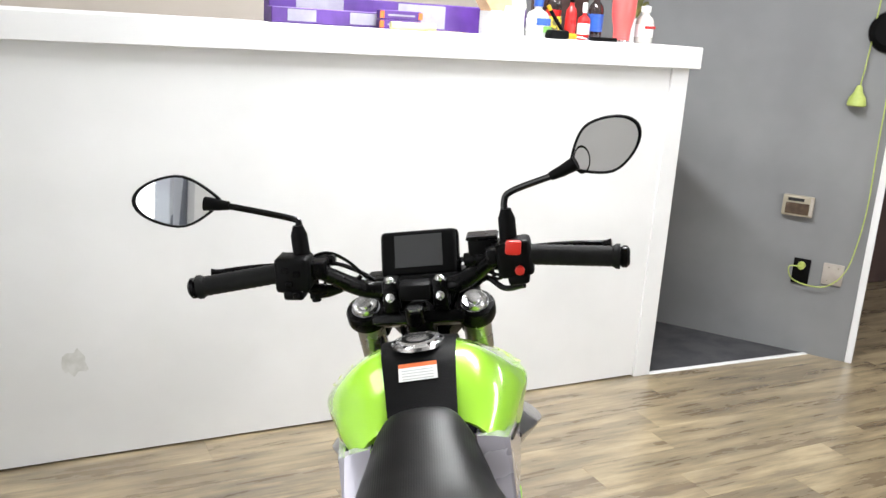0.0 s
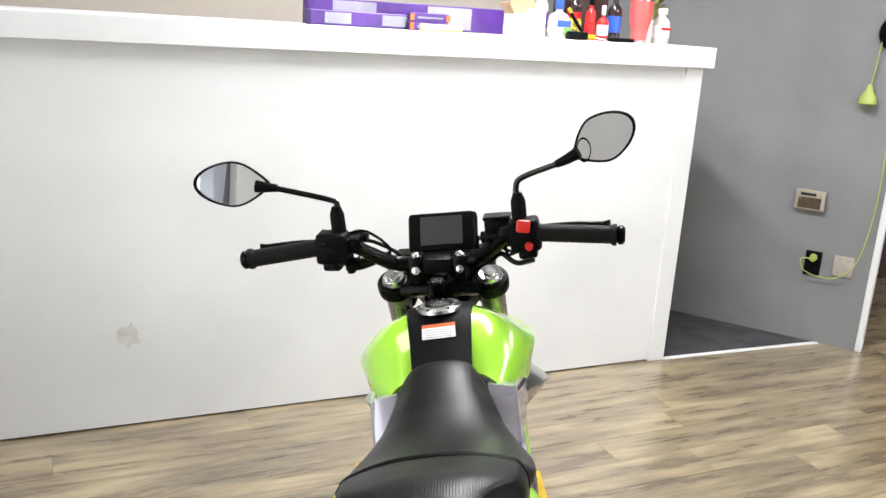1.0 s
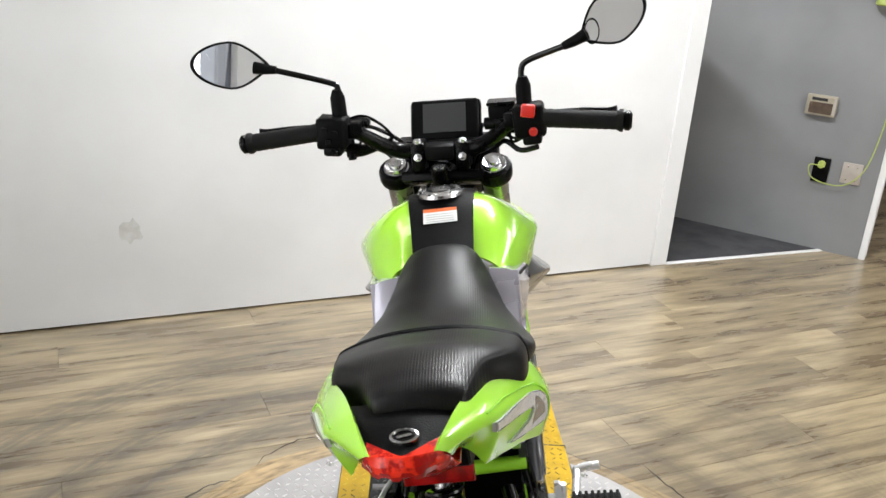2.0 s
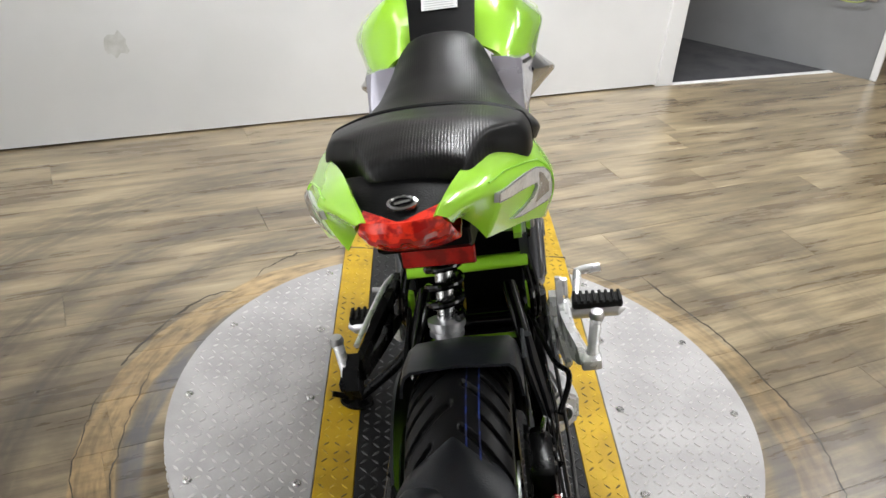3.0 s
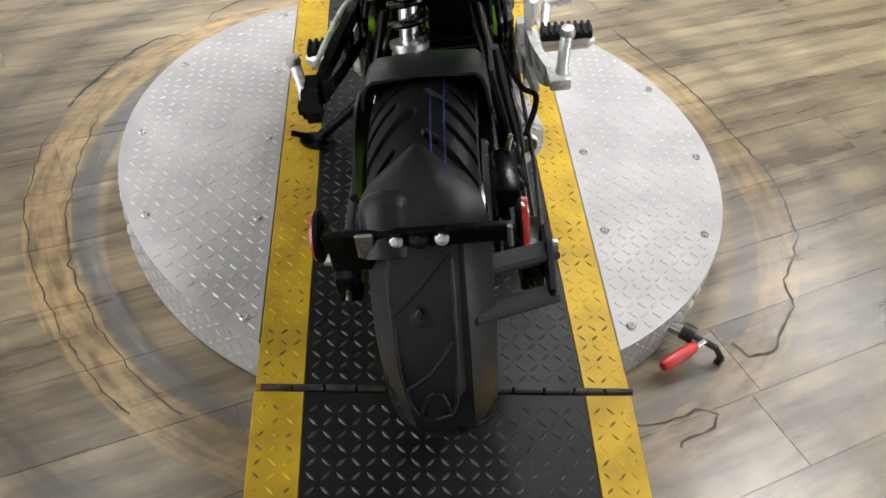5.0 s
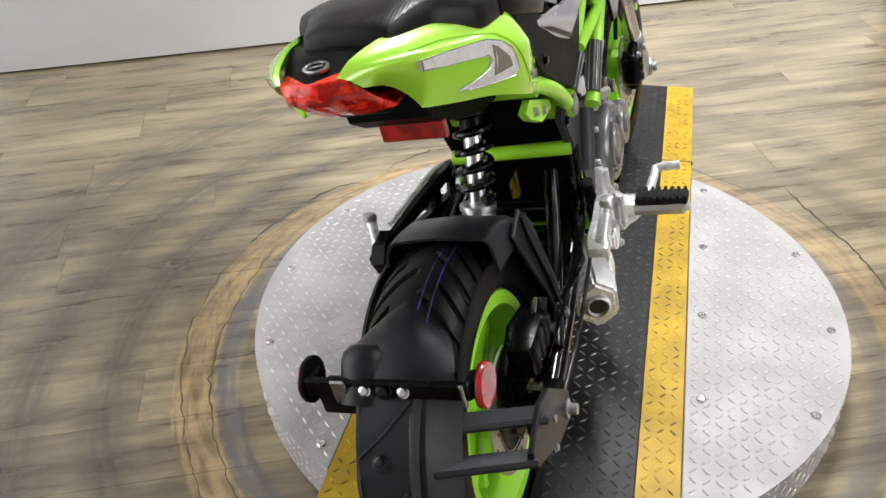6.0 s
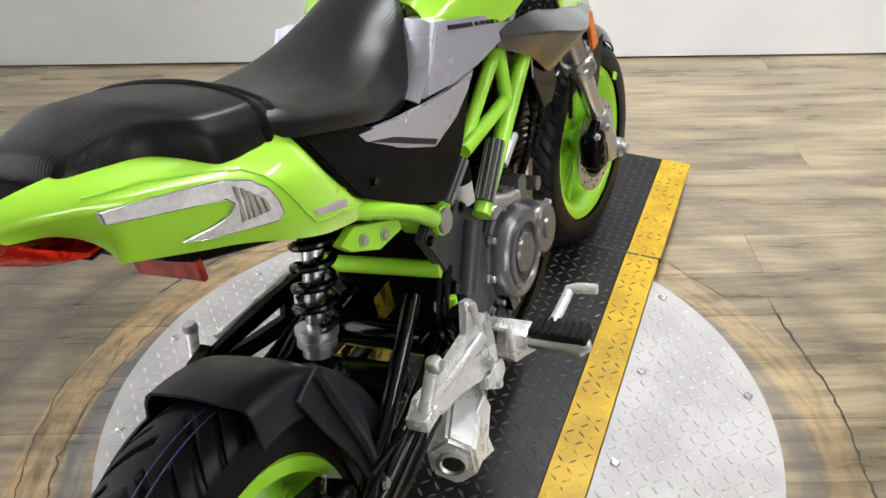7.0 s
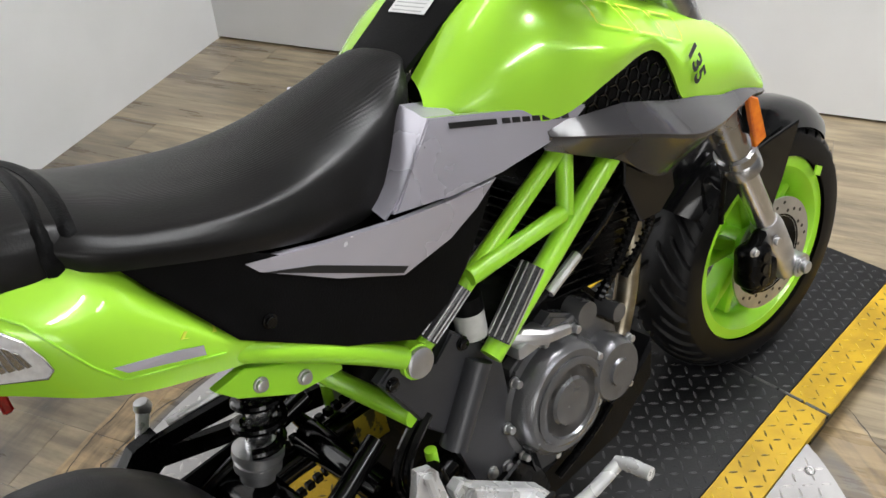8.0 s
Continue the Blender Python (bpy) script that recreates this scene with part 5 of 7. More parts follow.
def tail_row(y):
    v = spline(TAIL, y)
    a, b, c = (Vector((v[0], y, v[1])), Vector((v[2], y, v[3])), Vector((v[4], y, v[5])))
    out = []
    for k in range(13):
        t = k / 12
        w = 2 * t * (1 - t)
        mid = b * 2 - (a + c) / 2
        p = a * (1 - t) ** 2 + mid * w + c * t * t
        sharp = a.lerp(b, t * 2) if t < 0.5 else b.lerp(c, t * 2 - 1)
        out.append(p.lerp(sharp, 0.45))
    return out


def tail_x(y, z):
    """The tail's half width at (y, z)."""
    row = tail_row(y)
    for p, q in zip(row, row[1:]):
        if q.z <= z <= p.z:
            return p.x + (q.x - p.x) * (p.z - z) / max(p.z - q.z, 1e-6)
    return row[0].x if z > row[0].z else row[-1].x


def flank(x, y):
    """The right panel is sprung outwards a little round the signal light."""
    return 0.0 if x < 0.05 else 0.013 * min(1.0, (x - 0.05) / 0.05) * math.exp(-((y + 0.42) / 0.10) ** 2)


def tail_at(s, y, z, lift):
    x = s * (tail_x(y, z) + lift)
    return x + flank(x, y)


for s in (-1, 1):
    rows = [[Vector((s * p.x, p.y, p.z)) for p in (tail_row(y) if s > 0 else tail_row(y)[::-1])] for y in [-0.650 + 0.435 * i / 48 for i in range(49)]]
    rows = [[p + Vector((0, 1.0 * (0.806 - p.z) * max(0.0, min(1.0, (-0.56 - p.y) / 0.07)), 0)) for p in row] for row in rows]
    rows = [[p + Vector((flank(p.x, p.y), 0, 0)) for p in row] for row in rows]
    part("tail_side", grid_bm(rows, thick=0.005), GREEN, tail, "glossy lime-green tail panel", sharp=50)
    J = [(-0.583, 0.786), (-0.547, 0.779), (-0.510, 0.770), (-0.484, 0.763), (-0.463, 0.752), (-0.450, 0.737), (-0.443, 0.720), (-0.440, 0.706), (-0.445, 0.699), (-0.474, 0.705), (-0.502, 0.712), (-0.523, 0.721), (-0.500, 0.7225), (-0.484, 0.727), (-0.479, 0.736), (-0.486, 0.7455), (-0.522, 0.756), (-0.550, 0.764), (-0.581, 0.774)]
    J = [(y + 0.010, z - 0.003) for y, z in J]
    part("signal_light", plate_bm(J, lambda y, z, s=s: tail_at(s, y, z, 0.0045), 0.007, 0.0012), LENS, tail, "clear hook-shaped signal light", smooth=False)
    edge = J + J[:1]
    edge = [(p[0] + (q[0] - p[0]) * k / 3, p[1] + (q[1] - p[1]) * k / 3) for p, q in zip(edge, edge[1:]) for k in range(3)] + [edge[-1]]
    part("lens_rim", tube_bm([(tail_at(s, y, z, 0.0036), y, z) for y, z in edge], 0.0009, 6), CHROME, tail, "bright lens rim")
    for k in range(7):
        y = -0.470 + 0.0055 * k - (0.012 if k > 3 else 0)
        part("lens_facet", plate_bm(((y, 0.752 - 1.2 * max(y + 0.468, 0)), (y + 0.0035, 0.749 - 1.2 * max(y + 0.468, 0)), (y + 0.008, 0.712), (y + 0.0045, 0.711)), lambda y, z, s=s: tail_at(s, y, z, 0.0056), 0.002, 0.0006), CHROME, tail, smooth=False)
    line = [(-0.575, 0.797), (-0.53, 0.788), (-0.48, 0.771), (-0.45, 0.758), (-0.435, 0.744), (-0.405, 0.690), (-0.388, 0.666), (-0.30, 0.629)]
    line = [(p[0] + (q[0] - p[0]) * k / 6, p[1] + (q[1] - p[1]) * k / 6) for p, q in zip(line, line[1:]) for k in range(6)] + [line[-1]]
    part("crease", tube_bm([(tail_at(s, y, z, 0.0006), y, z) for y, z in line], 0.0011, 6), GREEN_METAL, tail)
    part("stripe", plate_bm(((-0.393, 0.682), (-0.384, 0.671), (-0.318, 0.641), (-0.318, 0.651), (-0.340, 0.662)), lambda y, z, s=s: tail_at(s, y, z, 0.0026), 0.001, 0), SILVER_PANEL, tail, "grey stripe", smooth=False)
    part("model_mark", plate_bm(((-0.335, 0.6685), (-0.300, 0.6505), (-0.298, 0.6545), (-0.330, 0.673)), lambda y, z, s=s: tail_at(s, y, z, 0.0012), 0.001, 0), PALE_GREEN_INK, tail, smooth=False)
# tail centre and lamp
rows = []
for i in range(9):
    y = -0.560 - 0.088 * i / 8
    z = 0.812 - 0.20 * max(-0.60 - y, 0)
    w = 0.066 - 0.024 * i / 8
    rows.append([Vector((x * w, y + 0.016 * x * x, z - 0.008 * x * x)) for x in [k / 6 - 1 for k in range(13)]])
part("tail_cover", grid_bm(rows, thick=0.006), BLACK_PLASTIC, tail, "matt black tail cover")
bm_m = Matrix.Translation((0.002, -0.625, 0.8090)) @ Matrix.Rotation(radians(13), 4, "X") @ Matrix.Diagonal((0.78, 0.54, 1, 1))
part("badge_ring", merge(None, lathe_bm([(0.0205, -0.001), (0.020, 0.002), (0.016, 0.003), (0.0145, 0.001)], 30, caps=False), bm_m), BADGE, tail, "dull chrome oval badge")
part("badge_disc", merge(None, lathe_bm([(0.016, -0.001), (0.015, 0.0008), (0, 0.001)], 30), bm_m), BLACK_GLOSS, tail)
part("badge_mark", merge(None, box_bm(-0.011, 0.011, -0.003, 0.003, 0.001, 0.0026, 0.0008, 1), bm_m @ Matrix.Rotation(radians(18), 4, "Z")), BADGE, tail)
rows = []
for i in range(33):
    x = -1 + 2 * i / 32
    ax = abs(x)
    X = 0.051 * x
    top = Vector((X * 0.78, -0.652 + 0.010 * ax ** 2, 0.807 - 0.006 * ax - 0.005 * (1 - ax) ** 2))
    mid = Vector((X * 0.92, -0.660 + 0.034 * ax ** 2, 0.784 - 0.006 * ax + (0.004 if i % 8 < 4 else 0)))
    bot = Vector((X, -0.600 + 0.034 * ax ** 2, 0.742 - 0.010 * ax))
    rows.append([top + Vector((0, 0.03, 0.0)), top, top.lerp(mid, 0.5) + Vector((0, -0.003, 0)), mid, mid.lerp(bot, 0.4) + Vector((0, -0.002, 0)), bot, bot + Vector((0, 0.05, 0.0))])
part("tail_lamp", grid_bm(rows, thick=0.003), RED_LAMP, tail, "red faceted tail lamp", sharp=20)
part("lamp_band", grid_bm([[r[3] + Vector((0, -0.0012, 0.002)), r[3] + Vector((0, -0.0012, -0.003))] for r in rows]), RED_LENS, tail)
undertail = part("undertray", plate_bm(((-0.500, 0.705), (-0.42, 0.68), (-0.30, 0.62), (-0.24, 0.60), (-0.24, 0.58), (-0.33, 0.60), (-0.46, 0.655), (-0.495, 0.680)), 0.056, 0.112, 0.003), BLACK_PLASTIC, tail, "black undertray", smooth=False)
part("lamp_tray", box_bm(-0.035, 0.035, -0.555, -0.50, 0.716, 0.730, 0.004, 1), BLACK_PLASTIC, tail)
part("reflector_arm", box_bm(-0.035, 0.035, -0.457, -0.41, 0.650, 0.672, 0.003, 1), BLACK_PLASTIC, tail)
part("rear_reflector", box_bm(-0.035, 0.057, -0.464, -0.455, 0.633, 0.660, 0.002, 1), RED_LENS, tail, "red rectangular reflector", smooth=False)
for x in (-0.001, 0.035):
    bolt_part(tail, (x, -0.456, 0.668), (0, -0.6, 1), 0.0045, 0.005)

tail.matrix_basis = Matrix.Translation((-0.015, -0.004, 0.004))

# frame
frame_part = new("trellis_frame")
frame_part.parent = bike
tagged(frame_part, "lime-green tubular trellis frame")
for s in (-1, 1):
    v = lambda x, y, z, s=s: Vector((s * x, y, z))
    piv, a_sl, a_top = v(0.106, -0.111, 0.497), v(0.119, -0.038, 0.553), v(0.114, 0.150, 0.645)
    b_low, b_sl, b_top, joint = v(0.125, -0.022, 0.452), v(0.128, 0.060, 0.530), v(0.122, 0.245, 0.615), v(0.127, 0.110, 0.560)
    tubes = [("upper_rail", piv, a_top + v(0.0, 0.06, 0.03) - v(0, 0, 0), 0.0108), ("lower_rail", b_low, b_top, 0.0135), ("brace", a_top, v(0.125, 0.125, 0.563), 0.0105), ("cross_brace", a_sl + v(0, 0.012, 0.004), v(0.127, 0.118, 0.568), 0.0105)]
    for name, p, q, r in tubes:
        part(name, tube_bm((p, q), r, 16), GREEN_METAL, frame_part)
    part("head_rail", tube_bm((a_top, v(0.09, 0.30, 0.70), v(0.03, 0.345, 0.76)), 0.015, 14, smooth_steps=4), GREEN_METAL, frame_part)
    part("head_rail_low", tube_bm((b_top, v(0.09, 0.33, 0.64), v(0.03, 0.37, 0.68)), 0.015, 14, smooth_steps=4), GREEN_METAL, frame_part)
    part("carbon_sleeve", tube_bm((piv.lerp(a_sl, 0.28), a_sl), 0.0113, 18), CARBON, frame_part, "carbon-look sleeve")
    part("carbon_sleeve", tube_bm((b_low.lerp(b_sl, 0.18), b_sl), 0.0140, 18), CARBON, frame_part, "carbon-look sleeve")
    for p, q, r in ((piv.lerp(a_sl, 0.30), a_sl, 0.0113), (b_low.lerp(b_sl, 0.20), b_sl, 0.0140)):
        d = (q - p).normalized()
        e1 = d.cross(Vector((0, 0, 1))).normalized()
        e2 = d.cross(e1)
        for k in range(10):
            off = (e1 * math.cos(k * 0.628) + e2 * math.sin(k * 0.628)) * r
            part("sleeve_thread", tube_bm((p + off, q + off), 0.0011, 6), ALLOY, frame_part)
    part("seat_rail", tube_bm((piv, v(0.113, -0.18, 0.552), v(0.11, -0.26, 0.604), v(0.09, -0.40, 0.68)), 0.0125, 16, smooth_steps=3), GREEN_METAL, frame_part)
    part("pivot_boss", tube_bm((v(0.06, -0.111, 0.497), v(0.115, -0.111, 0.497)), 0.0205, 20), GREEN_METAL, frame_part)
    part("pivot_cap", tube_bm((v(0.113, -0.111, 0.497), v(0.120, -0.111, 0.497), v(0.122, -0.111, 0.497)), (0.0175, 0.0175, 0.0135), 20), ALLOY, frame_part, "alloy pivot cap")
    part("gusset", plate_bm(((-0.190, 0.548), (-0.285, 0.594), (-0.318, 0.588), (-0.300, 0.569), (-0.245, 0.537), (-0.190, 0.532)), s * 0.10, 0.012, 0.001), GREEN_METAL, frame_part, smooth=False)
    for y, z in ((-0.232, 0.550), (-0.276, 0.570)):
        bolt_part(frame_part, v(0.10, y, z), (s, 0, 0), 0.006, 0.006)
    part("pivot_plate", plate_bm(((-0.135, 0.508), (-0.085, 0.470), (-0.055, 0.500), (-0.018, 0.462), (0.008, 0.440), (0.012, 0.30), (-0.012, 0.245), (-0.062, 0.262), (-0.085, 0.375), (-0.112, 0.40), (-0.160, 0.495)), s * 0.108, 0.014, 0.003, seg=2), CHARCOAL if s > 0 else BLACK_PLASTIC, frame_part, "charcoal swingarm pivot plate" if s > 0 else "black swingarm pivot plate", smooth=False)
    part("plate_rib", tube_bm((v(0.112, -0.030, 0.448), v(0.112, -0.09, 0.36)), 0.017, 14), CHARCOAL, frame_part)
    for y, z in ((-0.145, 0.486), (-0.045, 0.478), (-0.04, 0.28), (-0.015, 0.272)):
        bolt_part(frame_part, v(0.108, y, z), (s, 0, 0), 0.0065, 0.006, BLACK_GLOSS if z > 0.4 else ALLOY)
for s in (-1, 1):
    part("rear_upright", tube_bm(((s * 0.104, -0.116, 0.372), (s * 0.105, -0.118, 0.33), (s * 0.104, -0.126, 0.285)), 0.0075, 12, smooth_steps=4), GREEN_METAL, frame_part)
    for dx, dy in ((0.0, 0.0), (0.008, 0.010)):
        part("brake_hose", tube_bm([Vector((s * (x + dx), y + dy, z)) for x, y, z in ((0.098, -0.118, 0.420), (0.106, -0.158, 0.395), (0.108, -0.172, 0.365), (0.106, -0.160, 0.328), (0.100, -0.128, 0.300))], 0.0055, 10, smooth_steps=6), BLACK_GLOSS, frame_part)
part("cross_tube", tube_bm(((-0.098, -0.150, 0.435), (0.104, -0.126, 0.427)), 0.0125, 16), GREEN_METAL, frame_part)
part("lower_cross", tube_bm(((-0.10, -0.130, 0.280), (0.112, -0.130, 0.278)), 0.011, 14), GREEN_METAL, frame_part)
part("upper_cross", tube_bm(((-0.10, -0.245, 0.592), (0.10, -0.245, 0.592)), 0.013, 14), GREEN_METAL, frame_part)

# engine
engine = new("engine")
engine.parent = bike
tagged(engine, "grey and black single-cylinder engine")
part("crankcase", plate_bm(((-0.06, 0.40), (0.02, 0.445), (0.10, 0.46), (0.19, 0.42), (0.245, 0.35), (0.24, 0.25), (0.17, 0.195), (0.05, 0.19), (-0.03, 0.23), (-0.065, 0.30)), 0.088, 0.176, 0.012, seg=3), BLACK_SATIN, engine, "black crankcase", smooth=False)
for s in (-1, 1):
    ring = lambda c, r, x0, x1, x2: lathe_bm([(r, x0), (r, x1), (r * 0.93, x2 - 0.004), (r * 0.86, x2), (r * 0.42, x2), (r * 0.38, x2 + 0.004), (0.0, x2 + 0.004)] if s > 0 else [(0.0, -x2 - 0.004), (r * 0.38, -x2 - 0.004), (r * 0.42, -x2), (r * 0.86, -x2), (r * 0.93, -x2 + 0.004), (r, -x1), (r, -x0)], 40, "X", m=Matrix.Translation(c))
    part("clutch_cover", ring((0, 0.082, 0.322), 0.080, 0.07, 0.118, 0.136), ENGINE_GREY, engine, "round grey engine cover")
    part("clutch_rim", lathe_bm([(0.080, s * 0.10), (0.089, s * 0.10), (0.089, s * 0.108), (0.080, s * 0.110)], 40, "X", m=Matrix.Translation((0, 0.082, 0.322))), ENGINE_GREY, engine)
    part("oil_cover", ring((0, 0.170, 0.313), 0.046, 0.07, 0.130, 0.142), ENGINE_GREY, engine, "small round engine cover")
    part("cover_web", plate_bm(((0.02, 0.395), (0.10, 0.432), (0.17, 0.39), (0.215, 0.345), (0.212, 0.27), (0.16, 0.24), (0.08, 0.235), (0.0, 0.25)), s * 0.108, 0.03, 0.005, seg=2), ENGINE_GREY, engine, smooth=False)
    for k in range(9):
        a = 2 * math.pi * k / 9 + 0.3
        bolt_part(engine, (s * 0.108, 0.082 + 0.087 * math.cos(a), 0.322 + 0.087 * math.sin(a)), (s, 0, 0), 0.0055, 0.012, ALLOY, "cover_screw")
    for k in range(4):
        a = 2 * math.pi * k / 4 + 0.6
        bolt_part(engine, (s * 0.128, 0.170 + 0.047 * math.cos(a), 0.313 + 0.047 * math.sin(a)), (s, 0, 0), 0.005, 0.010, ALLOY, "cover_screw")
for s in (-1, 1):
    v = lambda x, y, z, s=s: Vector((s * x, y, z))
    part("cover_step", lathe_bm([(0.060, s * 0.134), (0.060, s * 0.1385), (0.056, s * 0.140), (0.050, s * 0.140), (0.048, s * 0.136)], 40, "X", m=Matrix.Translation((0, 0.082, 0.322))), ENGINE_GREY, engine)
    part("case_lug", plate_bm(((0.012, 0.285), (0.050, 0.290), (0.066, 0.268), (0.054, 0.236), (0.020, 0.240)), s * 0.126, 0.030, 0.006, seg=2), BLACK_GLOSS, engine, smooth=False)
    part("case_boss", tube_bm((v(0.085, 0.150, 0.405), v(0.118, 0.150, 0.405)), 0.018, 16), ENGINE_GREY, engine)
    part("case_boss", tube_bm((v(0.085, 0.205, 0.378), v(0.122, 0.205, 0.378)), 0.013, 14), ENGINE_GREY, engine)
    part("case_rib", box_bm(min(s * 0.09, s * 0.112), max(s * 0.09, s * 0.112), 0.06, 0.16, 0.402, 0.412, 0.003, 1), ENGINE_GREY, engine)
    part("mount_plate", plate_bm(((-0.045, 0.262), (0.0, 0.275), (0.035, 0.235), (0.045, 0.195), (0.0, 0.178), (-0.045, 0.205)), s * 0.118, 0.010, 0.003), BLACK_SATIN, engine, smooth=False)
    part("mount_ring", lathe_bm([(0.010, s * 0.116), (0.019, s * 0.116), (0.019, s * 0.121), (0.010, s * 0.121)], 20, "X", m=Matrix.Translation((0, 0.0, 0.215))), BLACK_GLOSS, engine)
    part("lower_pipe", tube_bm((v(0.125, 0.165, 0.255), v(0.122, 0.12, 0.228), v(0.115, 0.06, 0.20)), 0.006, 8, smooth_steps=4), BLACK_SATIN, engine)
cyl = Matrix.Translation((0, 0.190, 0.405)) @ Matrix.Rotation(radians(-12), 4, "X")
part("cylinder", merge(None, box_bm(-0.055, 0.055, -0.05, 0.055, 0, 0.18, 0.01, 2), cyl), BLACK_SATIN, engine)
for k in range(11):
    part("cooling_fin", merge(None, box_bm(-0.090, 0.090, -0.074, 0.080, 0.012 + 0.0125 * k, 0.0155 + 0.0125 * k, 0.0012, 1), cyl), BLACK_SATIN, engine, smooth=False)
part("cylinder_head", merge(None, box_bm(-0.075, 0.075, -0.07, 0.075, 0.152, 0.205, 0.012, 2), cyl), BLACK_SATIN, engine)
part("head_cover", merge(None, box_bm(-0.06, 0.06, -0.05, 0.055, 0.204, 0.235, 0.012, 2), cyl), BLACK_GLOSS, engine)
part("intake_boot", tube_bm(((0.0, 0.09, 0.60), (0.0, 0.03, 0.60), (0.0, -0.04, 0.595)), (0.025, 0.028, 0.034), 16), BLACK_PLASTIC, engine)
# black sheet added to make the gap behind the shock read dark
part("dark_filler", plate_bm(((-0.080, 0.560), (-0.068, 0.560), (-0.066, 0.30), (-0.080, 0.235), (-0.092, 0.235), (-0.080, 0.31)), 0.092, 0.184, 0.003), BLACK_PLASTIC, engine, "matt black sheet added to darken the gap behind the engine", smooth=False)
part("airbox", box_bm(-0.085, 0.085, -0.21, -0.02, 0.53, 0.665, 0.02, 2), BLACK_PLASTIC, engine)
part("header_pipe", tube_bm(((0.03, 0.235, 0.60), (0.045, 0.30, 0.57), (0.055, 0.325, 0.45), (0.05, 0.285, 0.28), (0.045, 0.18, 0.155), (0.06, 0.0, 0.125), (0.085, -0.08, 0.14)), 0.0165, 16, smooth_steps=6), HEADER, engine, "heat-tinted exhaust pipe")
part("yellow_tag", box_bm(0.060, 0.062, 0.285, 0.320, 0.40, 0.46), YELLOW_LABEL, engine, smooth=False)
for pts, r in (([(0.085, 0.255, 0.62), (0.10, 0.268, 0.53), (0.104, 0.274, 0.484), (0.104, 0.227, 0.431), (0.098, 0.193, 0.397)], 0.0062), ([(0.095, 0.285, 0.60), (0.102, 0.297, 0.515), (0.102, 0.309, 0.458), (0.095, 0.253, 0.399)], 0.0055)):
    hose = tube_bm(pts, r, 10, smooth_steps=14)
    part("hose", hose, BLACK_SATIN, engine)
    curve = []
    for i in range(26):
        t = i / 25 * (len(pts) - 1)
        j = min(int(t), len(pts) - 2)
        curve.append(Vector(pts[j]).lerp(Vector(pts[j + 1]), t - j))
    for p, q in zip(curve[::1], curve[1:]):
        part("hose_rib", tube_bm((p, p.lerp(q, 0.4)), r * 1.25, 8), BLACK_GLOSS, engine)
part("starter_cable", tube_bm(((0.10, 0.03, 0.445), (0.12, 0.10, 0.485), (0.115, 0.20, 0.515), (0.10, 0.30, 0.56)), 0.0055, 8, smooth_steps=6), BLACK_SATIN, engine)
part("cable_adjuster", tube_bm(((0.121, 0.085, 0.476), (0.122, 0.14, 0.500)), 0.0075, 10), ALLOY, engine)
part("cable_arm", tube_bm(((0.105, 0.03, 0.44), (0.128, 0.06, 0.43), (0.128, 0.10, 0.418)), (0.012, 0.010, 0.008), 10), ALLOY, engine)
part("clutch_arm", box_bm(0.095, 0.125, 0.02, 0.075, 0.415, 0.435, 0.006, 2), ALLOY, engine)
part("fluid_reservoir", tube_bm(((0.100, -0.022, 0.474), (0.100, -0.022, 0.508)), 0.0185, 18), CLOTH_FLUID, engine, "white brake fluid reservoir")
part("reservoir_cap", tube_bm(((0.100, -0.022, 0.508), (0.100, -0.022, 0.528)), 0.0195, 18), BLACK_PLASTIC, engine)
part("belly_guard", plate_bm(((-0.02, 0.20), (0.24, 0.22), (0.30, 0.27), (0.29, 0.21), (0.20, 0.155), (0.0, 0.15)), 0.10, 0.20, 0.006), BLACK_PLASTIC, engine, smooth=False)
part("horn", lathe_bm([(0, 0.315), (0.03, 0.315), (0.036, 0.325), (0.036, 0.335), (0, 0.338)], 24, "Y", m=Matrix.Translation((0.07, 0.02, 0.50))), BLACK_PLASTIC, engine)

# muffler
muffler = new("exhaust_silencer")
muffler.parent = bike
tagged(muffler, "stubby silver exhaust silencer with a round outlet")
axis0, axis1 = Vector((0.086, -0.105, 0.205)), Vector((0.137, -0.262, 0.198))
md = (axis1 - axis0)
mq = md.to_track_quat("Z", "Y").to_matrix().to_4x4()
prof = []
for k in range(6):
    a = math.pi * k / 3 + 0.5
    prof.append((0.043 * math.cos(a), 0.054 * math.sin(a)))
rows = [[Vector((x * f, y * f, h * md.length)) for x, y in prof] for h, f in ((0, 0.6), (0.12, 0.95), (0.7, 1.0), (0.93, 0.96), (1.0, 0.88))]
mb = grid_bm(rows, closed=True, cap=True)
bmesh.ops.bevel(mb, geom=mb.edges[:], offset=0.005, segments=2, affect="EDGES")
part("silencer_body", merge(None, mb, Matrix.Translation(axis0) @ mq), SILVER_CAST, muffler, "brushed silver silencer body", sharp=30)
part("outlet", merge(None, lathe_bm([(0.021, -0.004), (0.022, 0.004), (0.018, 0.006), (0.0145, 0.002), (0.0135, -0.02), (0, -0.02)], 28), Matrix.Translation(axis1 + md.normalized() * 0.0) @ mq), ALLOY, muffler)
part("outlet_bore", merge(None, lathe_bm([(0.0175, 0.0025), (0.0165, -0.018), (0, -0.018)], 24), Matrix.Translation(axis1) @ mq), BLACK_INK, muffler, "dark outlet bore")
part("heat_shield", plate_bm(((-0.232, 0.222), (-0.160, 0.236), (-0.150, 0.205), (-0.176, 0.168), (-0.166, 0.130), (-0.235, 0.158)), 0.150, 0.004, 0.001), SILVER_CAST, muffler, "silver heat shield", smooth=False)

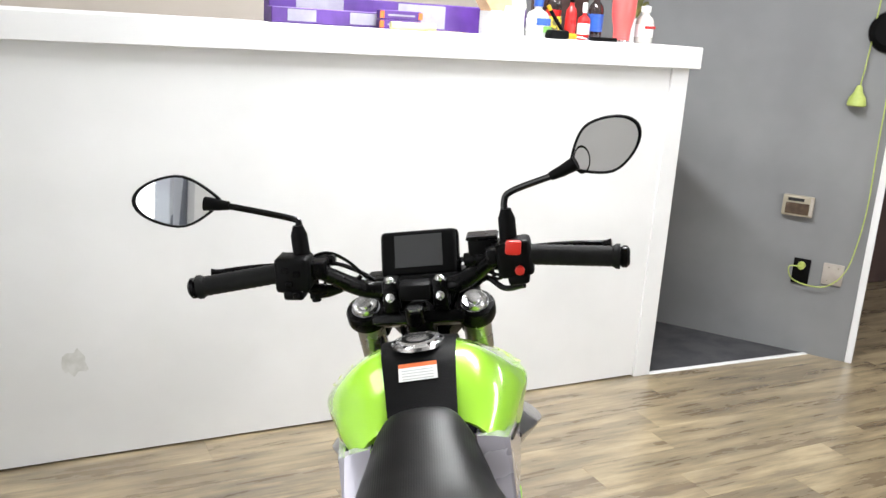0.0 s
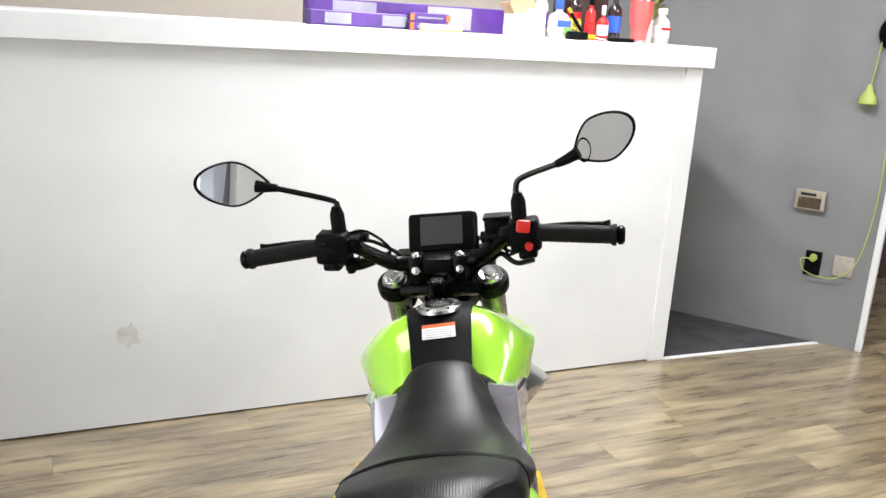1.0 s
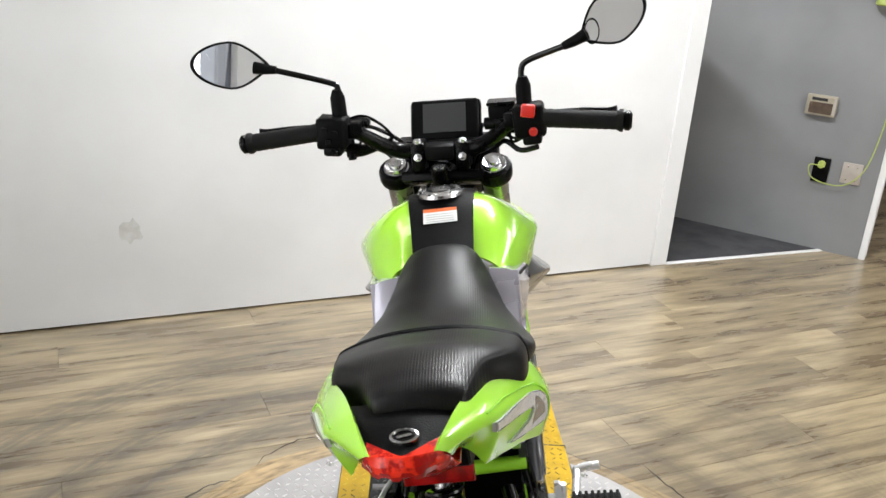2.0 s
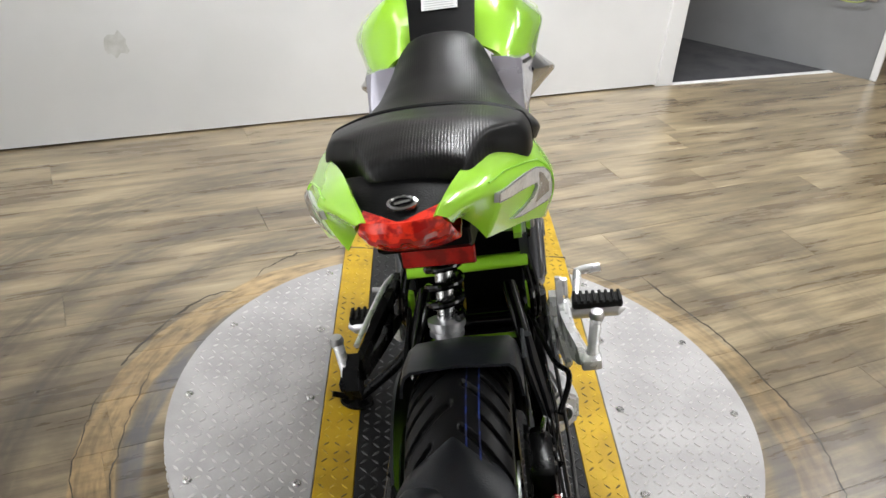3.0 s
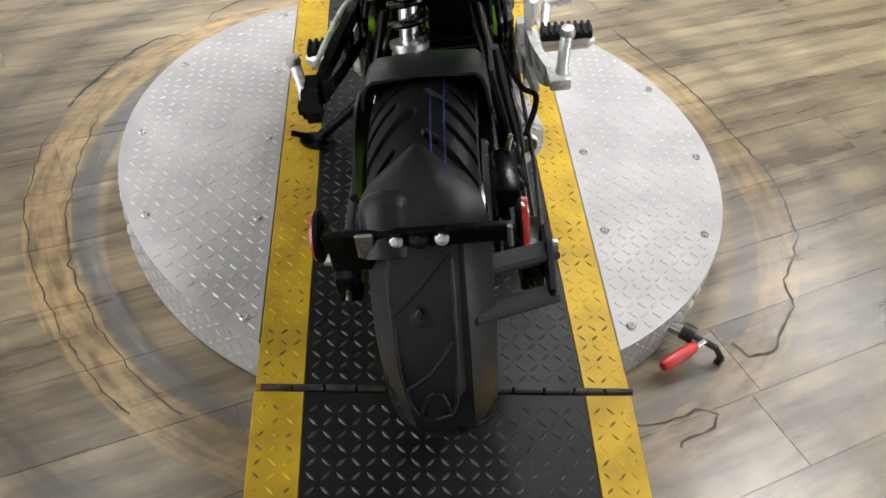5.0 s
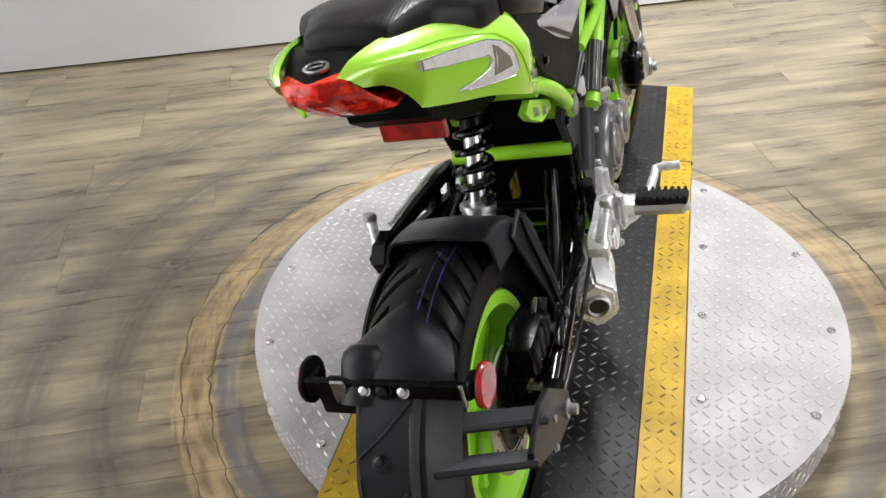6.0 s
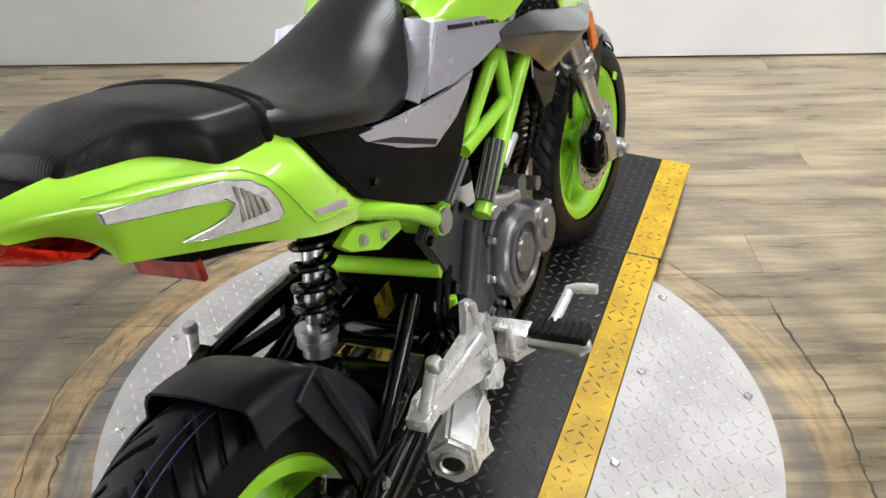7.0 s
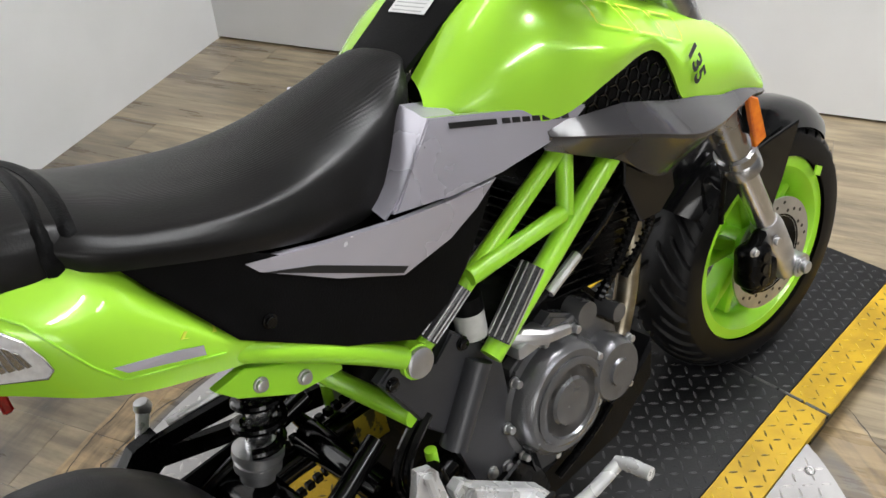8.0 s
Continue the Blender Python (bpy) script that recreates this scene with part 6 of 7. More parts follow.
# swingarm, chain and shock
arm = new("swingarm")
arm.parent = bike
tagged(arm, "black swingarm with chain and adjusters")
for s in (-1, 1):
    part("arm_leg", tube_bm((Vector((s * 0.075, -0.075, 0.315)), Vector((s * 0.098, -0.20, 0.298)), Vector((s * 0.112, -0.40, 0.270)), Vector((s * 0.122, -0.600, 0.250))), (0.024, 0.021, 0.019, 0.018), 14, smooth_steps=4), BLACK_GLOSS, arm)
    part("arm_brace", tube_bm((Vector((s * 0.07, -0.16, 0.40)), Vector((s * 0.095, -0.30, 0.345)), Vector((s * 0.117, -0.46, 0.280))), 0.0125, 12, smooth_steps=4), BLACK_GLOSS, arm)
    part("axle_block", box_bm(min(s * 0.105, s * 0.14), max(s * 0.105, s * 0.14), -0.615, -0.515, 0.228, 0.276, 0.006, 2), BLACK_SATIN, arm)
    part("axle_nut", tube_bm(((s * 0.13, REAR.y, REAR.z), (s * 0.150, REAR.y, REAR.z)), 0.0145, 6), ALLOY, arm, "zinc-plated axle nut", sharp=20)
    part("axle_end", tube_bm(((s * 0.148, REAR.y, REAR.z), (s * 0.162, REAR.y, REAR.z)), 0.008, 12), ALLOY, arm)
    part("chain_adjuster", tube_bm(((s * 0.122, -0.610, 0.25), (s * 0.122, -0.632, 0.249)), 0.005, 8), BADGE, arm)
part("arm_cross", tube_bm(((-0.08, -0.17, 0.335), (0.08, -0.17, 0.335)), 0.022, 16), BLACK_GLOSS, arm)
part("arm_cross", box_bm(-0.09, 0.09, -0.30, -0.24, 0.31, 0.355, 0.012, 2), BLACK_GLOSS, arm)
for z0, z1 in ((0.355, 0.305), (0.285, 0.205)):
    for k in range(40):
        t = (k + 0.5) / 40
        p = Vector((-0.088, 0.0 + (REAR.y - 0.0) * t, z0 + (z1 - z0) * t))
        part("chain_link", box_bm(p.x - 0.006, p.x + 0.006, p.y - 0.006, p.y + 0.006, p.z - 0.0055, p.z + 0.0055, 0.002, 1), BLACK_SATIN, arm, smooth=False)
part("sprocket", lathe_bm([(0.04, -0.091), (0.082, -0.091), (0.086, -0.088), (0.082, -0.085), (0.04, -0.085)], 44, "X", close=True, m=Matrix.Translation(REAR)), BLACK_SATIN, arm)
part("chain_guard", plate_bm(((-0.18, 0.385), (-0.42, 0.365), (-0.56, 0.33), (-0.56, 0.31), (-0.40, 0.33), (-0.18, 0.355)), -0.102, 0.006, 0.002), BLACK_PLASTIC, arm, smooth=False)
part("caliper_bracket", plate_bm(((-0.600, 0.245), (-0.595, 0.300), (-0.575, 0.345), (-0.520, 0.372), (-0.450, 0.352), (-0.405, 0.300), (-0.395, 0.240), (-0.440, 0.205), (-0.520, 0.200), (-0.575, 0.215)), 0.084, 0.008, 0.003), BLACK_SATIN, arm, smooth=False)
part("rear_caliper", merge(box_bm(0.078, 0.118, -0.560, -0.470, 0.305, 0.362, 0.013, 2), box_bm(0.080, 0.112, -0.480, -0.425, 0.262, 0.330, 0.012, 2)), BLACK_SATIN, arm, "black brake caliper")
for y in (-0.542, -0.515, -0.488):
    part("caliper_rib", box_bm(0.114, 0.120, y - 0.008, y + 0.008, 0.312, 0.356, 0.003, 1), BLACK_PLASTIC, arm)
for y, z in ((-0.450, 0.310), (-0.445, 0.278), (-0.555, 0.292)):
    part("caliper_bolt", tube_bm(((0.100, y, z), (0.119, y, z)), 0.0075, 6), BADGE, arm, sharp=20)
part("bleed_nipple", tube_bm(((0.100, -0.478, 0.352), (0.108, -0.470, 0.382)), (0.0045, 0.003), 8), BADGE, arm)
part("wheel_spacer", tube_bm(((0.088, REAR.y, REAR.z), (0.108, REAR.y, REAR.z)), 0.022, 20), BLACK_GLOSS, arm)
part("speed_sensor", box_bm(0.090, 0.106, -0.515, -0.490, 0.222, 0.262, 0.004, 1), BLACK_PLASTIC, arm)
part("sensor_wire", tube_bm(((0.10, -0.50, 0.255), (0.118, -0.46, 0.30), (0.126, -0.40, 0.318), (0.118, -0.30, 0.335)), 0.0028, 6, smooth_steps=5), BLACK_GLOSS, arm)
part("brake_hose", tube_bm(((0.13, -0.42, 0.34), (0.15, -0.36, 0.36), (0.13, -0.28, 0.33), (0.10, -0.16, 0.34)), 0.0045, 8, smooth_steps=6), BLACK_SATIN, arm)
part("brake_rod", tube_bm(((0.128, -0.11, 0.30), (0.142, -0.40, 0.272), (0.142, -0.66, 0.262)), 0.0032, 8), PIN, arm)
for y0, y1, z0, z1 in ((-0.140, -0.095, 0.325, 0.372), (-0.19, -0.13, 0.262, 0.305)):
    part("yellow_label", box_bm(-0.012, -0.010, y0, y1, z0, z1, 0.0005, 1), YELLOW_LABEL, arm, "worn yellow warning label", smooth=False)

shock = new("shock_absorber")
shock.parent = bike
tagged(shock, "rear shock absorber with black spring and silver body")
s_top, s_bot = Vector((-0.022, -0.205, 0.560)), Vector((-0.033, -0.262, 0.375))
sd = s_bot - s_top
sq = Matrix.Translation(s_top) @ sd.to_track_quat("Z", "Y").to_matrix().to_4x4()
L = sd.length
part("damper_body", merge(None, lathe_bm([(0.0, 0), (0.0151, 0.0), (0.0151, L * 0.83), (0.0, L * 0.83)], 20), sq), CHROME, shock)
part("lower_body", merge(None, lathe_bm([(0.0218, L * 0.83), (0.0300, L * 0.84), (0.0300, L * 0.885), (0.0255, L * 0.89), (0.0255, L * 0.92), (0.0275, L * 0.925), (0.0275, L * 0.97), (0.0202, L * 0.98), (0.0202, L * 1.05), (0.0, L * 1.05)], 24), sq), ALLOY, shock, "silver collar and adjuster")
part("upper_mount", merge(None, lathe_bm([(0, -0.02), (0.022, -0.02), (0.034, 0.0), (0.034, 0.012), (0.020, 0.016), (0.0195, 0.045), (0.0, 0.045)], 22), sq), BLACK_SATIN, shock)
coil = [Vector((0.0262 * math.cos(k * 0.32), 0.0262 * math.sin(k * 0.32), 0.008 + (L * 0.83 - 0.012) * k / 100)) for k in range(101)]
cb_ = tube_bm(coil, 0.0064, 10)
part("spring", merge(None, cb_, sq), BLACK_GLOSS, shock, "black coil spring")

# hugger, mudguard and plate bracket
hugger = new("rear_hugger")
hugger.parent = bike
tagged(hugger, "black plastic hugger over the rear tyre")
PROFILE = [(-1.0, 0.040), (-0.97, 0.022), (-0.90, 0.010), (-0.78, 0.003), (-0.4, 0.0), (0.0, -0.002), (0.4, 0.0), (0.80, 0.001), (0.90, 0.008), (0.96, 0.022), (1.0, 0.050)]
rows = []
for i in range(19):
    a = radians(-2 + 82 * i / 18)
    r = spline([(0, 0.264), (0.55, 0.267), (0.76, 0.271), (0.86, 0.268), (1.0, 0.262)], i / 18)[0]
    rows.append([Vector((0.081 * x + 0.004, REAR.y + (r - d) * math.cos(a), REAR.z + (r - d) * math.sin(a))) for x, d in PROFILE])
part("hugger_shell", grid_bm(rows, thick=0.004), GREY_PLASTIC, hugger, sharp=40)
rows = []
for i in range(16):
    a = radians(20 + 92 * i / 15)
    r1 = 0.242 - 0.050 * (i / 15) ** 1.3
    rows.append([Vector((-0.094 + 0.008 * (i / 15), REAR.y + r * math.cos(a), REAR.z + r * math.sin(a))) for r in (r1, r1 - 0.02, 0.155)])
part("hugger_skirt", grid_bm(rows, thick=0.004), GREY_PLASTIC, hugger, "long side skirt")
WING = [(-0.452, 0.472), (-0.405, 0.487), (-0.372, 0.448), (-0.366, 0.38), (-0.386, 0.268), (-0.402, 0.272), (-0.414, 0.35), (-0.436, 0.42)]
part("hugger_wing", plate_bm(WING, lambda y, z: 0.090 + 0.16 * max(0.46 - z, 0), 0.005, 0.002), GREY_PLASTIC, hugger, "narrow angular hugger side", smooth=False)
ridge = [Vector((0.094 + 0.16 * max(0.46 - z, 0), y, z)) for y, z in ((-0.412, 0.482), (-0.404, 0.44), (-0.392, 0.36), (-0.392, 0.275))]
part("wing_ridge", tube_bm(ridge, (0.006, 0.009, 0.007, 0.004), 6), GREY_PLASTIC, hugger, sharp=20)
for s in (-1, 1):
    bolt_part(hugger, (s * 0.122, -0.392, 0.292), (s, 0, 0), 0.006, 0.005)
mud = new("rear_mudguard")
mud.parent = bike
tagged(mud, "charcoal plastic rear mudguard on a swingarm bracket")
mud.location = (-0.003, 0.015, -0.009)
rows = []
for i in range(21):
    t = i / 20
    a = radians(130 + 60 * t)
    r = R_REAR + 0.018 + 0.008 * math.sin(t * math.pi)
    wid = 0.071 - 0.008 * max(t - 0.45, 0) / 0.55
    row = []
    for k in range(15):
        u = k / 7 - 1
        flat = max(0.0, abs(u) - 0.62) / 0.38
        row.append(Vector((u * wid + 0.006, REAR.y + (r - 0.040 * flat) * math.cos(a), REAR.z + (r - 0.040 * flat) * math.sin(a))))
    rows.append(row)
part("guard_shell", grid_bm(rows, thick=0.004), GREY_PLASTIC, mud, sharp=22)


def guard_point(x, a, lift=0.0):
    t = (a - 130) / 60
    r = R_REAR + 0.018 + 0.008 * math.sin(t * math.pi) + lift
    return Vector((x - 0.001, REAR.y + r * math.cos(radians(a)), REAR.z + r * math.sin(radians(a))))


rows = []
for i in range(13):
    a = 133 + 46 * i / 12
    wid = 0.042 - 0.006 * (i / 12) - 0.020 * max(i - 10, 0) / 2
    rows.append([guard_point(u * wid, a, lift) for u, lift in ((-1, 0.0005), (-0.84, 0.011), (-0.3, 0.012), (0.3, 0.012), (0.84, 0.011), (1, 0.0005))])
part("guard_panel", grid_bm(rows, thick=0.003), GREY_PLASTIC, mud, "raised centre panel", sharp=20)
for pts in ([(-0.041, 136), (-0.040, 155), (-0.036, 168), (-0.020, 178), (0.020, 178), (0.034, 168), (0.039, 150), (0.040, 138)], [(-0.038, 149), (0.0, 143), (0.038, 135)], [(-0.034, 168), (0.0, 164), (0.034, 156)], [(-0.020, 178), (-0.008, 171), (0.012, 170), (0.022, 177)]):
    part("guard_ridge", tube_bm([guard_point(x * 0.86, a, 0.0125) for x, a in pts], 0.0024, 6, smooth_steps=2), GREY_PLASTIC, mud)
part("guard_boss", lathe_bm([(0.012, 0), (0.010, 0.006), (0.005, 0.008), (0, 0.008)], 16, m=Matrix.Translation(guard_point(-0.004, 150, 0.011)) @ Vector((0, -0.86, 0.5)).to_track_quat("Z", "Y").to_matrix().to_4x4()), GREY_PLASTIC, mud)
part("guard_flange", box_bm(-0.105, -0.045, -0.735, -0.70, 0.405, 0.440, 0.004, 2), BLACK_PLASTIC, mud)
# dome over the tyre in front of the bracket
rows = []
for i in range(15):
    t = i / 14
    a = radians(107 + 25 * t)
    r = R_REAR + 0.012 + 0.026 * math.sin(t * math.pi * 0.5)
    wid = 0.012 + 0.062 * math.sin(min(t * 1.15, 1) * math.pi / 2) ** 0.7
    row = []
    for k in range(19):
        u = k / 9 - 1
        rr = r - 0.030 * abs(u) ** 2.4
        row.append(Vector((u * wid, REAR.y + rr * math.cos(a), REAR.z + rr * math.sin(a))))
    rows.append(row)
part("guard_dome", grid_bm(rows, thick=0.004), GREY_PLASTIC, mud, "smooth domed tip", sharp=50)
bump_ = lathe_bm([(0.030, -0.05), (0.030, 0.0), (0.027, 0.012), (0.018, 0.020), (0, 0.023)], 28)
part("lamp_dome", merge(None, bump_, Matrix.Translation((-0.036, -0.712, 0.474)) @ Matrix.Rotation(radians(-38), 4, "X") @ Matrix.Diagonal((1, 0.9, 1, 1))), GREY_PLASTIC, mud, "rounded lamp housing")
part("plate_bracket", box_bm(-0.105, 0.105, -0.750, -0.740, 0.451, 0.475, 0.002, 1), BLACK_SATIN, mud, "black steel plate bracket", smooth=False)
for x, hw in ((-0.058, 0.010), (0.098, 0.003)):
    part("bracket_tab", box_bm(x - hw, x + hw, -0.754, -0.749, 0.444, 0.478, 0.002, 1), BADGE, mud)
for x in (-0.025, 0.025):
    bolt_part(mud, (x, -0.750, 0.4635), (0, -1, 0.5), 0.006, 0.006, CHROME)
bolt_part(mud, (0.0, -0.750, 0.463), (0, -1, 0.3), 0.008, 0.007, BLACK_GLOSS)
bolt_part(mud, (-0.004, -0.80, 0.40), (0, -1, 0.7), 0.006, 0.006, BLACK_GLOSS)
for s in (-1, 1):
    x = s * 0.116
    part("side_reflector", merge(None, lathe_bm([(0.0, 0.004), (0.026, 0.003), (0.028, 0), (0.028, -0.004), (0, -0.004)] if s > 0 else [(0.0, -0.004), (0.026, -0.003), (0.028, 0), (0.028, 0.004), (0, 0.004)], 28, "X"), Matrix.Translation((x, -0.722, 0.452))), RED_LENS, mud, "round red side reflector")
    part("reflector_cup", merge(None, lathe_bm([(0.0270, 0.000), (0.0270, -0.006), (0.018, -0.011), (0, -0.011)] if s > 0 else [(0, 0.011), (0.018, 0.011), (0.0295, 0.006), (0.0295, 0.001)], 28, "X"), Matrix.Translation((x, -0.722, 0.452))), BLACK_PLASTIC, mud)
    part("reflector_stem", box_bm(min(s * 0.098, s * 0.106), max(s * 0.098, s * 0.106), -0.745, -0.715, 0.448, 0.470, 0.002, 1), BLACK_SATIN, mud)
# two-armed stay to the swingarm, on the right
for (p0, p1, w) in (((0.045, -0.742, 0.400), (0.150, -0.655, 0.338), 0.017), ((0.045, -0.785, 0.372), (0.148, -0.712, 0.322), 0.015)):
    p0, p1 = Vector(p0), Vector(p1)
    d = p1 - p0
    b = box_bm(-0.006, 0.006, -w, w, 0, d.length, 0.004, 1)
    part("guard_stay", merge(None, b, Matrix.Translation(p0) @ d.to_track_quat("Z", "X").to_matrix().to_4x4()), GREY_PLASTIC, mud, "charcoal mudguard stay")
part("stay_plate", plate_bm(((-0.545, 0.275), (-0.62, 0.350), (-0.66, 0.362), (-0.722, 0.340), (-0.715, 0.305), (-0.62, 0.25), (-0.55, 0.235)), 0.150, 0.007, 0.002), GREY_PLASTIC, mud, smooth=False)
bolt_part(mud, (0.148, -0.625, 0.30), (1, 0, 0), 0.005, 0.005)
bolt_part(mud, (0.148, -0.640, 0.262), (1, 0, 0), 0.005, 0.005)

# front fender and caliper
fender = new("front_fender")
fender.parent = bike
tagged(fender, "glossy black front mudguard")
rows = []
for i in range(25):
    a = radians(42 + 100 * i / 24)
    r = R_FRONT + 0.024
    w = 0.066 - 0.016 * abs(i / 12 - 1) ** 3
    rows.append([Vector((u * w, FRONT.y + (r - 0.04 * abs(u) ** 3) * math.cos(a), FRONT.z + (r - 0.04 * abs(u) ** 3) * math.sin(a))) for u in [k / 8 - 1 for k in range(17)]])
part("fender_shell", grid_bm(rows, thick=0.004), BLACK_GLOSS, fender)
for s in (-1, 1):
    part("fender_stay", plate_bm(((0.60, 0.44), (0.72, 0.45), (0.68, 0.36), (0.645, 0.29), (0.62, 0.30), (0.61, 0.38)), s * 0.078, 0.005, 0.002), BLACK_GLOSS, fender, smooth=False)
    part("green_mark", plate_bm(((0.795, 0.335), (0.812, 0.325), (0.806, 0.31), (0.79, 0.318)), s * 0.0675, 0.003, 0), GREEN, fender, smooth=False)
lump = merge(box_bm(0.082, 0.128, 0.545, 0.600, 0.222, 0.300, 0.016, 3), box_bm(0.086, 0.120, 0.560, 0.625, 0.205, 0.262, 0.012, 3))
part("front_caliper", merge(lump, tube_bm(((0.105, 0.560, 0.285), (0.105, 0.605, 0.325)), 0.011, 12)), BLACK_SATIN, fender, "black brake caliper")
for z in (0.238, 0.262, 0.284):
    part("caliper_piston", tube_bm(((0.122, 0.572, z), (0.131, 0.572, z)), 0.008, 12), BLACK_GLOSS, fender)
bolt_part(fender, (0.125, 0.60, 0.30), (1, 0, 0), 0.007, 0.008)
bolt_part(fender, (0.125, 0.545, 0.305), (1, 0, 0), 0.006, 0.008)

fender.matrix_basis = STEER @ fender.matrix_basis

# footrests, pedals and stand
for s in (-1, 1):
    v = lambda x, y, z, s=s: Vector((s * x, y, z))
    ctl = new("footrest_right" if s > 0 else "footrest_left")
    ctl.name = "rider_footrest"
    ctl.parent = bike
    tagged(ctl, "alloy rider footrest with ribbed rubber" if s > 0 else "rider footrest with gear lever")
    if s > 0:
        # a cast block: two webs with an open window between them, a bolt ear above, a lug below
        part("mount_web", plate_bm(((-0.128, 0.344), (-0.116, 0.350), (-0.102, 0.338), (-0.106, 0.305), (-0.100, 0.262), (-0.118, 0.240), (-0.132, 0.256), (-0.124, 0.285)), 0.152, 0.016, 0.003, seg=2), SILVER_CAST, ctl, "cast alloy footrest mount", smooth=False)
        part("mount_top", plate_bm(((-0.112, 0.342), (-0.001, 0.250), (0.012, 0.228), (0.002, 0.214), (-0.016, 0.226), (-0.108, 0.318)), 0.158, 0.022, 0.003, seg=2), SILVER_CAST, ctl, smooth=False)
        part("mount_block", plate_bm(((-0.062, 0.285), (-0.004, 0.238), (0.010, 0.212), (0.000, 0.184), (-0.052, 0.208), (-0.080, 0.240), (-0.078, 0.262)), 0.160, 0.020, 0.005, seg=2), SILVER_CAST, ctl, smooth=False)
        part("mount_lug", plate_bm(((-0.118, 0.262), (-0.090, 0.246), (-0.092, 0.226), (-0.120, 0.212), (-0.158, 0.244), (-0.152, 0.262), (-0.132, 0.250)), 0.155, 0.012, 0.003, seg=2), SILVER_CAST, ctl, smooth=False)
        part("mount_rib", tube_bm((v(0.163, -0.080, 0.300), v(0.163, -0.072, 0.232)), 0.0048, 8), SILVER_CAST, ctl)
        for y, z in ((-0.118, 0.340), (-0.028, 0.226), (-0.138, 0.240)):
            bolt_part(ctl, v(0.163, y, z), (s, 0, 0), 0.0058, 0.006)
    else:
        part("peg_bracket", plate_bm(((-0.10, 0.335), (-0.03, 0.325), (0.0, 0.285), (-0.01, 0.245), (-0.06, 0.225), (-0.10, 0.26)), s * 0.150, 0.012, 0.003, seg=2), SILVER_CAST, ctl, smooth=False)
    inset, peg_z = (0.0, -0.010) if s > 0 else (0.034, 0.0)
    part("peg_hinge", box_bm(min(s * 0.145, s * 0.178), max(s * 0.145, s * 0.178), -0.055, -0.015, 0.245 + peg_z, 0.274 + peg_z, 0.005, 2), SILVER_CAST, ctl)
    part("peg", tube_bm((v(0.150, -0.038, 0.256 + peg_z), v(0.20 - inset, -0.039, 0.257 + peg_z), v(0.262 - inset, -0.045, 0.260 + peg_z), v(0.274 - inset, -0.042, 0.262 + peg_z)), (0.013, 0.015, 0.0145, 0.008), 12), ALLOY, ctl)
    part("peg_rubber", merge(None, box_bm(-0.046, 0.046, -0.018, 0.018, -0.005, 0.010, 0.005, 2), Matrix.Translation(v(0.226 - inset, -0.036, 0.272 + peg_z)) @ Matrix.Rotation(radians(-2 * s), 4, "Z")), GRIP_RUBBER, ctl, "ribbed rubber pad")
    for k in range(8):
        x = 0.186 - inset + 0.0115 * k
        part("peg_rib", merge(None, box_bm(-0.003, 0.003, -0.019, 0.019, 0, 0.006, 0.0015, 1), Matrix.Translation(v(x, -0.034 - 0.0007 * k, 0.281 + peg_z))), GRIP_RUBBER, ctl, smooth=False)
    if s > 0:
        part("brake_pedal", tube_bm((v(0.155, -0.06, 0.230), v(0.175, -0.02, 0.222), v(0.192, 0.03, 0.234), v(0.201, 0.085, 0.253)), (0.010, 0.0085, 0.0085, 0.0085), 12, smooth_steps=4), SILVER_CAST, ctl, "alloy brake pedal")
        part("pedal_tip", tube_bm((v(0.196, 0.084, 0.254), v(0.215, 0.087, 0.256), v(0.246, 0.089, 0.257)), (0.007, 0.0095, 0.0085), 12), SILVER_CAST, ctl)
    else:
        part("gear_lever", tube_bm((v(0.150, -0.04, 0.24), v(0.165, 0.06, 0.225), v(0.175, 0.10, 0.235), v(0.215, 0.105, 0.24)), 0.0065, 10, smooth_steps=4), ALLOY, ctl, "alloy gear lever")
    rear = new("passenger_bracket")
    rear.parent = bike
    tagged(rear, "cast alloy passenger footrest bracket" if s > 0 else "black passenger footrest bracket with alloy edge")
    skin = SILVER_CAST if s > 0 else BLACK_SATIN
    bx = 0.142 if s > 0 else 0.140
    if s > 0:
        ax = lambda y, z: 0.158 + 0.12 * max(-0.20 - y, 0)
        part("bracket_arm", plate_bm(((-0.171, 0.410), (-0.152, 0.402), (-0.145, 0.390), (-0.147, 0.366), (-0.134, 0.326), (-0.137, 0.315), (-0.190, 0.323), (-0.246, 0.336), (-0.296, 0.340), (-0.350, 0.370), (-0.380, 0.394), (-0.352, 0.404), (-0.272, 0.381), (-0.222, 0.372), (-0.186, 0.369), (-0.178, 0.390)), ax, 0.011, 0.003, seg=2), skin, rear, "cast alloy footrest arm", smooth=False)
        part("bracket_web", plate_bm(((-0.178, 0.318), (-0.150, 0.300), (-0.124, 0.302), (-0.126, 0.262), (-0.164, 0.262), (-0.221, 0.298), (-0.250, 0.306), (-0.288, 0.316), (-0.300, 0.336), (-0.240, 0.334)), lambda y, z: 0.151 + 0.10 * max(-0.20 - y, 0), 0.010, 0.003, seg=2), skin, rear, smooth=False)
        for p, q in (((-0.163, 0.402), (-0.160, 0.370)), ((-0.156, 0.344), (-0.238, 0.356)), ((-0.238, 0.356), (-0.350, 0.388))):
            part("arm_rib", tube_bm((v(ax(*p) + 0.004, *p), v(ax(*q) + 0.004, *q)), 0.0052, 8), skin, rear)
    else:
        gx = lambda y, z, s=s: s * (0.128 + 0.24 * max(-0.14 - y, 0))
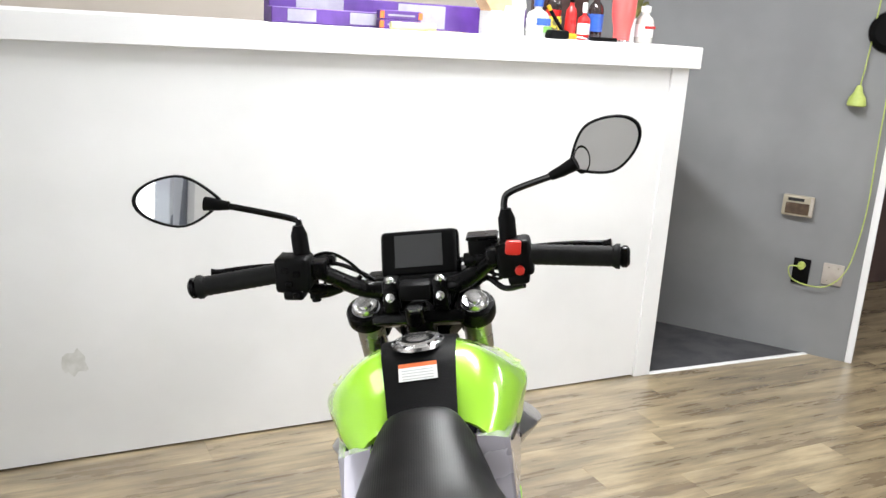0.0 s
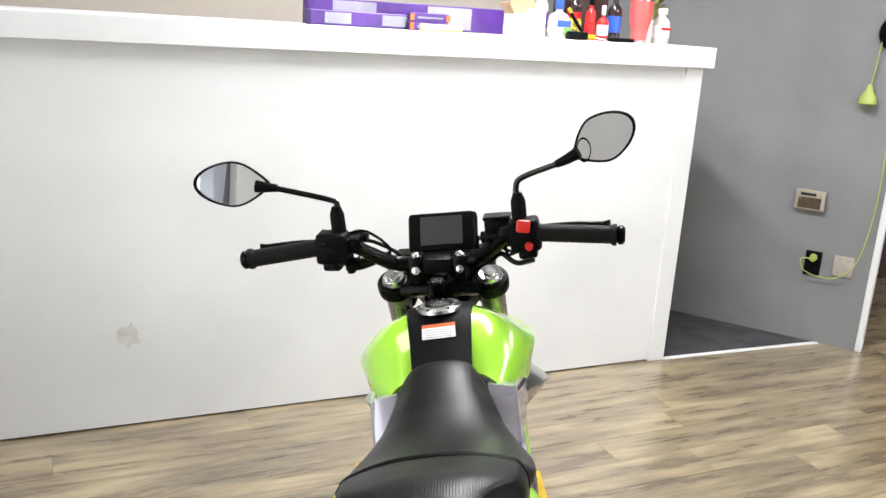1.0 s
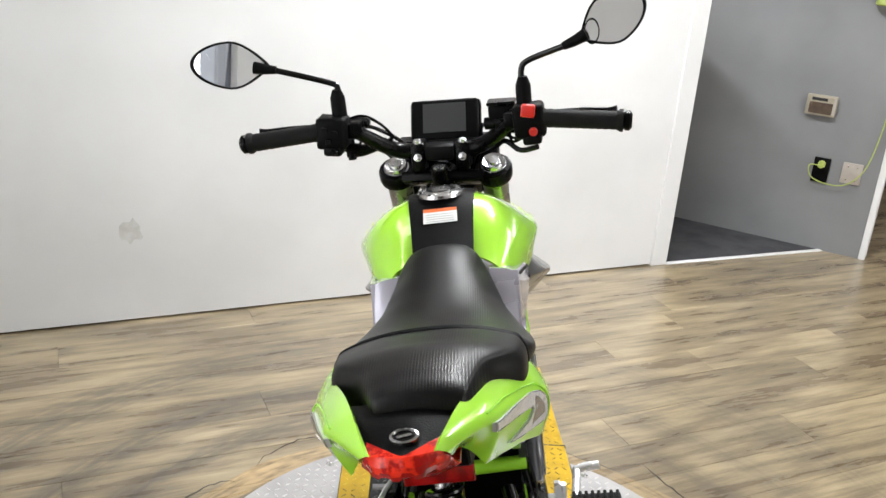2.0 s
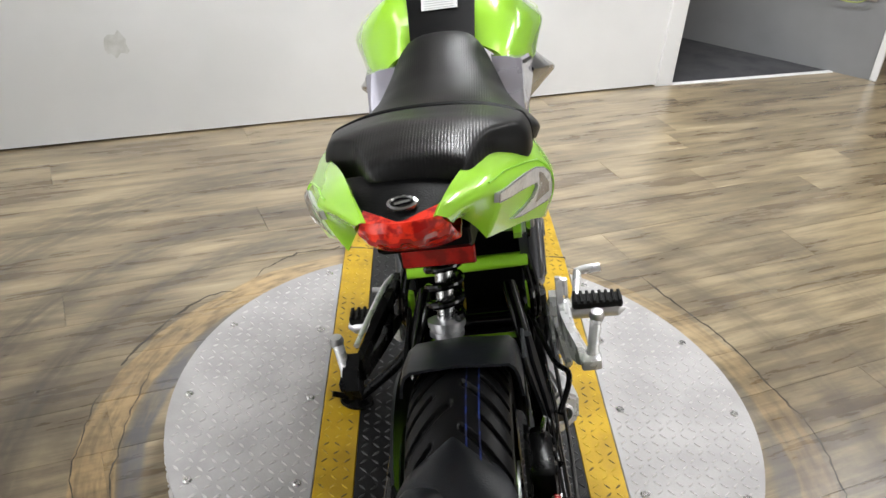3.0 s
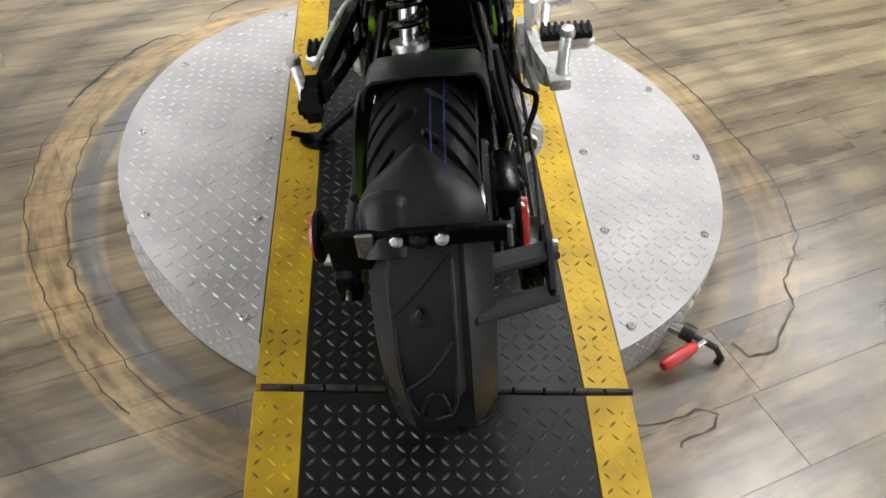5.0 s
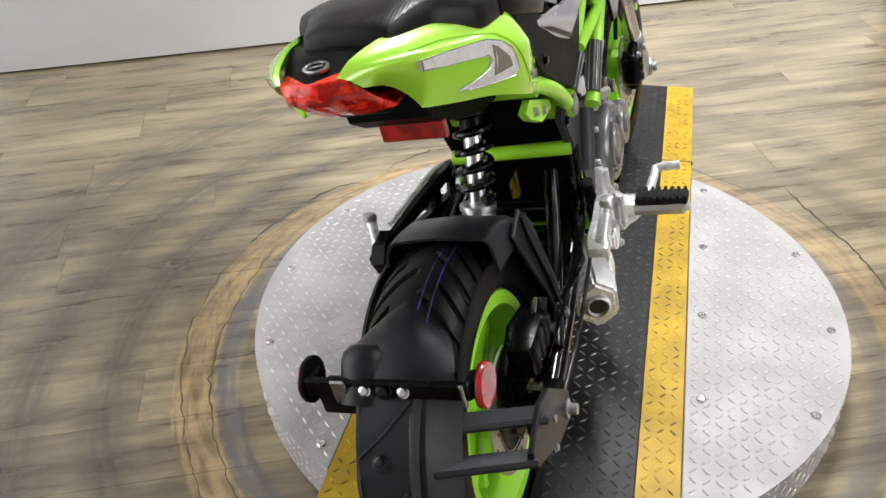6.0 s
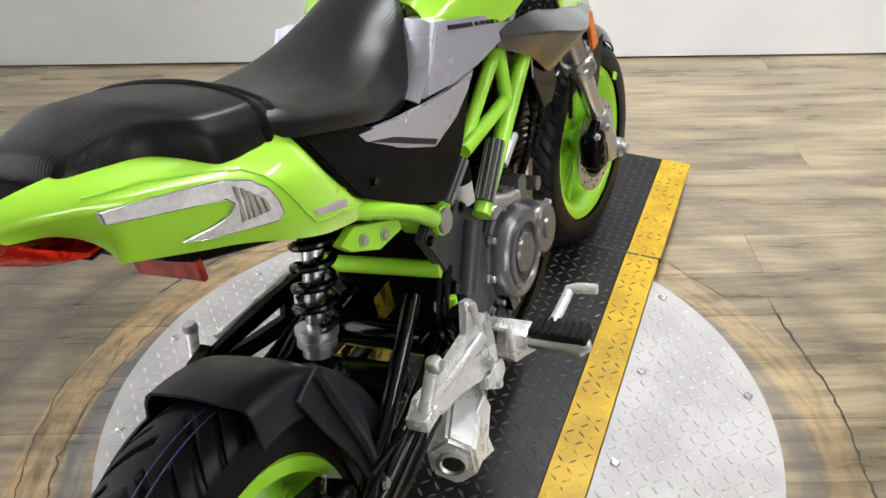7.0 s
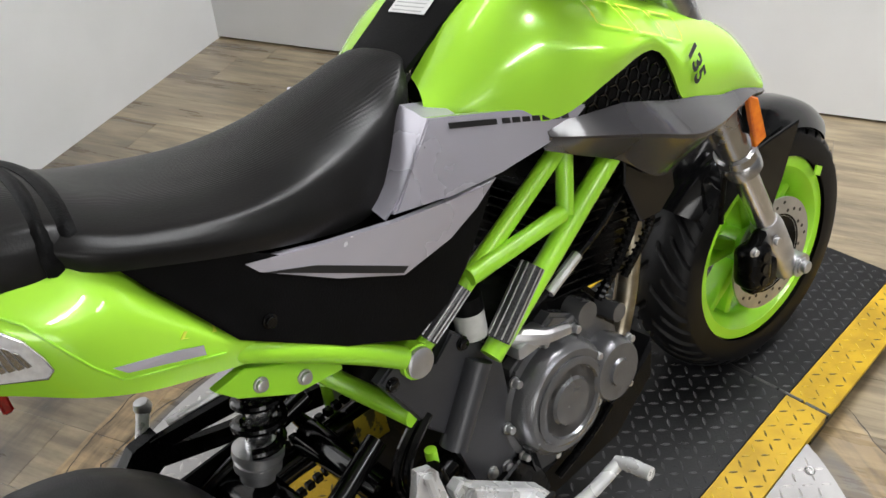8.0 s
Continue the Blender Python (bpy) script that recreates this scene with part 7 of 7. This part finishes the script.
        part("upper_rail", plate_bm(((-0.112, 0.412), (-0.165, 0.416), (-0.24, 0.409), (-0.33, 0.398), (-0.335, 0.380), (-0.24, 0.386), (-0.165, 0.392), (-0.115, 0.386)), gx, 0.014, 0.003, seg=2), skin, rear, smooth=False)
        part("lower_rail", plate_bm(((-0.118, 0.364), (-0.175, 0.366), (-0.25, 0.372), (-0.33, 0.384), (-0.33, 0.358), (-0.25, 0.348), (-0.175, 0.340), (-0.118, 0.334)), gx, 0.014, 0.003, seg=2), skin, rear, smooth=False)
        part("rail_web", plate_bm(((-0.175, 0.394), (-0.192, 0.393), (-0.202, 0.364), (-0.182, 0.362)), gx, 0.012, 0.002), skin, rear, smooth=False)
        part("end_boss", plate_bm(((-0.318, 0.402), (-0.352, 0.396), (-0.374, 0.374), (-0.366, 0.350), (-0.336, 0.348), (-0.312, 0.360)), lambda y, z, s=s: s * 0.190, 0.026, 0.006, seg=2), skin, rear, smooth=False)
    fy, fz = (-0.024, 0.024) if s > 0 else (0.0, 0.0)
    part("folded_peg", tube_bm((v(0.186, fy - 0.338, fz + 0.368), v(0.188, fy - 0.333, fz + 0.384), v(0.195, fy - 0.316, fz + 0.418)), (0.011, 0.0085, 0.0085), 12), SILVER_CAST, rear, "folded alloy passenger peg")
    part("peg_knob", lathe_bm([(0, -0.010), (0.009, -0.008), (0.0115, 0.0), (0.009, 0.008), (0, 0.010)], 16, m=Matrix.Translation(v(0.197, fy - 0.313, fz + 0.424))), ALLOY, rear)
    part("peg_clevis", box_bm(min(s * 0.168, s * 0.198), max(s * 0.168, s * 0.198), fy - 0.358, fy - 0.322, fz + 0.358, fz + 0.376, 0.004, 2), skin, rear)
    if s < 0:
        part("alloy_edge", tube_bm((v(0.128, -0.118, 0.410), v(0.140, -0.165, 0.416), v(0.157, -0.235, 0.410), v(0.172, -0.30, 0.402)), 0.0045, 8, smooth_steps=4), SILVER_CAST, rear)
    else:
        for y, z in ((-0.160, 0.394), (-0.142, 0.282)):
            bolt_part(rear, v(0.155, y, z), (s, 0, 0), 0.008, 0.007)
        part("rear_master_cylinder", tube_bm((v(0.118, -0.105, 0.24), v(0.118, -0.13, 0.36)), 0.013, 14), BLACK_SATIN, rear)
stand = new("side_stand")
stand.parent = bike
tagged(stand, "black side stand carrying the motorcycle")
foot = BIKE.inverted() @ Vector((-0.224, -0.010, DISC_TOP + 0.006))
part("stand_leg", tube_bm((Vector((-0.095, 0.02, 0.22)), Vector((-0.17, 0.0, 0.13)), foot + Vector((0.01, 0.0, 0.012))), 0.0105, 12, smooth_steps=4), BLACK_SATIN, stand)
b = lathe_bm([(0.026, -0.004), (0.028, 0), (0.026, 0.005), (0, 0.007)], 20)
part("stand_foot", merge(None, b, Matrix.Translation(foot) @ Matrix.Rotation(radians(11.4), 4, "Y") @ Matrix.Diagonal((1.25, 0.9, 1, 1))), BLACK_SATIN, stand)
part("stand_lug", tube_bm((foot + Vector((-0.005, 0.0, 0.01)), foot + Vector((-0.045, -0.005, 0.028))), 0.006, 10), BLACK_SATIN, stand)

# ---- floor damage round the turntable ----


def crack_thing(points, width, label):
    """A ragged split in the vinyl, a thin dark furrow along the floor."""
    rng = random.Random(len(points) * 7 + int(abs(points[0][0]) * 100))
    pts = []
    for a, b in zip(points, points[1:]):
        n = max(2, int(math.hypot(b[0] - a[0], b[1] - a[1]) / 0.016))
        for i in range(n):
            t = i / n
            pts.append((a[0] + (b[0] - a[0]) * t + rng.uniform(-1, 1) * 0.0035, a[1] + (b[1] - a[1]) * t + rng.uniform(-1, 1) * 0.0035))
    bm = bmesh.new()
    prev = None
    for i, (x, y) in enumerate(pts):
        nx, ny = pts[min(i + 1, len(pts) - 1)][0] - pts[max(i - 1, 0)][0], pts[min(i + 1, len(pts) - 1)][1] - pts[max(i - 1, 0)][1]
        ln = math.hypot(nx, ny) or 1
        w = width * rng.uniform(0.35, 1.0) * min(1, i / 3 + 0.2)
        pair = (bm.verts.new((x - ny / ln * w, y + nx / ln * w, 0.0006)), bm.verts.new((x + ny / ln * w, y - nx / ln * w, 0.0006)))
        if prev:
            bm.faces.new((prev[0], prev[1], pair[1], pair[0]))
        prev = pair
    ob = part("floor_crack", bm, CRACK, None, smooth=False)
    return tagged(ob, label, "crack", "cracks round the turntable")


CRACKS = (
    ([(-0.568, 0.510), (-0.60, 0.505), (-0.626, 0.488), (-0.66, 0.45), (-0.699, 0.391), (-0.740, 0.29), (-0.775, 0.18)], 0.0042),
    ([(-0.524, 0.584), (-0.509, 0.628), (-0.432, 0.714), (-0.38, 0.735), (-0.33, 0.745), (-0.30, 0.77)], 0.0028),
    ([(0.533, 0.674), (0.607, 0.538), (0.676, 0.418), (0.722, 0.30), (0.75, 0.196), (0.785, 0.10), (0.794, 0.02), (0.785, -0.123), (0.755, -0.18), (0.709, -0.253), (0.70, -0.326), (0.66, -0.38), (0.627, -0.436), (0.568, -0.451), (0.541, -0.401)], 0.0035),
    ([(0.292, 0.734), (0.37, 0.68), (0.45, 0.645), (0.519, 0.673), (0.533, 0.674)], 0.0022),
    ([(0.31, -0.60), (0.356, -0.60), (0.398, -0.588), (0.44, -0.57), (0.476, -0.574), (0.465, -0.60), (0.44, -0.613), (0.397, -0.63), (0.39, -0.66)], 0.003),
    ([(-0.787, 0.122), (-0.782, 0.0), (-0.776, -0.12), (-0.745, -0.206), (-0.70, -0.31), (-0.63, -0.43), (-0.561, -0.52), (-0.48, -0.60)], 0.0018),
    ([(-0.70, 0.19), (-0.705, 0.05), (-0.692, -0.136), (-0.655, -0.27), (-0.585, -0.40), (-0.49, -0.52), (-0.40, -0.60)], 0.0020),
)
for pts, w in CRACKS:
    crack_thing(pts, w, "ragged dark split in the worn vinyl floor")

# ---- things on the grey wall ----
BEIGE_PLASTIC = mat("beige_plastic", (0.34, 0.30, 0.23), (0.28, 0.25, 0.19), 20, 0.45)
SWITCH_IVORY = mat("ivory_plate", (0.40, 0.36, 0.32), (0.35, 0.31, 0.28), 20, 0.4)
BROWN_SCREEN = mat("brown_window", (0.06, 0.04, 0.03), (0.09, 0.06, 0.04), 30, 0.25)
CORD = mat("lime_cord", (0.40, 0.47, 0.12), (0.33, 0.40, 0.09), 30, 0.5)
thermo = thing("thermostat", GW @ pose(0.311, 0, 0.698), "beige wall thermostat with a dark window", "thermostat")
part("case", box_bm(-0.067, 0.067, -0.030, 0, -0.047, 0.047, 0.005, 2), BEIGE_PLASTIC, thermo)
part("dark_window", box_bm(-0.050, 0.052, -0.032, -0.029, -0.038, 0.014, 0.002, 1), BROWN_SCREEN, thermo, smooth=False)
part("display_slot", box_bm(-0.025, 0.045, -0.032, -0.029, 0.022, 0.036, 0.001, 1), BLACK_INK, thermo, smooth=False)
part("side_grip", box_bm(-0.066, -0.052, -0.0325, -0.029, -0.04, 0.04, 0.001, 1), SWITCH_IVORY, thermo, smooth=False)
plugbox = thing("wall_socket", GW @ pose(0.252, 0, 0.394), "black wall socket with a lime cord plugged in", "socket")
part("socket_plate", box_bm(-0.037, 0.037, -0.012, 0, -0.06, 0.06, 0.004, 2), BLACK_PLASTIC, plugbox)
part("plug", tube_bm(((0.0, -0.010, 0.030), (0.0, -0.045, 0.030)), (0.018, 0.015), 14), CORD, plugbox, "lime plug")
plate = thing("switch_plate", GW @ pose(0.116, 0, 0.402), "ivory blank wall plate", "wall plate")
part("cover", box_bm(-0.044, 0.044, -0.008, 0, -0.05, 0.05, 0.003, 2), SWITCH_IVORY, plate)
for dx, dz in ((-0.02, 0.032), (0.02, 0.032), (-0.02, -0.032), (0.02, -0.032)):
    part("screw", merge(None, lathe_bm([(0.003, 0), (0.003, 0.0015), (0, 0.0015)], 8), Matrix.Translation((dx, -0.008, dz)) @ Matrix.Rotation(radians(90), 4, "X")), CHROME, plate)
cord = thing("extension_cord", GW, "lime-green extension cord hanging down the wall", "cord")
part("cable", tube_bm([(0.252, -0.045, 0.424), (0.300, -0.06, 0.42), (0.285, -0.05, 0.365), (0.215, -0.03, 0.338), (0.13, -0.03, 0.35), (0.065, -0.03, 0.43), (0.037, -0.025, 0.57), (0.025, -0.02, 0.75), (0.03, -0.02, 1.0), (0.035, -0.02, 1.4), (0.06, -0.02, 2.2)], 0.0030, 8, smooth_steps=8), CORD, cord)
part("cable_drop", tube_bm([(0.143, -0.02, 1.25), (0.13, -0.02, 1.45), (0.10, -0.02, 2.2)], 0.0030, 8, smooth_steps=6), CORD, cord)
part("triple_tap", lathe_bm([(0.006, 0.085), (0.012, 0.08), (0.018, 0.055), (0.034, 0.03), (0.04, 0.0), (0.034, -0.006), (0, -0.006)], 18, m=Matrix.Translation((0.145, -0.030, 1.175))), CORD, cord, "lime three-way socket")
hook_t = thing("wall_hanging", GW @ pose(0.062, 0, 1.49), "black round object hung on the wall", "wall hanging")
part("disc", merge(None, lathe_bm([(0.0, -0.04), (0.06, -0.04), (0.085, -0.02), (0.09, 0.0), (0, 0.0)], 28, "Y"), Matrix.Identity(4)), BLACK_PLASTIC, hook_t)

# scuff where plaster filler shows on the counter
FILLER = mat("filler_grey", (0.52, 0.52, 0.50), (0.63, 0.63, 0.62), 30, 0.7)
b = bmesh.new()
rng = random.Random(3)
b.faces.new([b.verts.new((0.045 * math.cos(a) * rng.uniform(0.5, 1.1), -0.0008, 0.05 * math.sin(a) * rng.uniform(0.55, 1.15))) for a in [2 * math.pi * k / 15 for k in range(15)]])
scuff_t = part("wall_scuff", b, FILLER, None, smooth=False)
scuff_t.matrix_world = ROOM @ pose(1.083, 0.0, 0.330)
tagged(scuff_t, "grey filler patch on the white counter", "wall patch")

# ---- things on the counter ----
TOP = 1.379
PURPLE = mat("purple_card", (0.085, 0.03, 0.22), (0.06, 0.02, 0.16), 12, 0.4)
GREY_CARD = mat("grey_card", (0.32, 0.31, 0.36), (0.25, 0.24, 0.30), 14, 0.45)
CREAM = mat("cream_paper", (0.72, 0.65, 0.36), (0.62, 0.55, 0.30), 20, 0.7)
WHITE_CARD = mat("white_card", (0.75, 0.75, 0.74), (0.68, 0.68, 0.67), 12, 0.6)
KRAFT = mat("kraft_card", (0.40, 0.27, 0.15), (0.34, 0.22, 0.12), 25, 0.75)
CORAL = mat("coral_enamel", (0.80, 0.12, 0.11), (0.76, 0.10, 0.10), 6, 0.3, coat=0.3)
RED_BOTTLE = mat("red_plastic", (0.55, 0.02, 0.02), (0.42, 0.015, 0.015), 20, 0.3)
BLUE_PLASTIC = mat("blue_plastic", (0.03, 0.10, 0.42), None, 20, 0.35)
GREEN_LABEL = mat("green_label", (0.22, 0.50, 0.12), None, 20, 0.45)
COLA = mat("dark_liquid", (0.02, 0.012, 0.012), (0.03, 0.02, 0.02), 20, 0.12, coat=0.5)
PLASTIC_CLEAR = mat("cloudy_plastic", (0.55, 0.54, 0.50), (0.48, 0.47, 0.44), 15, 0.15, coat=0.4)
LEAF = mat("olive_leaf", (0.12, 0.13, 0.03), (0.22, 0.20, 0.04), 18, 0.5)
DARK_WOOD = mat("dark_wood_board", (0.045, 0.02, 0.017), (0.03, 0.014, 0.012), 8, 0.4, stretch=(1, 1, 8))


def on_counter(name, s, back, label, category, group="", turn=0):
    return thing(name, ROOM @ pose(s, back, TOP, 0, 0, turn), label, category, group)


for s, w, back, z, h, lab in ((1.98, 0.50, 0.20, 0.0, 0.052, "long purple cardboard box lying on the counter"), (2.17, 0.86, 0.27, 0.0, 0.094, "long purple and grey box behind the others")):
    ob = on_counter("long_box", s, back, lab, "box", "purple boxes")
    part("carton", box_bm(-w / 2, w / 2, -0.032, 0.032, z, z + h, 0.003, 1), PURPLE, ob, smooth=False)
    for x0, x1 in ((-0.18, -0.09), (0.02, 0.12)):
        part("grey_panel", box_bm(x0 * w / 0.46, x1 * w / 0.46, -0.0335, -0.031, z + 0.008, z + h - 0.006), GREY_CARD, ob, smooth=False)
for k in range(2):
    ob = on_counter("small_carton", 2.172, 0.145, "small purple carton with orange ends", "carton", "small cartons")
    ob.location.z += 0.032 * k
    part("carton", box_bm(-0.075, 0.075, -0.022, 0.022, 0.0, 0.031, 0.002, 1), PURPLE, ob, smooth=False)
    for x in (-0.072, 0.072):
        part("end_mark", box_bm(x - 0.008, x + 0.008, -0.0235, -0.0215, 0.004, 0.027), ORANGE_LABEL, ob, smooth=False)
    part("print_bar", box_bm(-0.05, 0.05, -0.0235, -0.0215, 0.012, 0.018), GREY_CARD, ob, smooth=False)
ob = on_counter("paper_roll", 2.196, 0.03, "cream paper rolled up on the counter edge", "paper", turn=-3)
part("roll", tube_bm(((-0.10, 0, 0.014), (0.06, 0.005, 0.013)), 0.013, 16), CREAM, ob)
part("loose_sheet", box_bm(0.02, 0.16, -0.03, 0.04, 0.001, 0.004), CREAM, ob, smooth=False)
ob = on_counter("open_carton", 2.560, 0.11, "open white carton with a raised brown flap", "carton")
part("carton_body", box_bm(-0.068, 0.068, -0.045, 0.045, 0.0, 0.085, 0.002, 1), WHITE_CARD, ob, smooth=False)
part("brown_flap", merge(None, box_bm(-0.05, 0.055, -0.002, 0.002, 0, 0.06), Matrix.Translation((0.01, 0.04, 0.085)) @ Matrix.Rotation(radians(-14), 4, "X")), KRAFT, ob, smooth=False)
part("side_flap", merge(None, box_bm(-0.002, 0.002, -0.04, 0.04, 0, 0.045), Matrix.Translation((-0.066, 0, 0.084)) @ Matrix.Rotation(radians(-35), 4, "Y")), KRAFT, ob, smooth=False)
part("front_flap", merge(None, box_bm(-0.02, 0.062, -0.002, 0.002, -0.005, 0.03), Matrix.Translation((0, -0.046, 0.075)) @ Matrix.Rotation(radians(20), 4, "X")), WHITE_CARD, ob, smooth=False)


def bottle(name, s, back, label, body, cap, r=0.03, h=0.15, band=None, cap_h=0.022, neck=0.4):
    ob = on_counter(name, s, back, label, "bottle")
    part("bottle_body", lathe_bm([(r * 0.9, 0), (r, 0.006), (r, h * 0.68), (r * 0.85, h * 0.78), (r * neck, h * 0.88), (r * neck, h), (0, h)], 24), body, ob)
    part("bottle_cap", lathe_bm([(r * neck * 1.2, h - 0.004), (r * neck * 1.25, h + cap_h), (r * neck, h + cap_h + 0.003), (0, h + cap_h + 0.003)], 20), cap, ob)
    if band:
        part("bottle_label", lathe_bm([(r * 1.005, h * 0.2), (r * 1.015, h * 0.21), (r * 1.015, h * 0.58), (r * 1.005, h * 0.59)], 24), band, ob)
    return ob


sp = bottle("spray_bottle", 2.718, 0.12, "clear spray bottle with a blue and green label and blue top", PLASTIC_CLEAR, BLUE_PLASTIC, 0.042, 0.115, WHITE_LABEL, 0.03, 0.35)
part("blue_patch", box_bm(-0.03, 0.03, -0.045, -0.041, 0.045, 0.07), BLUE_PLASTIC, sp, smooth=False)
part("green_patch", box_bm(0.0, 0.034, -0.046, -0.041, 0.02, 0.042), GREEN_LABEL, sp, smooth=False)
bottle("drinks_bottle", 2.705, 0.24, "clear drinks bottle with a purple top", PLASTIC_CLEAR, PURPLE, 0.03, 0.17, PURPLE)
bottle("red_bottle", 2.885, 0.15, "slim red bottle with a black cap", RED_BOTTLE, BLACK_PLASTIC, 0.022, 0.14)
bottle("red_bottle", 2.925, 0.12, "red squeeze bottle with a pale nozzle", RED_BOTTLE, WHITE_CARD, 0.024, 0.105, WHITE_LABEL, 0.03, 0.3)
bottle("cola_bottle", 3.02, 0.18, "dark drinks bottle with a clear cap", COLA, PLASTIC_CLEAR, 0.03, 0.17, BLUE_PLASTIC, 0.016)
bottle("cola_bottle", 2.87, 0.25, "dark drinks bottle with a white cap", COLA, WHITE_CARD, 0.03, 0.18, RED_BOTTLE, 0.016)
ob = on_counter("tumbler", 3.107, 0.12, "coral-red insulated tumbler with a steel rim", "tumbler")
part("cup", lathe_bm([(0.032, 0.008), (0.034, 0.05), (0.040, 0.075), (0.046, 0.10), (0.048, 0.168), (0, 0.168)], 32), CORAL, ob)
part("steel_foot", lathe_bm([(0.030, 0), (0.032, 0.002), (0.032, 0.0095), (0, 0.0095)], 28), CHROME, ob)
part("steel_rim", lathe_bm([(0.0485, 0.167), (0.049, 0.182), (0.044, 0.184), (0, 0.184)], 32), CHROME, ob)
part("straw", tube_bm(((0.01, 0, 0.18), (0.0, -0.005, 0.26)), 0.004, 8), PLASTIC_CLEAR, ob)
cl = bottle("clear_bottle", 3.223, 0.13, "clear plastic bottle with a red-lettered label", PLASTIC_CLEAR, WHITE_CARD, 0.036, 0.125, WHITE_CARD, 0.016, 0.45)
for k in range(5):
    part("label_bar", box_bm(-0.026 + 0.0105 * k, -0.018 + 0.0105 * k, -0.0385, -0.036, 0.058, 0.068), RED_BOTTLE, cl, smooth=False)
ob = on_counter("marker_pen", 2.80, 0.08, "black and yellow marker pen leaning on the clutter", "pen", "pens")
part("barrel", tube_bm(((-0.035, 0.03, 0.10), (0.02, 0.0, 0.012)), 0.007, 12), BLACK_PLASTIC, ob)
part("pen_cap", tube_bm(((-0.045, 0.035, 0.118), (-0.035, 0.03, 0.10)), 0.008, 12), YELLOW_PLATE, ob)
ob = on_counter("screwdriver", 2.83, 0.05, "screwdriver with a yellow grip", "screwdriver")
part("grip", tube_bm(((-0.05, 0, 0.012), (0.02, 0.01, 0.012)), 0.011, 12), YELLOW_PLATE, ob)
part("blade", tube_bm(((0.02, 0.01, 0.012), (0.09, 0.02, 0.006)), 0.003, 8), CHROME, ob)
ob = on_counter("tool_pouch", 2.78, 0.06, "black studded tool pouch", "pouch")
part("pouch", box_bm(-0.05, 0.03, -0.025, 0.025, 0, 0.032, 0.008, 2), BLACK_PLASTIC, ob)
for k in range(4):
    part("stud", lathe_bm([(0.003, 0), (0.002, 0.002), (0, 0.002)], 8, m=Matrix.Translation((-0.04 + 0.018 * k, -0.01, 0.032))), CHROME, ob)
ob = on_counter("yellow_carton", 2.81, 0.17, "small yellow printed carton", "carton")
part("carton", box_bm(-0.035, 0.035, -0.02, 0.02, 0, 0.08, 0.002, 1), YELLOW_LABEL, ob, smooth=False)
ob = on_counter("remote_control", 2.98, 0.06, "dark remote control lying on the counter", "remote control", turn=12)
part("body", box_bm(-0.06, 0.06, -0.018, 0.018, 0, 0.016, 0.004, 2), BLACK_PLASTIC, ob)
ob = on_counter("dark_board", 2.93, 0.30, "dark wooden board standing behind the bottles", "board")
part("board", box_bm(-0.13, 0.13, -0.01, 0.01, 0, 0.30, 0.003, 1), DARK_WOOD, ob, smooth=False)
ob = on_counter("potted_plant", 3.29, 0.27, "olive-leaved plant in a small pot", "plant")
part("pot", lathe_bm([(0.035, 0), (0.045, 0.09), (0.048, 0.095), (0, 0.09)], 20), WHITE_CARD, ob)
lrng = random.Random(11)
for k in range(14):
    a, el = lrng.uniform(0, 6.28), lrng.uniform(0.2, 1.2)
    p0 = Vector((0, 0, 0.10 + lrng.uniform(0, 0.06)))
    d = Vector((math.cos(a) * math.cos(el), math.sin(a) * math.cos(el), math.sin(el))) * lrng.uniform(0.08, 0.15)
    side = d.cross(Vector((0, 0, 1))).normalized() * 0.022
    mid = p0 + d * 0.5 + Vector((0, 0, 0.01))
    end = p0 + d - Vector((0, 0, 0.03))
    part("leaf", grid_bm([[p0, p0 + side * 0.2], [mid - side, mid + side], [p0 + d * 0.8 - side * 0.7, p0 + d * 0.8 + side * 0.7], [end, end + side * 0.05]], thick=0.001), LEAF, ob)

# ---- floor planks ----
PLANK_W, PLANK_L = 0.152, 1.22
plank_rng = random.Random(5)
plank_me = []
for ln in (PLANK_L, PLANK_L * 0.55):
    b = box_bm(0.0003, ln - 0.0003, 0.0003, PLANK_W - 0.0003, -0.006, 0.0, 0.0005, 1)
    me = bpy.data.meshes.new("plank")
    b.to_mesh(me)
    b.free()
    me.materials.append(VINYL)
    plank_me.append(me)
for row in range(-1, 30):
    n_row = -0.02 + row * PLANK_W
    u = -0.4 - plank_rng.random() * PLANK_L
    while u < 5.2:
        short = plank_rng.random() < 0.12
        me = plank_me[1 if short else 0]
        ln = PLANK_L * (0.55 if short else 1.0)
        if u + ln > 0.0 and not (row < 0 and u + ln / 2 < CW + 0.3):
            ob = new("plank", me)
            ob.parent = floor
            ob.matrix_local = Matrix.Translation((max(u, 0.0) if u + ln > 1.3 else u, -n_row - PLANK_W, 0))
        u += ln
